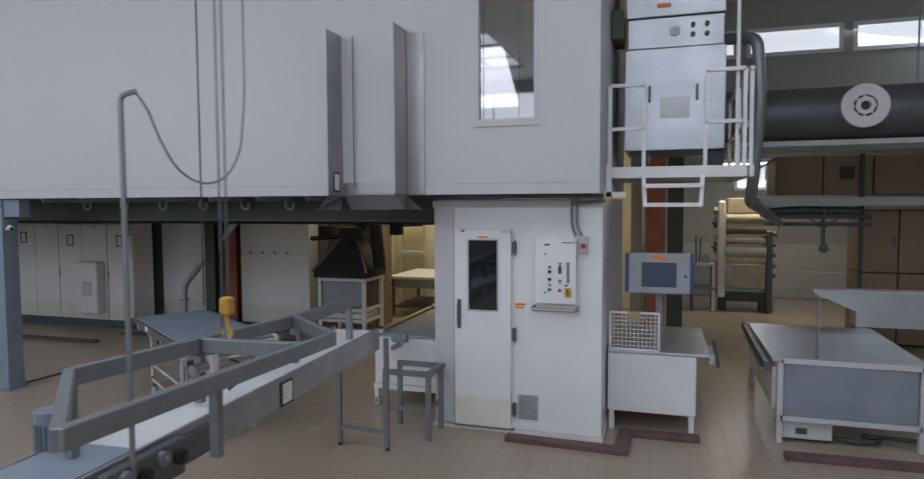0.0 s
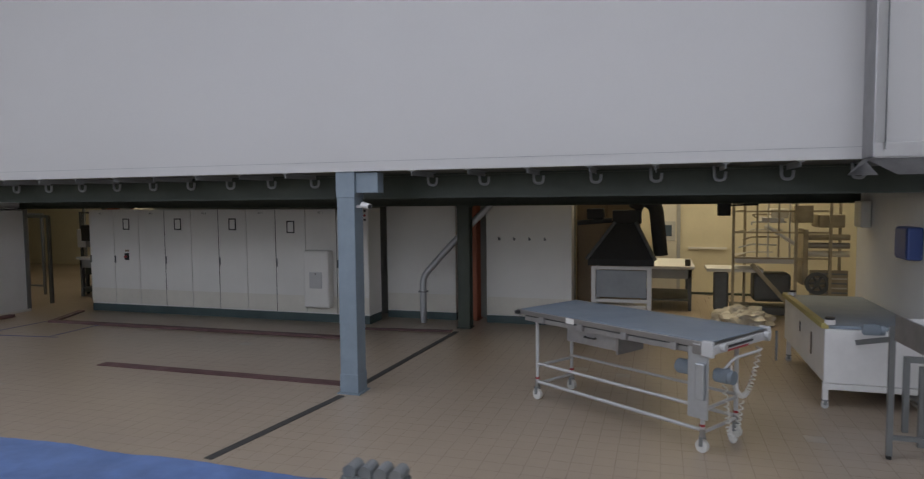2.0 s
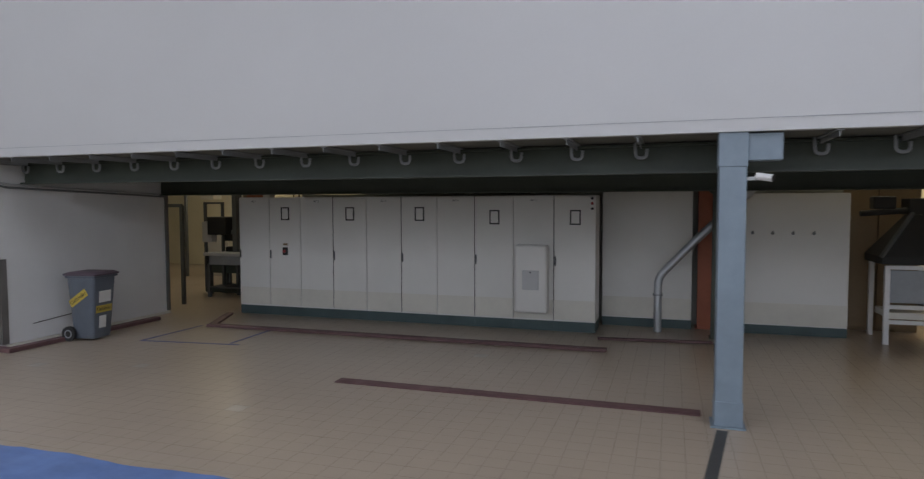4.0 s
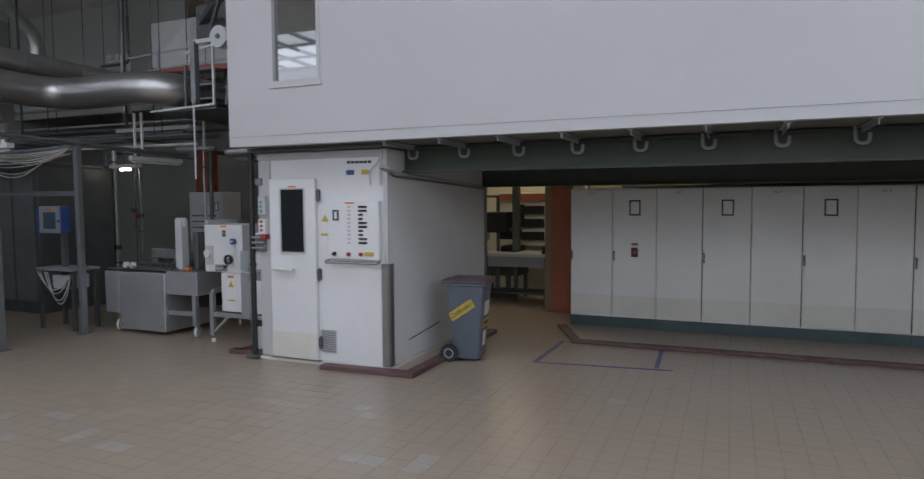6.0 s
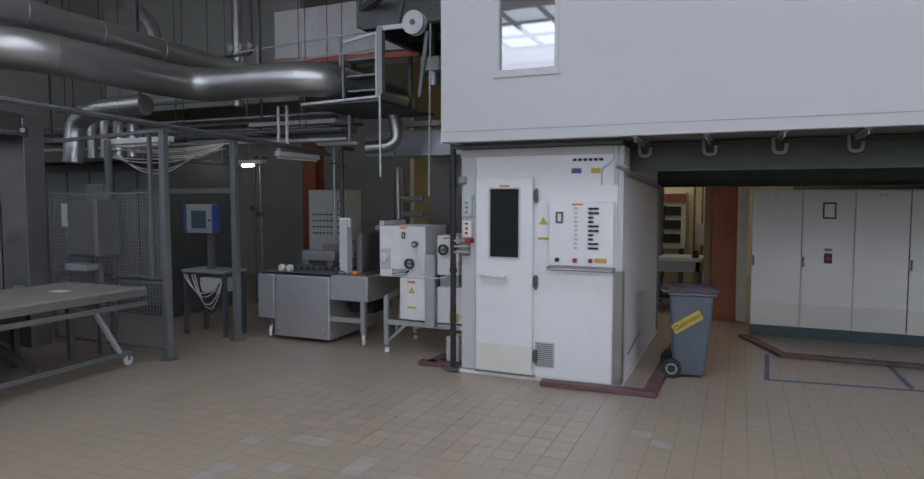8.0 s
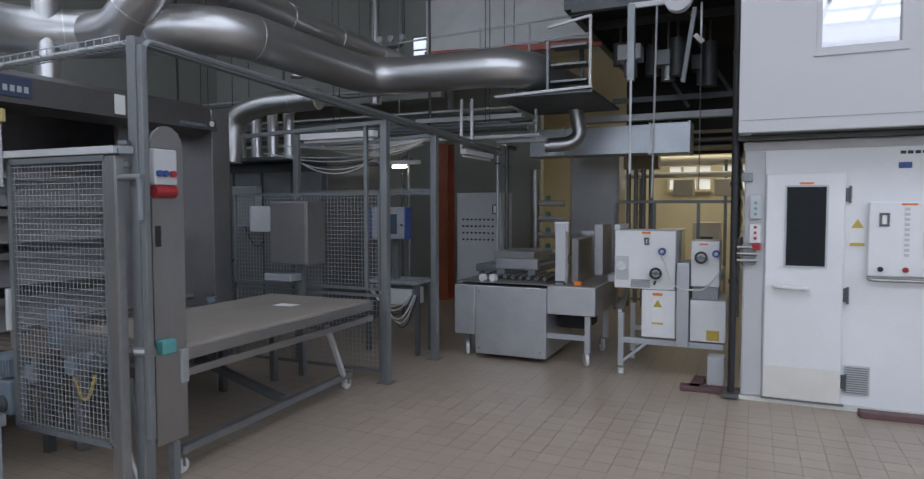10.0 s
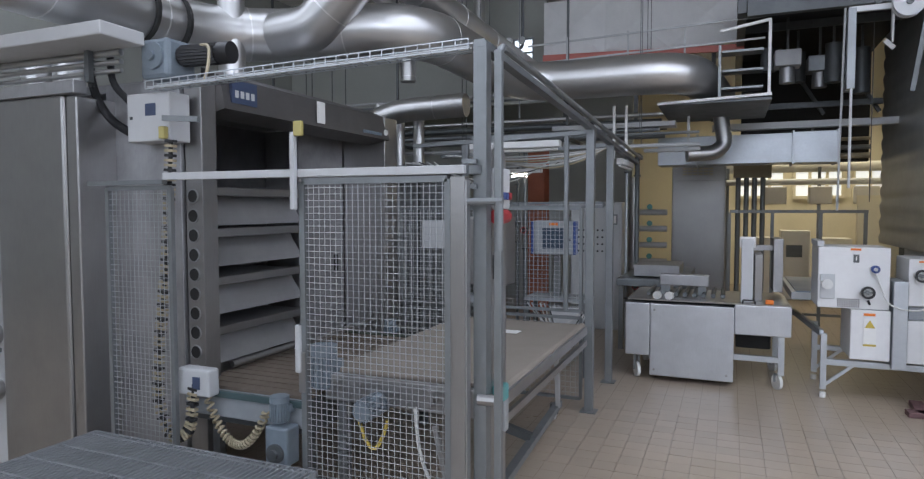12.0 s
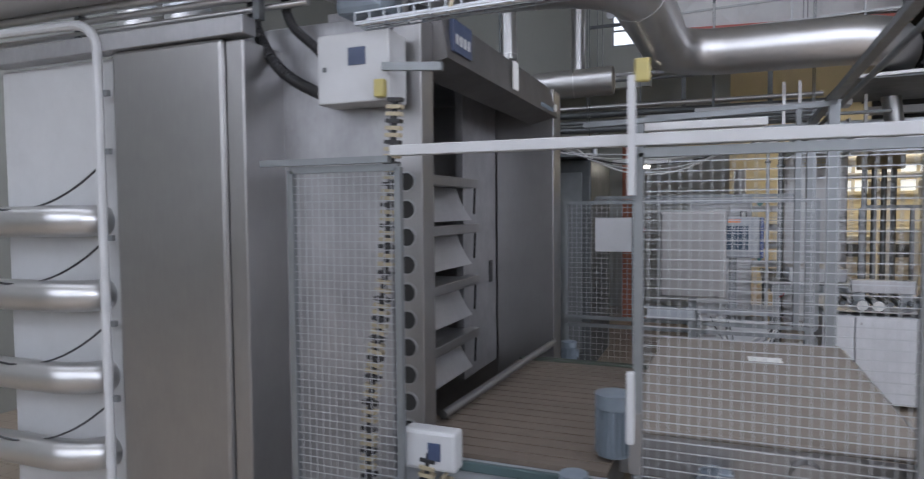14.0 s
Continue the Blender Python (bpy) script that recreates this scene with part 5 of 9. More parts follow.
part("drain_box", box(2.08, 2.52, 7.03, 7.3, 0.04, 0.21, 0.01), GREYBOX, rt)
part("gauge", box(2.20, 2.30, 7.022, 7.029, 0.09, 0.15, 0.002), GREEN_DARK, rt)
part("post", bar(nb(), (2.38, 7.06, 0.81), (2.38, 7.06, 1.42), 0.02, 0.02), FRAME, rt)
part("hose", tube(bend([(2.55, 7.15, 0.04), (2.8, 7.05, 0.05), (3.0, 7.2, 0.04), (2.8, 7.3, 0.04), (3.3, 7.25, 0.05)], 0.1), 0.02, 8), GREEN_DARK, rt)
gb = thing("grey_hopper", (3.6, 9.3, 0), "large grey sheet-metal hopper on the belt table", "hopper")
bm = nb()
prof = [(2.75, 1.25), (2.75, 1.20), (3.2, 1.0), (3.2, 0.815), (5.2, 0.815), (5.2, 1.25)]
f1 = [bm.verts.new((x, 9.05, z)) for x, z in prof]
f2 = [bm.verts.new((x, 9.32, z)) for x, z in prof]
bm.faces.new(f1)
bm.faces.new(f2[::-1])
for i in range(6):
    bm.faces.new((f1[i], f2[i], f2[(i + 1) % 6], f1[(i + 1) % 6]))
part("body", bm, GALV, gb)
part("rim", box(2.72, 5.2, 9.02, 9.048, 1.225, 1.26, 0.004), GREYBOX, gb)
part("leg", bar(nb(), (3.3, 9.2, 0.001), (3.3, 9.2, 0.81), 0.08, 0.08), GREYBOX, gb)
part("leg", bar(nb(), (5.0, 9.2, 0.001), (5.0, 9.2, 0.81), 0.08, 0.08), GREYBOX, gb)

# service platform with the air unit
pf = thing("service_platform", (1.05, 7.6, 2.55), "white steel service platform with guard rails", "platform")
part("edge_beam", box(0.402, 1.68, 6.70, 6.74, 2.58, 2.69, 0.004), WHITE_PAINT, pf)
part("deck", box(0.402, 1.70, 6.745, 9.0, 2.60, 2.66), GREYBOX, pf)
part("edge_beam", box(1.705, 1.745, 6.70, 9.0, 2.58, 2.69, 0.004), WHITE_PAINT, pf)
part("hanger", bar(nb(), (0.44, 6.6, 2.40), (0.44, 6.6, 2.72), 0.05, 0.05), WHITE_PAINT, pf)
part("hanger", bar(nb(), (0.30, 6.6, 2.42), (0.60, 6.6, 2.42), 0.05, 0.05), WHITE_PAINT, pf)
for x in (0.44, 0.76, 1.32, 1.66):
    part("rail_post", bar(nb(), (x, 6.72, 2.69), (x, 6.72, 3.58 if x > 1 else 3.48), 0.034, 0.034), WHITE_PAINT, pf)
for a, b in (((0.44, 6.72, 3.48), (0.76, 6.72, 3.48)), ((0.44, 6.72, 3.06), (0.76, 6.72, 3.06)), ((1.32, 6.72, 3.58), (1.66, 6.72, 3.58)), ((1.32, 6.72, 3.10), (1.66, 6.72, 3.10)),
             ((1.72, 6.72, 3.58), (1.72, 8.9, 3.58)), ((1.72, 6.72, 3.10), (1.72, 8.9, 3.10))):
    part("rail", bar(nb(), a, b, 0.034, 0.034), WHITE_PAINT, pf)
for y in (6.76, 7.8, 8.9):
    part("rail_post", bar(nb(), (1.72, y, 2.69), (1.72, y, 3.58), 0.034, 0.034), WHITE_PAINT, pf)
part("tall_post", bar(nb(), (1.60, 6.78, 2.66), (1.60, 6.78, 4.6), 0.03, 0.03), WHITE_PAINT, pf)
bm = nb()
for x in (0.76, 1.30):
    bar(bm, (x, 6.66, 2.60), (x + 0.02 * (1 if x < 1 else -1), 6.55, 2.30), 0.035, 0.035)
ld = part("ladder_rail", bm, WHITE_PAINT, pf)
for z in (2.50, 2.32):
    part("rung", box(0.76, 1.30, 6.55, 6.60, z - 0.02, z + 0.02, 0.004), WHITE_PAINT, ld)
au = thing("air_handling_unit", (1.05, 8.1, 2.7), "riveted galvanised air handling unit on the platform", "air unit")
part("foot", box(0.60, 0.80, 7.55, 7.75, 2.662, 2.90), BLACK, au)
part("foot", box(1.35, 1.55, 7.55, 7.75, 2.662, 2.90), BLACK, au)
part("lower_casing", box(0.53, 1.55, 7.45, 8.6, 2.90, 3.98, 0.01), GALV, au)
part("control_band", box(0.56, 1.53, 7.47, 8.6, 3.985, 4.30, 0.008), GALV, au)
part("upper_casing", box(0.54, 1.54, 7.45, 8.6, 4.31, 5.1, 0.01), GALV, au)
for x in (0.79, 1.27):
    for z in (3.50, 4.60):
        part("handle", tube(bend([(x, 7.45, z - 0.08), (x, 7.41, z - 0.07), (x, 7.41, z + 0.07), (x, 7.45, z + 0.08)], 0.02), 0.012, 8), FRAME, au)
part("label_plate", box(0.90, 1.20, 7.44, 7.448, 3.24, 3.46), STEEL_DARK, au)
part("name_plate", box(0.88, 1.22, 7.44, 7.448, 4.50, 4.66), GREYBOX, au)
part("orange_label", box(0.86, 1.00, 7.44, 7.448, 4.40, 4.44), ORANGE, au)
for x, z, r, m in ((1.04, 4.15, 0.05, GREYBOX), (1.22, 4.20, 0.025, BLACK), (1.22, 4.10, 0.025, BLACK), (1.36, 4.20, 0.025, BLACK), (1.36, 4.10, 0.025, BLACK)):
    bm = nb()
    disc(bm, (x, 7.455, z), (0, 1, 0), r, 0.04, 18)
    part("gauge" if r > 0.04 else "knob", bm, m, au)
part("service_pipe", tube(bend([(1.58, 7.9, 4.12), (1.86, 7.6, 4.05), (1.90, 7.6, 3.4), (1.86, 7.7, 2.6), (1.85, 7.9, 2.35), (2.62, 11.0, 2.02)], 0.12), 0.062, 16), FRAME, au, smooth=True)
part("side_box", box(0.405, 0.52, 7.2, 7.7, 4.05, 4.35, 0.008), GREEN_DARK, au)

# big round duct along the far wall
bd = thing("round_air_duct", (4.4, 9.5, 3.1), "large dark round air duct with a white outlet", "duct")
part("duct", tube([(1.62, 9.5, 3.46), (8.9, 9.5, 3.46)], 0.33, 32), FRAME_DARK, bd, smooth=True)
part("outlet_ring", ring_mesh((3.24, 9.12, 3.49), (0, 1, 0), 0.13, 0.26, 0.10), WHITE_PAINT, bd)
part("outlet_core", ring_mesh((3.24, 9.10, 3.49), (0, 1, 0), 0.055, 0.105, 0.08, 20), WHITE_PAINT, bd)
bm = nb()
disc(bm, (3.24, 9.14, 3.49), (0, 1, 0), 0.135, 0.03, 20)
part("outlet_shadow", bm, BLACK, bd)
bm = nb()
for k in range(8):
    an = math.pi * k / 4
    bar(bm, (3.24 + 0.10 * math.cos(an), 9.11, 3.49 + 0.10 * math.sin(an)), (3.24 + 0.14 * math.cos(an), 9.11, 3.49 + 0.14 * math.sin(an)), 0.03, 0.02)
part("spoke", bm, WHITE_PAINT, bd)
part("support_rail", box(1.9, 8.9, 9.35, 9.5, 3.05, 3.11), GREYBOX, bd)
part("hanger", bar(nb(), (3.9, 9.5, 3.80), (3.9, 9.5, ZC), 0.02, 0.02), FRAME, bd)
part("hanger", bar(nb(), (7.0, 9.5, 3.80), (7.0, 9.5, ZC), 0.02, 0.02), FRAME, bd)

# brown clad unit and roller machine far back
bu = thing("brown_storage_unit", (4.8, 12.3, 0), "tall brown boarded storage unit with a steel canopy", "storage unit")
for i in range(4):
    part("upper_board", box(2.70 + 0.72 * i, 3.40 + 0.72 * i, 12.0, 12.9, 2.45, 3.08, 0.008), BROWN_DOOR, bu)
for i in range(3):
    part("lower_board", box(4.0 + 0.52 * i, 4.50 + 0.52 * i, 12.0, 12.9, 1.20, 2.2, 0.008), BROWN_DOOR, bu)
    part("lower_board", box(4.0 + 0.52 * i, 4.50 + 0.52 * i, 12.0, 12.9, 0.05, 1.18, 0.008), BROWN_DOOR, bu)
part("canopy", box(2.40, 6.0, 11.5, 12.95, 2.27, 2.40, 0.01), GREYBOX, bu)
part("vent", box(3.65, 3.86, 11.985, 11.998, 2.70, 2.90), BLACK, bu)
for x in (3.96, 5.6):
    part("post", box(x - 0.03, x + 0.03, 11.93, 11.99, 0.001, 3.1), GREEN_DARK, bu)
part("diagonal", bar(nb(), (2.2, 11.9, 2.75), (2.7, 11.95, 3.05), 0.03, 0.03), FRAME_DARK, bu)
for z in (2.10, 1.98):
    part("canopy_rail", tube([(2.5, 11.6, z), (4.0, 11.6, z)], 0.03, 8), FRAME_DARK, bu)
part("drop_tube", tube([(3.35, 11.6, 2.2), (3.35, 11.6, 1.55)], 0.03, 10), FRAME_DARK, bu)
bm = nb()
disc(bm, (3.35, 11.55, 1.60), (0, 1, 0), 0.07, 0.05, 16)
part("drop_joint", bm, FRAME_DARK, bu)
for sx in (-1, 1):
    part("knee", bar(nb(), (3.35, 11.6, 1.92), (3.35 + 0.28 * sx, 11.6, 2.14), 0.03, 0.03), FRAME_DARK, bu)
part("canopy_duct", tube(bend([(2.45, 11.7, 2.16), (3.0, 11.75, 2.20), (3.9, 11.8, 2.18)], 0.1), 0.07, 14), FRAME_DARK, bu, smooth=True)
part("panel_handle", box(4.42, 4.46, 11.97, 11.998, 1.62, 1.78, 0.006), FRAME_DARK, bu)

rm = thing("roller_machine", (2.55, 15.2, 0), "worn cream roller machine with stacked rollers and a tan apron", "machine")
part("side_frame", box(2.04, 2.20, 14.9, 15.7, 0.30, 2.36, 0.03), CREAM, rm, "cream cast side frame")
part("side_frame", box(3.00, 3.12, 14.9, 15.7, 0.001, 1.72, 0.02), FRAME_DARK, rm)
for z, r, m in ((1.98, 0.10, MACHINE_TAN), (1.74, 0.09, BROWN_DOOR), (1.50, 0.07, MACHINE_TAN), (1.28, 0.13, GREYBOX)):
    part("roller", tube([(2.21, 15.0, z), (2.99, 15.0, z)], r, 18), m, rm, smooth=True)
part("apron", box(2.34, 2.97, 14.84, 14.88, 0.52, 1.02, 0.015), MACHINE_TAN, rm, "tan sheet apron")
part("cross_beam", box(2.22, 2.98, 14.86, 14.96, 1.04, 1.14, 0.015), MACHINE_TAN, rm)
part("hopper", box(2.24, 2.96, 15.1, 15.6, 2.08, 2.42, 0.03), MACHINE_TAN, rm)
part("bed", box(2.10, 3.05, 14.95, 15.7, 0.22, 0.44, 0.02), GREEN_DARK, rm)
for x in (2.16, 2.96):
    part("foot", box(x - 0.08, x + 0.08, 15.0, 15.2, 0.001, 0.24, 0.01), GREEN_DARK, rm)
for k in range(5):
    bm = nb()
    disc(bm, (2.00, 15.0 + 0.05 * (k % 2), 2.15 - 0.26 * k), (1, 0, 0), 0.09 + 0.02 * (k % 2), 0.06, 18)
    disc(bm, (1.95, 15.0 + 0.05 * (k % 2), 2.15 - 0.26 * k), (1, 0, 0), 0.03, 0.06, 12)
    part("gear", bm, (MACHINE_TAN, FRAME_DARK)[k % 2], rm)
    bm = nb()
    disc(bm, (3.15, 15.0, 1.66 - 0.22 * k), (1, 0, 0), 0.05, 0.07, 14)
    part("bearing_cap", bm, FRAME_DARK, rm)
for k in range(4):
    part("guide_bar", bar(nb(), (2.21, 14.88, 1.16 + 0.24 * k), (2.99, 14.88, 1.16 + 0.24 * k), 0.02, 0.035), (MACHINE_TAN, FRAME)[k % 2], rm)
part("lever", bar(nb(), (3.16, 14.9, 1.50), (3.22, 14.8, 1.95), 0.025, 0.025), FRAME, rm)
tbx = thing("small_side_table", (1.75, 15.1, 0), "small pale side table with a vice and tools", "table")
part("top", box(1.50, 2.00, 14.8, 15.4, 0.98, 1.03, 0.008), CREAM, tbx)
part("lower_shelf", box(1.50, 2.00, 14.8, 15.4, 0.46, 0.52, 0.006), FRAME, tbx)
part("leg", bar(nb(), (1.96, 14.85, 0.001), (1.96, 14.85, 0.98), 0.06, 0.06), CREAM, tbx)
for x, y in ((1.54, 14.85), (1.54, 15.35), (1.96, 15.35)):
    part("leg", bar(nb(), (x, y, 0.001), (x, y, 0.98), 0.05, 0.05), FRAME_DARK, tbx)
part("vice", box(1.72, 1.88, 14.9, 15.1, 1.03, 1.20, 0.02), FRAME, tbx)
part("tool_rod", tube([(1.62, 14.9, 1.03), (1.60, 14.9, 1.62)], 0.018, 8), FRAME_DARK, tbx)
part("tool_rod", tube([(1.68, 14.9, 1.03), (1.70, 14.9, 1.58)], 0.018, 8), FRAME_DARK, tbx)
fn = thing("handrail", (3.9, 15.2, 0), "low white tube handrail", "rail")
part("rail", bar(nb(), (3.16, 15.2, 0.86), (4.75, 15.2, 0.84), 0.035, 0.035), GREYBOX, fn)
for x in (3.18, 4.72):
    part("post", bar(nb(), (x, 15.2, 0.001), (x, 15.2, 0.845), 0.035, 0.035), GREYBOX, fn)
struct("trim", box(0.8, X1, 17.38, 17.397, 0.0, 1.30), GREYBOX, "paler tiled band along the foot of the bay wall", "baseboard")
h_column("steel_column", 0.83, 11.0, ZC, 0.28, ORANGE_STEEL, "rust orange steel column behind the terminal")
h_column("steel_column", 1.12, 11.0, ZC, 0.24, GREEN_DARK, "dark green steel column behind the terminal")


# ---- west side: oven, cage, machines, ducts ----
ov = thing("deck_oven", (-23.6, 4.2, 0), "stainless deck oven with an open front and stacked decks", "oven")
part("side_wall", box(-23.72, -23.02, 2.92, 3.04, 0.0, 2.82, 0.006), STEEL_DARK, ov)
part("side_cover", box(-24.46, -23.74, 2.60, 3.2, 0.02, 2.71, 0.02), STEEL, ov, "large brushed stainless side cover")
part("cover_trim", box(-23.735, -23.63, 2.62, 3.1, 0.02, 2.70, 0.01), STEEL, ov)
part("back_block", box(-25.4, -24.48, 2.66, 5.6, 0.0, 2.70, 0.02), GREYBOX, ov, "pale rear casing")
part("top_edge", box(-25.4, -23.6, 2.58, 2.68, 2.712, 2.80, 0.006), STEEL_DARK, ov)
part("roof", box(-24.47, -23.0, 3.05, 5.5, 2.80, 2.86), STEEL_DARK, ov)
part("rear_wall", box(-24.47, -24.40, 3.22, 5.5, 0.0, 2.79), STEEL_DARK, ov)
part("far_wall", box(-24.39, -23.30, 5.46, 5.60, 0.0, 2.79, 0.006), STEEL, ov)
# hole-punched upright
up = part("upright", box(-23.01, -22.86, 2.95, 3.09, 0.05, 2.80, 0.006), STEEL, ov, "stainless upright with a row of round holes")
for k in range(12):
    z = 2.02 - 0.135 * k
    bm = nb()
    # dark disc on the solid face paints the shade inside the hole
    disc(bm, (-22.945, 2.947, z), (0, 1, 0), 0.043, 0.004, 18)
    part("hole", bm, CHARCOAL, up)
    part("hole_rim", ring_mesh((-22.945, 2.946, z), (0, 1, 0), 0.043, 0.050, 0.008, 18), STEEL_DARK, up)
part("far_pillar", box(-23.29, -22.80, 5.36, 5.62, 0.0, 2.86, 0.006), STEEL, ov, "brushed stainless end pillar")
iw = part("inner_wall", box(-23.36, -23.30, 4.60, 5.355, 0.60, 2.78, 0.004), STEEL_DARK, ov, "worn stainless inner wall")
part("latch_slot", box(-23.299, -23.292, 5.16, 5.24, 1.28, 1.46, 0.003), BLACK, iw)
# sloping hood over the mouth
bm = nb()
pr = [(-22.99, 2.93), (-22.82, 2.86), (-22.78, 2.63), (-22.99, 2.58)]
e1 = [bm.verts.new((x, 3.09, z)) for x, z in pr]
e2 = [bm.verts.new((x, 5.42, z)) for x, z in pr]
bm.faces.new(e1)
bm.faces.new(e2[::-1])
for i in range(4):
    bm.faces.new((e1[i], e2[i], e2[(i + 1) % 4], e1[(i + 1) % 4]))
hd = part("hood", bm, HOOD_STEEL, ov, "dark steel hood over the oven mouth")
part("document", box(-22.79, -22.783, 4.165, 4.275, 2.66, 2.84, 0, Matrix.Translation((0.012, 0, 0))), PAPER, hd)
bs = part("blue_sign", box(-22.80, -22.778, 3.16, 3.42, 2.68, 2.84), NAVY, hd)
for k in range(4):
    part("sign_bar", box(-22.7775, -22.776, 3.19 + 0.055 * k, 3.225 + 0.055 * k, 2.72, 2.77), GREYBOX, bs)
bm = nb()
disc(bm, (-22.775, 5.34, 2.70), (1, 0, 0), 0.03, 0.012, 16)
part("round_badge", bm, PAPER, hd)
bm = nb()
for k in range(9):
    add_box(bm, -22.785, -22.778, 4.92 + 0.04 * k, 4.945 + 0.04 * k, 2.66, 2.69)
part("sign_letters", bm, BLUE_STEEL, hd)
# stacked decks
for k, z in enumerate((2.07, 1.75, 1.375, 0.99)):
    part("deck_front", box(-23.25, -23.16, 3.10, 4.56, z - 0.035, z + 0.03, 0.006), STEEL, ov)
    part("deck_plate", box(-24.38, -23.26, 3.10, 4.56, z - 0.01, z + 0.01), STEEL_DARK, ov)
    bm = nb()
    prof = [(-23.30, z - 0.036), (-23.285, z - 0.11), (-23.255, z - 0.19), (-23.215, z - 0.265)]
    va = [bm.verts.new((x, 3.11, zz)) for x, zz in prof]
    vb = [bm.verts.new((x, 4.46 + 0.03 * i, zz)) for i, (x, zz) in enumerate(prof)]
    for i in range(3):
        bm.faces.new((va[i], vb[i], vb[i + 1], va[i + 1]))
    bmesh.ops.solidify(bm, geom=bm.faces[:], thickness=0.006)
    part("flap", bm, FLAP, ov, "bright curved steel flap", True)
    part("chain", bar(nb(), (-23.17, 4.50, z - 0.03), (-23.19, 4.53, z - 0.22), 0.012, 0.012), CHARCOAL, ov)
# bed that runs out of the oven
bd2 = thing("oven_bed", (-22.4, 3.8, 0), "slatted wooden loading bed in front of the oven", "conveyor")
for k in range(54):
    y = 2.88 + 0.0352 * k
    part("slat", box(-22.93, -21.97, y, y + 0.0315, 0.730, 0.752 - 0.002 * (k % 3)), BOARD_TAN, bd2)
part("front_beam", box(-22.93, -21.95, 2.83, 2.87, 0.56, 0.735, 0.006), GREY_PAINT, bd2)
part("green_edge", box(-22.93, -21.95, 2.80, 2.828, 0.70, 0.742, 0.004), GREEN_BASE, bd2, "green painted edge strip")
part("beam", box(-22.93, -21.95, 4.79, 4.87, 0.60, 0.76, 0.006), GREEN_DARK, bd2)
part("under_frame", box(-22.90, -21.98, 2.90, 4.78, 0.50, 0.725), FRAME_DARK, bd2)
for x in (-22.8, -22.05):
    for y in (3.0, 4.7):
        part("leg", bar(nb(), (x, y, 0.001), (x, y, 0.50), 0.06, 0.06), FRAME_DARK, bd2)
part("guide_rod", tube([(-22.88, 3.22, 0.80), (-22.70, 4.95, 0.86)], 0.025, 10), STEEL, bd2, smooth=True)
motor(bd2, (-22.09, 2.76, 0.70), (0, 0, 1), 0.06, 0.16, MOTOR)
motor(bd2, (-21.97, 3.06, 0.91), (0, 0, 1), 0.085, 0.28, MOTOR)
motor(bd2, (-22.62, 5.12, 0.74), (0, 0, 1), 0.06, 0.20, MOTOR)
part("motor_foot", box(-22.70, -22.54, 5.05, 5.20, 0.50, 0.64, 0.01), MOTOR, bd2)
part("gear_unit", box(-22.16, -21.99, 2.70, 2.825, 0.36, 0.60, 0.015), MOTOR, bd2)
bm = nb()
disc(bm, (-22.075, 2.695, 0.44), (0, 1, 0), 0.06, 0.03, 20)
disc(bm, (-22.075, 2.675, 0.44), (0, 1, 0), 0.03, 0.03, 16)
part("gear_cap", bm, FRAME_DARK, bd2)
# belt table in the cage
bt2 = thing("tan_belt_table", (-21.3, 4.2, 0), "wide tan cloth belt table on a steel frame", "conveyor")
part("belt", box(-21.94, -20.74, 3.10, 5.26, 0.862, 0.895, 0.012), BELT_TAN, bt2, "tan woven cloth belt")
part("side_rail", box(-20.735, -20.705, 3.06, 5.30, 0.80, 0.875, 0.004), STEEL, bt2)
part("side_rail", bar(nb(), (-20.72, 3.06, 0.72), (-20.72, 5.30, 0.72), 0.025, 0.05), STEEL, bt2)
part("front_beam", box(-21.94, -20.74, 3.03, 3.09, 0.70, 0.87, 0.006), STEEL, bt2)
part("nose_roller", tube([(-20.755, 3.06, 0.865), (-20.755, 5.30, 0.865)], 0.034, 14), BELT_TAN, bt2, smooth=True)
part("end_plate", box(-20.80, -20.70, 3.0, 3.06, 0.66, 0.88, 0.006), GALV, bt2)
for y in (3.12, 5.2):
    part("leg", bar(nb(), (-21.85, y, 0.001), (-21.85, y, 0.70), 0.06, 0.06), FRAME, bt2)
part("floor_rail", bar(nb(), (-20.85, 3.1, 0.16), (-20.95, 5.25, 0.16), 0.06, 0.05), FRAME, bt2)
part("brace", bar(nb(), (-20.92, 5.10, 0.18), (-20.85, 4.75, 0.72), 0.04, 0.04), GREYBOX, bt2)
part("cross_beam", bar(nb(), (-21.85, 4.2, 0.45), (-20.9, 4.2, 0.20), 0.06, 0.06), FRAME_DARK, bt2)
caster(bt2, -21.0, 5.26, 0.055, 0.15, WHEEL_W, (1, 0, 0))
caster(bt2, -20.86, 3.12, 0.05, 0.14, WHEEL_W, (1, 0, 0))
part("paper_note", box(-21.35, -21.15, 4.62, 4.75, 0.8965, 0.899), PAPER, bt2)
motor(bt2, (-21.55, 2.95, 0.72), (0, 1, 0), 0.07, 0.24, MOTOR)
bm = nb()
disc(bm, (-21.20, 3.0, 0.80), (0, 1, 0), 0.06, 0.06, 18)
part("pulley", bm, STEEL, bt2)
part("yellow_hose", tube(hang((-21.62, 2.90, 0.70), (-21.42, 2.92, 0.66), 0.20), 0.012, 8), YELLOW, bt2)
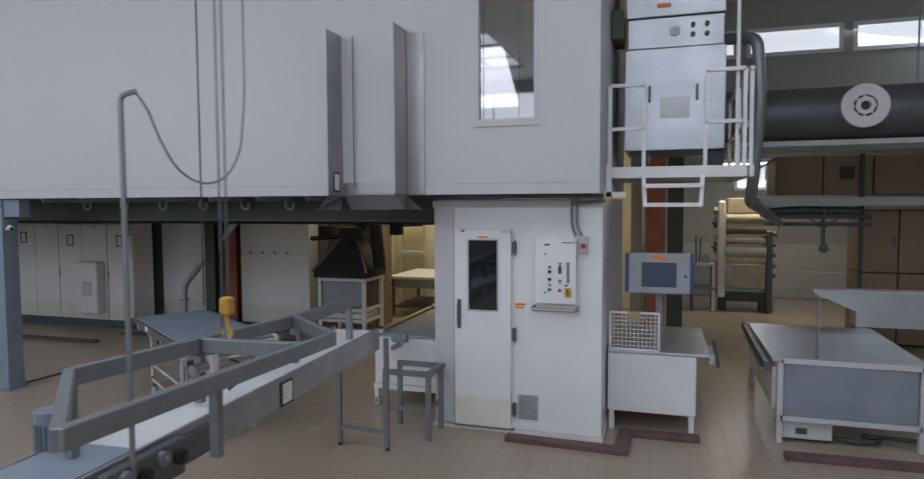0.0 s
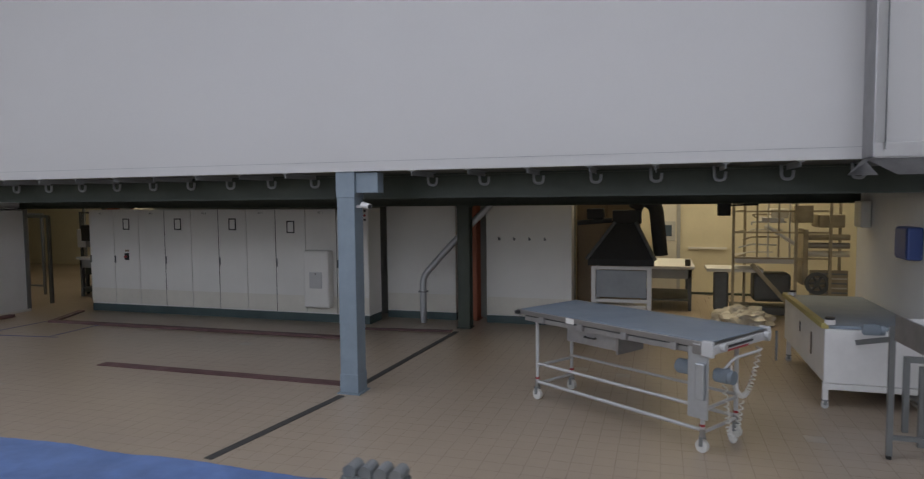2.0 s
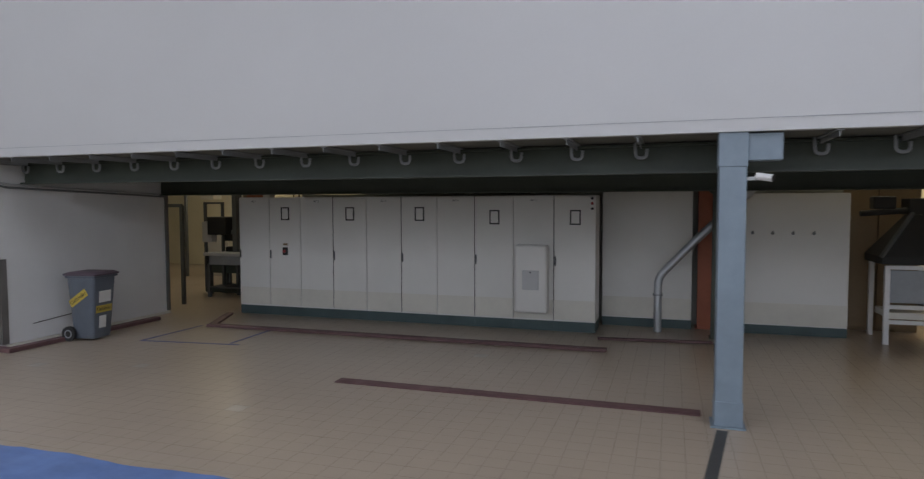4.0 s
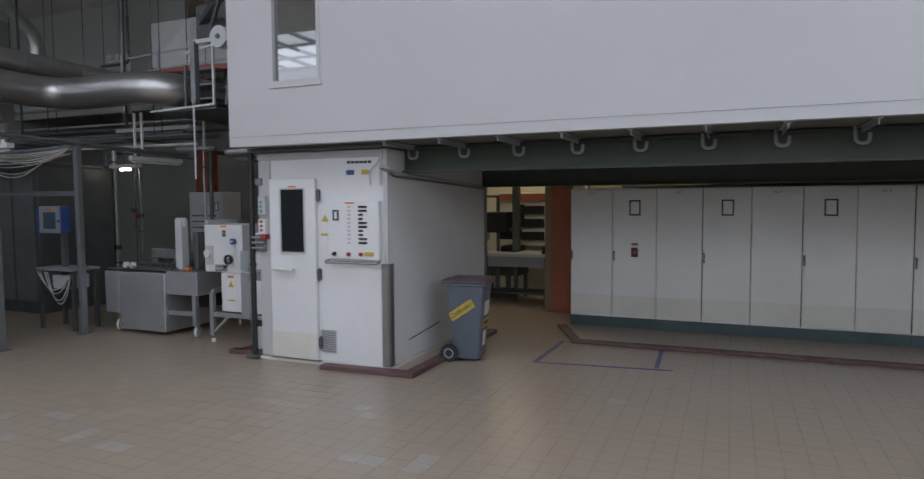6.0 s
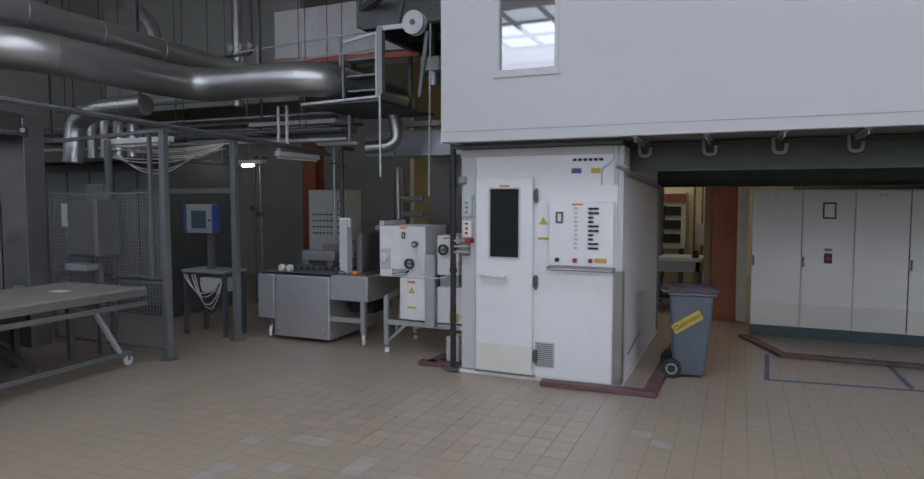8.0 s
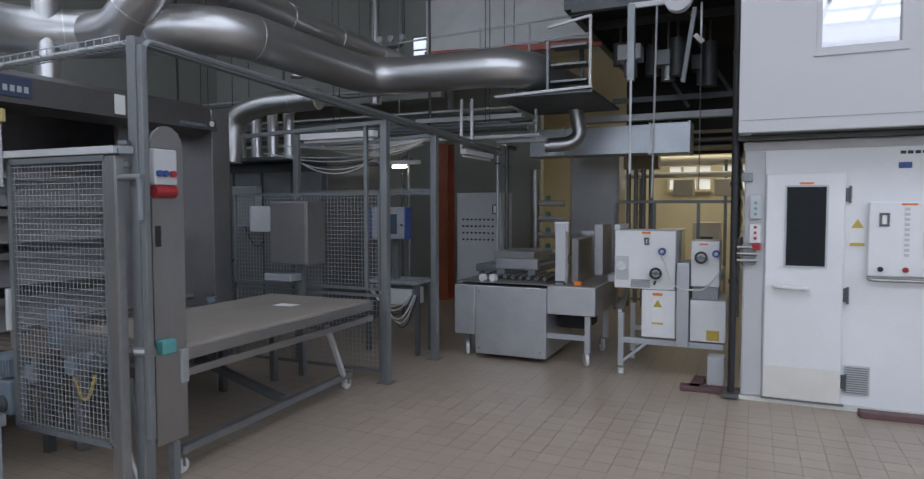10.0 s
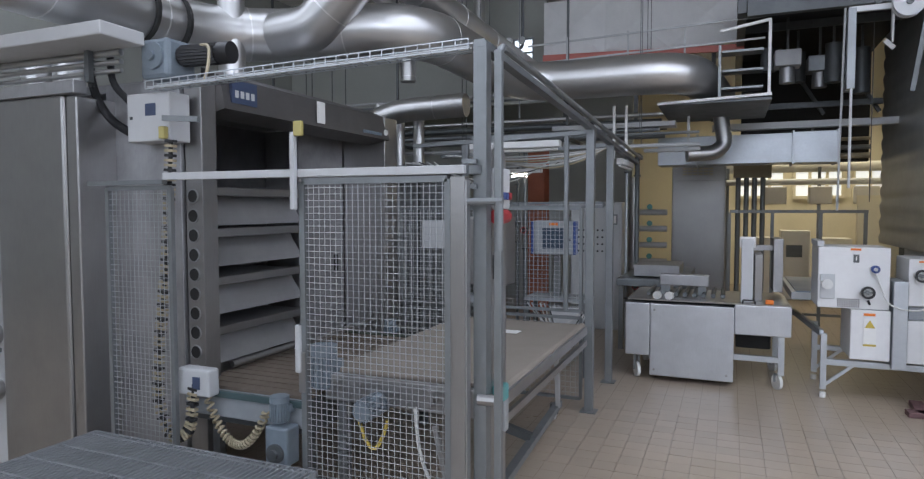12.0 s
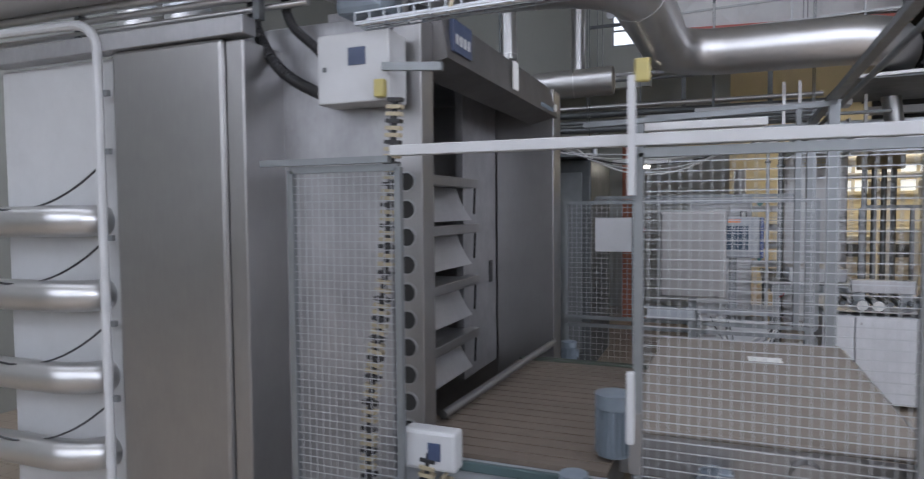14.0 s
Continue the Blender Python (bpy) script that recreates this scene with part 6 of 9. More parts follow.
part("air_hose", tube(bend([(-21.25, 2.95, 0.75), (-21.2, 2.9, 0.5), (-21.05, 2.88, 0.2), (-20.98, 2.88, 0.02)], 0.1), 0.012, 8), CABLE_W, bt2)
part("strut", bar(nb(), (-21.12, 2.95, 0.66), (-20.95, 2.90, 0.05), 0.03, 0.03), STEEL, bt2)


# ---- cage ----
def mesh_panel(name, a, b, z0, z1, label, pitch=0.036, fr=0.035, group=""):
    a, b = Vector((*a, 0)), Vector((*b, 0))
    t = thing(name, (a.x, a.y, z0), label, "mesh panel", group)
    d = b - a
    bm = nb()
    bar(bm, (a.x, a.y, z0), (a.x, a.y, z1), fr, fr)
    bar(bm, (b.x, b.y, z0), (b.x, b.y, z1), fr, fr)
    bar(bm, (a.x, a.y, z0), (b.x, b.y, z0), fr, fr)
    bar(bm, (a.x, a.y, z1), (b.x, b.y, z1), fr, fr)
    part("panel_frame", bm, FRAME, t)
    n1, n2 = max(2, int(d.length / pitch)), max(2, int((z1 - z0) / pitch))
    w = part("wire_mesh", wires(nb(), (a.x, a.y, z0), d, (0, 0, z1 - z0), n1, n2, 0.0035), WIRE, t)
    tagged(w, "welded steel wire mesh", "", "", "stuff")
    return t


gt = mesh_panel("mesh_gate", (-21.82, 2.66), (-20.90, 2.66), 0.34, 2.09, "closed wire mesh gate in a steel frame")
part("lock_stile", box(-20.882, -20.80, 2.635, 2.70, 0.10, 2.10, 0.004), STEEL, gt, "broad steel lock stile")
part("stile_edge", box(-20.798, -20.79, 2.64, 2.69, 0.10, 2.08), STEEL_DARK, gt)
part("latch", box(-21.86, -21.83, 2.615, 2.645, 0.98, 1.26, 0.006), GREYBOX, gt, "worn white latch")
part("latch_plate", box(-21.85, -21.805, 2.635, 2.642, 0.86, 1.10, 0.003), STEEL, gt)
mesh_panel("mesh_fence_panel", (-23.40, 2.66), (-22.84, 2.66), 0.36, 2.07, "narrow wire mesh panel beside the oven", 0.036, 0.03)
mesh_panel("mesh_fence_panel", (-22.75, 5.64), (-20.84, 5.64), 0.95, 1.93, "wide wire mesh panel behind the belt table", 0.042, 0.03)
mesh_panel("mesh_fence_panel", (-22.75, 5.66), (-20.84, 5.66), 0.10, 0.88, "low wire mesh panel behind the belt table", 0.05, 0.03)
mesh_panel("mesh_fence_panel", (-22.7, 6.80), (-20.84, 6.80), 1.95, 1.99, "steel rail frame above the terminal", 0.05, 0.03)
pb = thing("cage_posts", (-20.75, 2.76, 0), "grey square steel cage posts with top rails", "frame")


def post(x, y, z1, w=0.075):
    bm = box(x - w / 2, x + w / 2, y - w / 2, y + w / 2, 0.012, z1, 0.004)
    p = part("post", bm, FRAME, pb)
    part("foot_plate", box(x - w, x + w, y - w, y + w, 0.001, 0.011), FRAME, p)
    return p


post(-20.75, 2.76, 2.80)
post(-20.75, 5.61, 2.67)
post(-20.76, 6.73, 2.66)
part("post", box(-20.66, -20.62, 2.69, 2.73, 0.4, 2.74, 0.004), FRAME, pb)
part("top_rail", bar(nb(), (-20.75, 2.72, 2.79), (-20.76, 8.85, 2.56), 0.06, 0.04), FRAME, pb)
part("top_conduit", tube(bend([(-20.64, 2.71, 2.70), (-20.64, 2.75, 2.77), (-20.66, 8.6, 2.60)], 0.05), 0.02, 8), FRAME, pb)
part("cross_rail", bar(nb(), (-20.78, 5.61, 2.64), (-22.6, 5.62, 2.58), 0.05, 0.04), FRAME, pb)
part("cross_rail", bar(nb(), (-20.78, 6.73, 2.62), (-22.8, 6.75, 2.56), 0.05, 0.04), FRAME, pb)
part("post", box(-22.22, -22.15, 6.0, 6.06, 0.012, 2.62, 0.004), FRAME, pb)
part("post", box(-21.0, -20.96, 5.60, 5.64, 0.95, 2.62, 0.003), FRAME, pb)
bar_t = thing("guard_bar", (-21.8, 2.665, 2.10), "pale square guard bar along the cage front", "rail")
part("bar", bar(nb(), (-22.86, 2.64, 2.14), (-20.80, 2.65, 2.135), 0.05, 0.045, 0.004), GREYBOX, bar_t)
part("bar_extension", bar(nb(), (-23.55, 2.64, 2.105), (-22.87, 2.64, 2.105), 0.04, 0.03), FRAME, bar_t)
part("bracket", bar(nb(), (-20.80, 2.66, 2.135), (-20.76, 2.73, 2.135), 0.05, 0.045), FRAME, bar_t)
part("rod", bar(nb(), (-21.84, 2.60, 1.93), (-21.84, 2.60, 2.37), 0.028, 0.028), GREYBOX, bar_t)
part("yellow_tip", box(-21.83, -21.775, 2.585, 2.615, 2.345, 2.43, 0.006), PALE_YELLOW, bar_t)
ep = thing("gate_end_plate", (-20.63, 2.85, 0), "upright stainless plate with a rounded top beside the gate", "panel")
bm = nb()
prof = [(2.75, 0.30), (2.99, 0.30), (2.99, 2.18)] + [(2.87 + 0.12 * math.cos(a), 2.18 + 0.12 * math.sin(a)) for a in (0.4, 0.8, 1.2, 1.57, 2.0, 2.5)] + [(2.75, 2.2)]
q1 = [bm.verts.new((-20.735, y + 0.07, z)) for y, z in prof]
q2 = [bm.verts.new((-20.72, y + 0.07, z)) for y, z in prof]
bm.faces.new(q1[::-1])
bm.faces.new(q2)
for i in range(len(prof)):
    j = (i + 1) % len(prof)
    bm.faces.new((q1[i], q1[j], q2[j], q2[i]))
part("plate", bm, STEEL, ep)
part("stay", bar(nb(), (-20.727, 2.95, 0.30), (-20.727, 2.95, 0.001), 0.05, 0.05), FRAME, ep)
sk = part("socket_box", box(-20.718, -20.665, 2.80, 2.97, 1.93, 2.15, 0.01), GREYBOX, ep, "white socket box with blue and red outlets")
for k, (y, m) in enumerate(((2.83, BLUE_PL), (2.875, BLUE_PL), (2.93, RED))):
    bm = nb()
    disc(bm, (-20.66, y, 2.0), (1, 0, 0), 0.02, 0.03, 12)
    part("outlet", bm, m, sk)
bm = nb()
disc(bm, (-20.69, 2.885, 1.89), (0, 1, 0), 0.04, 0.15, 16)
part("red_outlet", bm, RED, sk)
sw = part("safety_switch", box(-20.718, -20.655, 2.82, 2.93, 0.88, 0.97, 0.01), TEAL, ep, "teal safety switch")
part("bolt", tube([(-20.76, 2.72, 0.92), (-20.64, 2.74, 0.92)], 0.03, 10), STEEL, sw)
part("sticker", box(-20.7195, -20.716, 2.84, 2.88, 1.55, 1.68), BLACK, ep)
# clamps on the front posts
cpz = thing("pipe_clamp", (-20.7, 2.68, 1.98), "steel rod with clamps on the cage post", "clamp")
part("rod", tube([(-20.85, 2.66, 1.97), (-20.60, 2.66, 1.97)], 0.02, 10), FRAME, cpz)
part("drop", tube([(-20.82, 2.66, 1.97), (-20.82, 2.66, 1.78)], 0.022, 10), FRAME, cpz)
part("drop", tube([(-20.62, 2.66, 1.97), (-20.62, 2.66, 1.72)], 0.022, 10), FRAME, cpz)
for z in (2.05, 2.18):
    part("collar", box(-20.84, -20.76, 2.69, 2.715, z - 0.012, z + 0.012), FRAME, cpz)

# junction box, drive, cables on the oven side
jb = thing("junction_box", (-23.1, 2.85, 2.38), "pale grey electrical box on the oven's side", "box")
part("body", box(-23.30, -22.92, 2.74, 2.915, 2.38, 2.70, 0.008), GREYBOX, jb)
part("badge", box(-23.13, -23.04, 2.735, 2.7395, 2.55, 2.63), NAVY, jb)
part("lock", box(-23.265, -23.25, 2.73, 2.7395, 2.53, 2.55), FRAME_DARK, jb)
part("arm", bar(nb(), (-22.93, 2.70, 2.52), (-22.65, 2.72, 2.50), 0.03, 0.035), FRAME, jb)
part("yellow_switch", box(-22.98, -22.93, 2.70, 2.738, 2.39, 2.47, 0.006), PALE_YELLOW, jb)
dc = thing("drag_chain", (-22.93, 2.72, 0.5), "tan and black cable drag chain hanging down the oven", "cable chain")
bm = nb()
pts = bend([(-22.87, 2.70, 2.37), (-22.93, 2.70, 1.6), (-23.02, 2.70, 1.0), (-23.04, 2.70, 0.62), (-22.92, 2.70, 0.40), (-22.76, 2.70, 0.48), (-22.73, 2.71, 0.80)], 0.12, 6)
samples = []
for a, b in zip(pts, pts[1:]):
    n = max(1, int((b - a).length / 0.03))
    for i in range(n):
        samples.append((a.lerp(b, i / n), (b - a).normalized()))
for i, (p, d) in enumerate(samples):
    s = d.cross(Vector((0, 1, 0)))
    lk = bar(nb(), p - s * 0.036, p + s * 0.036, 0.035, 0.017)
    part("link", lk, CABLE_T if i % 3 else CABLE_K, dc)
part("cable", sweep(nb(), pts, 0.014, 8), CABLE_K, dc)
sb = thing("control_box", (-22.78, 2.8, 0.72), "light grey plastic control box with spiral cable", "box")
part("body", box(-22.86, -22.60, 2.70, 2.80, 0.72, 0.90, 0.015), GREYBOX, sb)
part("badge", box(-22.73, -22.67, 2.695, 2.6995, 0.77, 0.85), NAVY, sb)
part("stay", bar(nb(), (-22.83, 2.81, 0.80), (-22.83, 2.94, 0.80), 0.04, 0.04), FRAME, sb)
part("spiral_cable", helix((-22.70, 2.78, 0.72), (-22.22, 2.80, 0.66), 0.28, 0.022, 0.009, 24, 6, 8), CABLE_T, sb, "tan spiral cable")
gm = thing("gear_motor", (-23.0, 2.95, 2.9), "grey gear motor with a black finned motor", "motor")
part("gear_case", box(-23.38, -23.13, 2.84, 3.09, 2.80, 3.07, 0.03), MOTOR, gm)
bm = nb()
disc(bm, (-23.25, 2.835, 2.95), (0, 1, 0), 0.09, 0.03, 24)
disc(bm, (-23.25, 2.815, 2.95), (0, 1, 0), 0.03, 0.03, 16)
part("cover", bm, MOTOR, gm)
motor(gm, (-22.93, 2.98, 2.96), (1, 0.1, 0), 0.072, 0.40, BLACK)
gm.location = (-22.86, 2.91, 2.905)
part("stand", box(-23.36, -23.02, 2.93, 3.05, 2.822, 2.86), STEEL_DARK, gm)
for k, (x, r) in enumerate(((-23.72, 0.030), (-23.52, 0.024))):
    hp = bend([(x, 2.80, 3.02), (x + 0.01, 2.80, 2.80), (x + 0.16, 2.80, 2.56 + 0.12 * k), (-23.30, 2.81, 2.43 + 0.18 * k)], 0.14)
    t = thing("corrugated_hose", (x, 2.8, 2.5), "black corrugated conduit curving into the box", "hose")
    part("core", sweep(nb(), hp, r * 0.85, 10), CABLE_K, t, smooth=True)
    bm = nb()
    ss = []
    for a, b in zip(hp, hp[1:]):
        n = max(1, int((b - a).length / 0.014))
        ss += [(a.lerp(b, i / n), (b - a).normalized()) for i in range(n)]
    for p, d in ss:
        sweep(bm, [p - d * 0.003, p + d * 0.003], r, 10)
    part("ribs", bm, CABLE_K, t)
for k, x in enumerate((-25.12, -24.72)):
    t = thing("lagged_drum", (x, 3.5, 2.71), "bright foil-lagged drum on the oven roof", "drum", "drums on the oven roof")
    part("shell", sweep(nb(), [(x, 3.4, 2.712), (x, 3.4, 3.26 - 0.04 * k)], 0.14, 20), DUCT, t, smooth=True)
    part("rim", sweep(nb(), [(x, 3.4, 3.2 - 0.04 * k), (x, 3.4, 3.23 - 0.04 * k)], 0.147, 20), GALV, t)
    part("strap", sweep(nb(), [(x, 3.4, 2.9), (x, 3.4, 2.92)], 0.146, 20), STEEL_DARK, t)
lt = thing("white_cable_trough", (-24.0, 2.7, 3.05), "pale boxed cable trough above the oven", "trough")
part("trough", bar(nb(), (-26.5, 2.52, 3.03), (-23.15, 2.60, 3.06), 0.34, 0.09, 0.01), GREYBOX, lt)
for k in range(3):
    part("pipe", tube([(-26.5, 2.62, 2.96 - 0.06 * k), (-23.35, 2.75, 2.99 - 0.06 * k)], 0.024 - 0.004 * k, 10), DUCT, lt, smooth=True)
part("support", bar(nb(), (-23.6, 2.70, 2.80), (-23.6, 2.70, 3.06), 0.04, 0.04), FRAME_DARK, lt)
part("support", bar(nb(), (-24.8, 2.70, 2.80), (-24.8, 2.70, 3.06), 0.04, 0.04), FRAME_DARK, lt)
# wire cable tray across the cage top
ct = thing("wire_cable_tray", (-21.8, 2.75, 2.68), "wire cable tray with cables across the cage top", "cable tray")
bm = nb()
A, Bp = Vector((-23.05, 2.72, 2.71)), Vector((-20.80, 2.74, 2.76))
for dy in (-0.05, 0.0, 0.05):
    bar(bm, A + Vector((0, dy, 0)), Bp + Vector((0, dy, 0)), 0.006, 0.006)
for dz in (0.05,):
    for dy in (-0.05, 0.05):
        bar(bm, A + Vector((0, dy, dz)), Bp + Vector((0, dy, dz)), 0.006, 0.006)
for i in range(32):
    p = A.lerp(Bp, i / 31)
    bar(bm, p + Vector((0, -0.05, 0.05)), p + Vector((0, -0.05, 0)), 0.005, 0.005)
    bar(bm, p + Vector((0, 0.05, 0.05)), p + Vector((0, 0.05, 0)), 0.005, 0.005)
    bar(bm, p + Vector((0, -0.05, 0)), p + Vector((0, 0.05, 0)), 0.005, 0.005)
part("tray", bm, GALV, ct)
for k in range(3):
    part("cable", tube([A + Vector((0, -0.03 + 0.03 * k, 0.012)), Bp + Vector((0, -0.03 + 0.03 * k, 0.012))], 0.008, 6), (GREYBOX, CABLE_W, CABLE_K)[k], ct)
part("loop", tube(bend([(-22.8, 2.9, 3.02), (-22.68, 2.85, 3.0), (-22.62, 2.78, 2.85), (-22.62, 2.74, 2.74)], 0.08), 0.010, 8), CABLE_T, ct)

# grating step in front of the oven
gr = thing("grating_step", (-22.4, 1.9, 0), "raised steel bar grating step", "platform")
bm = nb()
for i in range(48):
    x = -23.28 + 0.035 * i
    add_box(bm, x, x + 0.009, 1.32, 2.43, 0.490, 0.506)
for j in range(6):
    y = 1.36 + 0.205 * j
    add_box(bm, -23.28, -21.62, y, y + 0.010, 0.494, 0.508)
tagged(part("grating", bm, GRATE, gr), "galvanised steel bar grating", "", "", "stuff")
for a, b in (((-23.3, 1.30), (-21.6, 1.30)), ((-23.3, 2.44), (-21.6, 2.44))):
    part("edge", bar(nb(), (*a, 0.47), (*b, 0.47), 0.012, 0.07), GRATE, gr)
for x in (-23.3, -21.6):
    part("edge", bar(nb(), (x, 1.30, 0.47), (x, 2.44, 0.47), 0.012, 0.07), GRATE, gr)
part("pan", box(-23.28, -21.64, 1.33, 2.39, 0.30, 0.31), FRAME_DARK, gr)
part("skirt", box(-23.28, -21.62, 2.40, 2.425, 0.06, 0.46), GREY_PAINT, gr)
part("skirt", box(-21.635, -21.61, 1.32, 2.42, 0.06, 0.46), GREY_PAINT, gr)
for x in (-23.26, -21.65):
    for y in (1.35, 2.38):
        part("leg", bar(nb(), (x, y, 0.001), (x, y, 0.43), 0.05, 0.05), GREYBOX, gr)

# rear casing with its heating tubes
for k, z in enumerate((1.84, 1.44, 1.0, 0.58)):
    t = thing("heating_tube", (-25.0, 2.55, z), "bright lagged pipe along the rear casing", "pipe", "pipes on the casing")
    part("pipe", tube(bend([(-26.6, 2.52, z - 0.02), (-24.76, 2.52, z), (-24.64, 2.60, z), (-24.62, 2.68, z)], 0.09), 0.085, 18), DUCT, t, smooth=True)
    part("wire", tube(hang((-25.3, 2.43, z + 0.1), (-24.52, 2.58, z + 0.30), 0.12), 0.006, 6), CABLE_K, t)
er = thing("conduit_riser", (-24.5, 2.55, 0), "grey conduit riser beside the stainless cover", "conduit")
part("riser", tube(bend([(-24.52, 2.57, 0.3), (-24.52, 2.57, 2.78), (-24.62, 2.57, 2.86), (-26.4, 2.55, 2.90)], 0.08), 0.025, 10), GREYBOX, er)
for z in (0.9, 1.3, 1.75, 2.2, 2.5):
    part("clip", box(-24.56, -24.47, 2.575, 2.60, z - 0.015, z + 0.015), FRAME, er)

# ---- ducts above ----
def lagged(name, pts, r, label, rad=0.35, seams=True, mat=None):
    t = thing(name, pts[0], label, "duct")
    path = bend(pts, rad, 6)
    part("pipe", sweep(nb(), path, r, 28), mat or DUCT, t, smooth=True)
    if seams:
        ss, acc, nxt = [], 0.0, 0.6
        for a, b in zip(path, path[1:]):
            L = (b - a).length
            while acc + L > nxt:
                ss.append((a.lerp(b, (nxt - acc) / L), (b - a).normalized()))
                nxt += 0.95
            acc += L
        for p, d in ss[:8]:
            part("seam", sweep(nb(), [p - d * 0.006, p + d * 0.006], r + 0.004, 28), SEAM, t, smooth=True)
    return t


mdk = lagged("main_duct", [(-23.70, 0.9, 5.99), (-23.70, 1.5, 3.40), (-23.86, 3.95, 3.47), (-23.45, 4.52, 3.53), (-22.15, 4.8, 3.55), (-22.02, 7.42, 3.50), (-19.95, 7.42, 3.49), (-19.72, 9.2, 3.40)], 0.235, "large bright lagged duct bending overhead", 0.55)
lagged("rising_duct", [(-23.35, 4.40, 3.50), (-22.97, 4.40, 3.52), (-22.30, 4.42, 4.12), (-21.9, 4.45, 5.99)], 0.205, "bright lagged branch duct rising to the roof", 0.12)
lagged("upper_duct", [(-22.35, 2.6, 4.05), (-22.30, 7.4, 3.95), (-22.25, 9.0, 3.92)], 0.16, "lagged duct running overhead")
for y in (3.27, 3.60):
    part("black_band", sweep(nb(), [(-23.77 - 0.05 * (y - 2.9), y - 0.015, 3.45), (-23.77 - 0.05 * (y - 2.9), y + 0.015, 3.45)], 0.243, 28), RUBBER, mdk, "black rubber band")
t = lagged("stack_pipe", [(-23.62, 4.10, 2.87), (-23.62, 4.10, 3.85), (-23.40, 4.2, 4.5), (-23.3, 4.2, 5.99)], 0.115, "bright upright stack pipe on the oven", 0.1, False)
t = lagged("stub_duct", [(-23.92, 6.8, 2.4), (-23.90, 6.85, 3.02), (-23.45, 6.88, 3.17), (-22.56, 6.95, 3.20)], 0.145, "short bright duct with an open end", 0.2)
part("dark_end", tube([(-22.57, 6.95, 3.20), (-22.552, 6.95, 3.20)], 0.138, 20), STEEL_DARK, t)
for k in range(4):
    lagged("upright_pipe", [(-24.35 + 0.30 * k, 7.45, 2.5), (-24.35 + 0.30 * k, 7.45, 3.25 + 0.12 * (k % 2))], 0.075, "short upright bright pipe behind the cage", 0.1, False)
lagged("vertical_stack", [(-23.5, 9.86, 3.6), (-23.5, 9.86, 5.99)], 0.10, "bright upright flue behind the ducts", 0.1, False)
lagged("elbow_drop", [(-19.72, 9.0, 3.40), (-19.62, 9.05, 2.80), (-19.75, 9.0, 2.68), (-20.1, 8.9, 2.66)], 0.10, "bent drop pipe with a dark hand wheel", 0.16, False)
lagged("roof_elbow", [(-25.4, 8.6, 5.99), (-24.86, 8.6, 5.40), (-24.22, 8.6, 4.87), (-24.2, 8.6, 3.9)], 0.12, "bright bent pipe from the roof", 0.25)

# rectangular duct
rd = thing("rectangular_duct", (-19.4, 9.7, 2.56), "galvanised rectangular duct hung under a beam", "duct")
part("body", box(-20.55, -18.75, 9.6, 10.1, 2.56, 2.97, 0.006), GALV, rd)
part("end_section", box(-18.74, -18.21, 9.59, 10.11, 2.55, 2.98, 0.006), GALV, rd)
for x in (-20.0, -18.75, -18.21):
    part("flange", box(x - 0.012, x + 0.012, 9.57, 10.13, 2.535, 2.995), GALV, rd)
part("hanger", bar(nb(), (-18.5, 9.8, 2.99), (-18.5, 9.8, 3.05), 0.03, 0.03), FRAME, rd)
struct("beam_north", box(-19.8, -17.53, 9.56, 9.72, 3.03, 3.12), GREYBOX, "pale steel beam over the passage", "beam")

# upper platform with the faceted hood
pl = thing("upper_platform", (-19.8, 8.4, 3.2), "pale-edged upper walkway platform with rails", "platform")
part("edge", bar(nb(), (-20.36, 7.63, 3.17), (-19.13, 7.63, 3.21), 0.03, 0.03), WHITE_PAINT, pl)
part("deck", box(-20.36, -19.13, 7.65, 9.3, 3.15, 3.18), FRAME_DARK, pl)
part("rail", bar(nb(), (-19.68, 7.66, 3.96), (-19.17, 7.66, 4.04), 0.03, 0.03), WHITE_PAINT, pl)
part("rail_post", bar(nb(), (-19.16, 7.65, 3.20), (-19.16, 7.65, 4.05), 0.03, 0.03), WHITE_PAINT, pl)
part("rail_post", bar(nb(), (-19.68, 7.65, 3.20), (-19.68, 7.65, 3.80), 0.03, 0.03), FRAME, pl)
for z in (3.30, 3.50, 3.72):
    part("step", box(-19.66, -19.22, 7.70, 7.92, z, z + 0.03, 0.004), FRAME, pl)
for z in (3.95, 4.2):
    part("rail", bar(nb(), (-22.2, 8.4, z), (-19.2, 7.9, z - 0.05), 0.022, 0.022), GREYBOX, pl)
for x in (-21.6, -20.8, -20.1):
    part("rail_post", bar(nb(), (x, 8.2, 3.6), (x, 8.2, 4.22), 0.022, 0.022), GREYBOX, pl)
part("hanger", bar(nb(), (-20.9, 7.8, 2.55), (-20.9, 7.8, 3.2), 0.03, 0.03), WHITE_PAINT, pl)
part("hanger", bar(nb(), (-20.75, 7.8, 2.60), (-20.75, 7.8, 3.2), 0.03, 0.03), WHITE_PAINT, pl)
part("tray", box(-21.8, -20.2, 8.2, 8.5, 2.98, 3.04), GREYBOX, pl)
part("tray", box(-20.6, -19.9, 8.3, 8.4, 2.66, 2.70), GREYBOX, pl)
part("drop_post", bar(nb(), (-20.05, 8.35, 2.70), (-20.05, 8.35, 3.1), 0.03, 0.03), GREYBOX, pl)
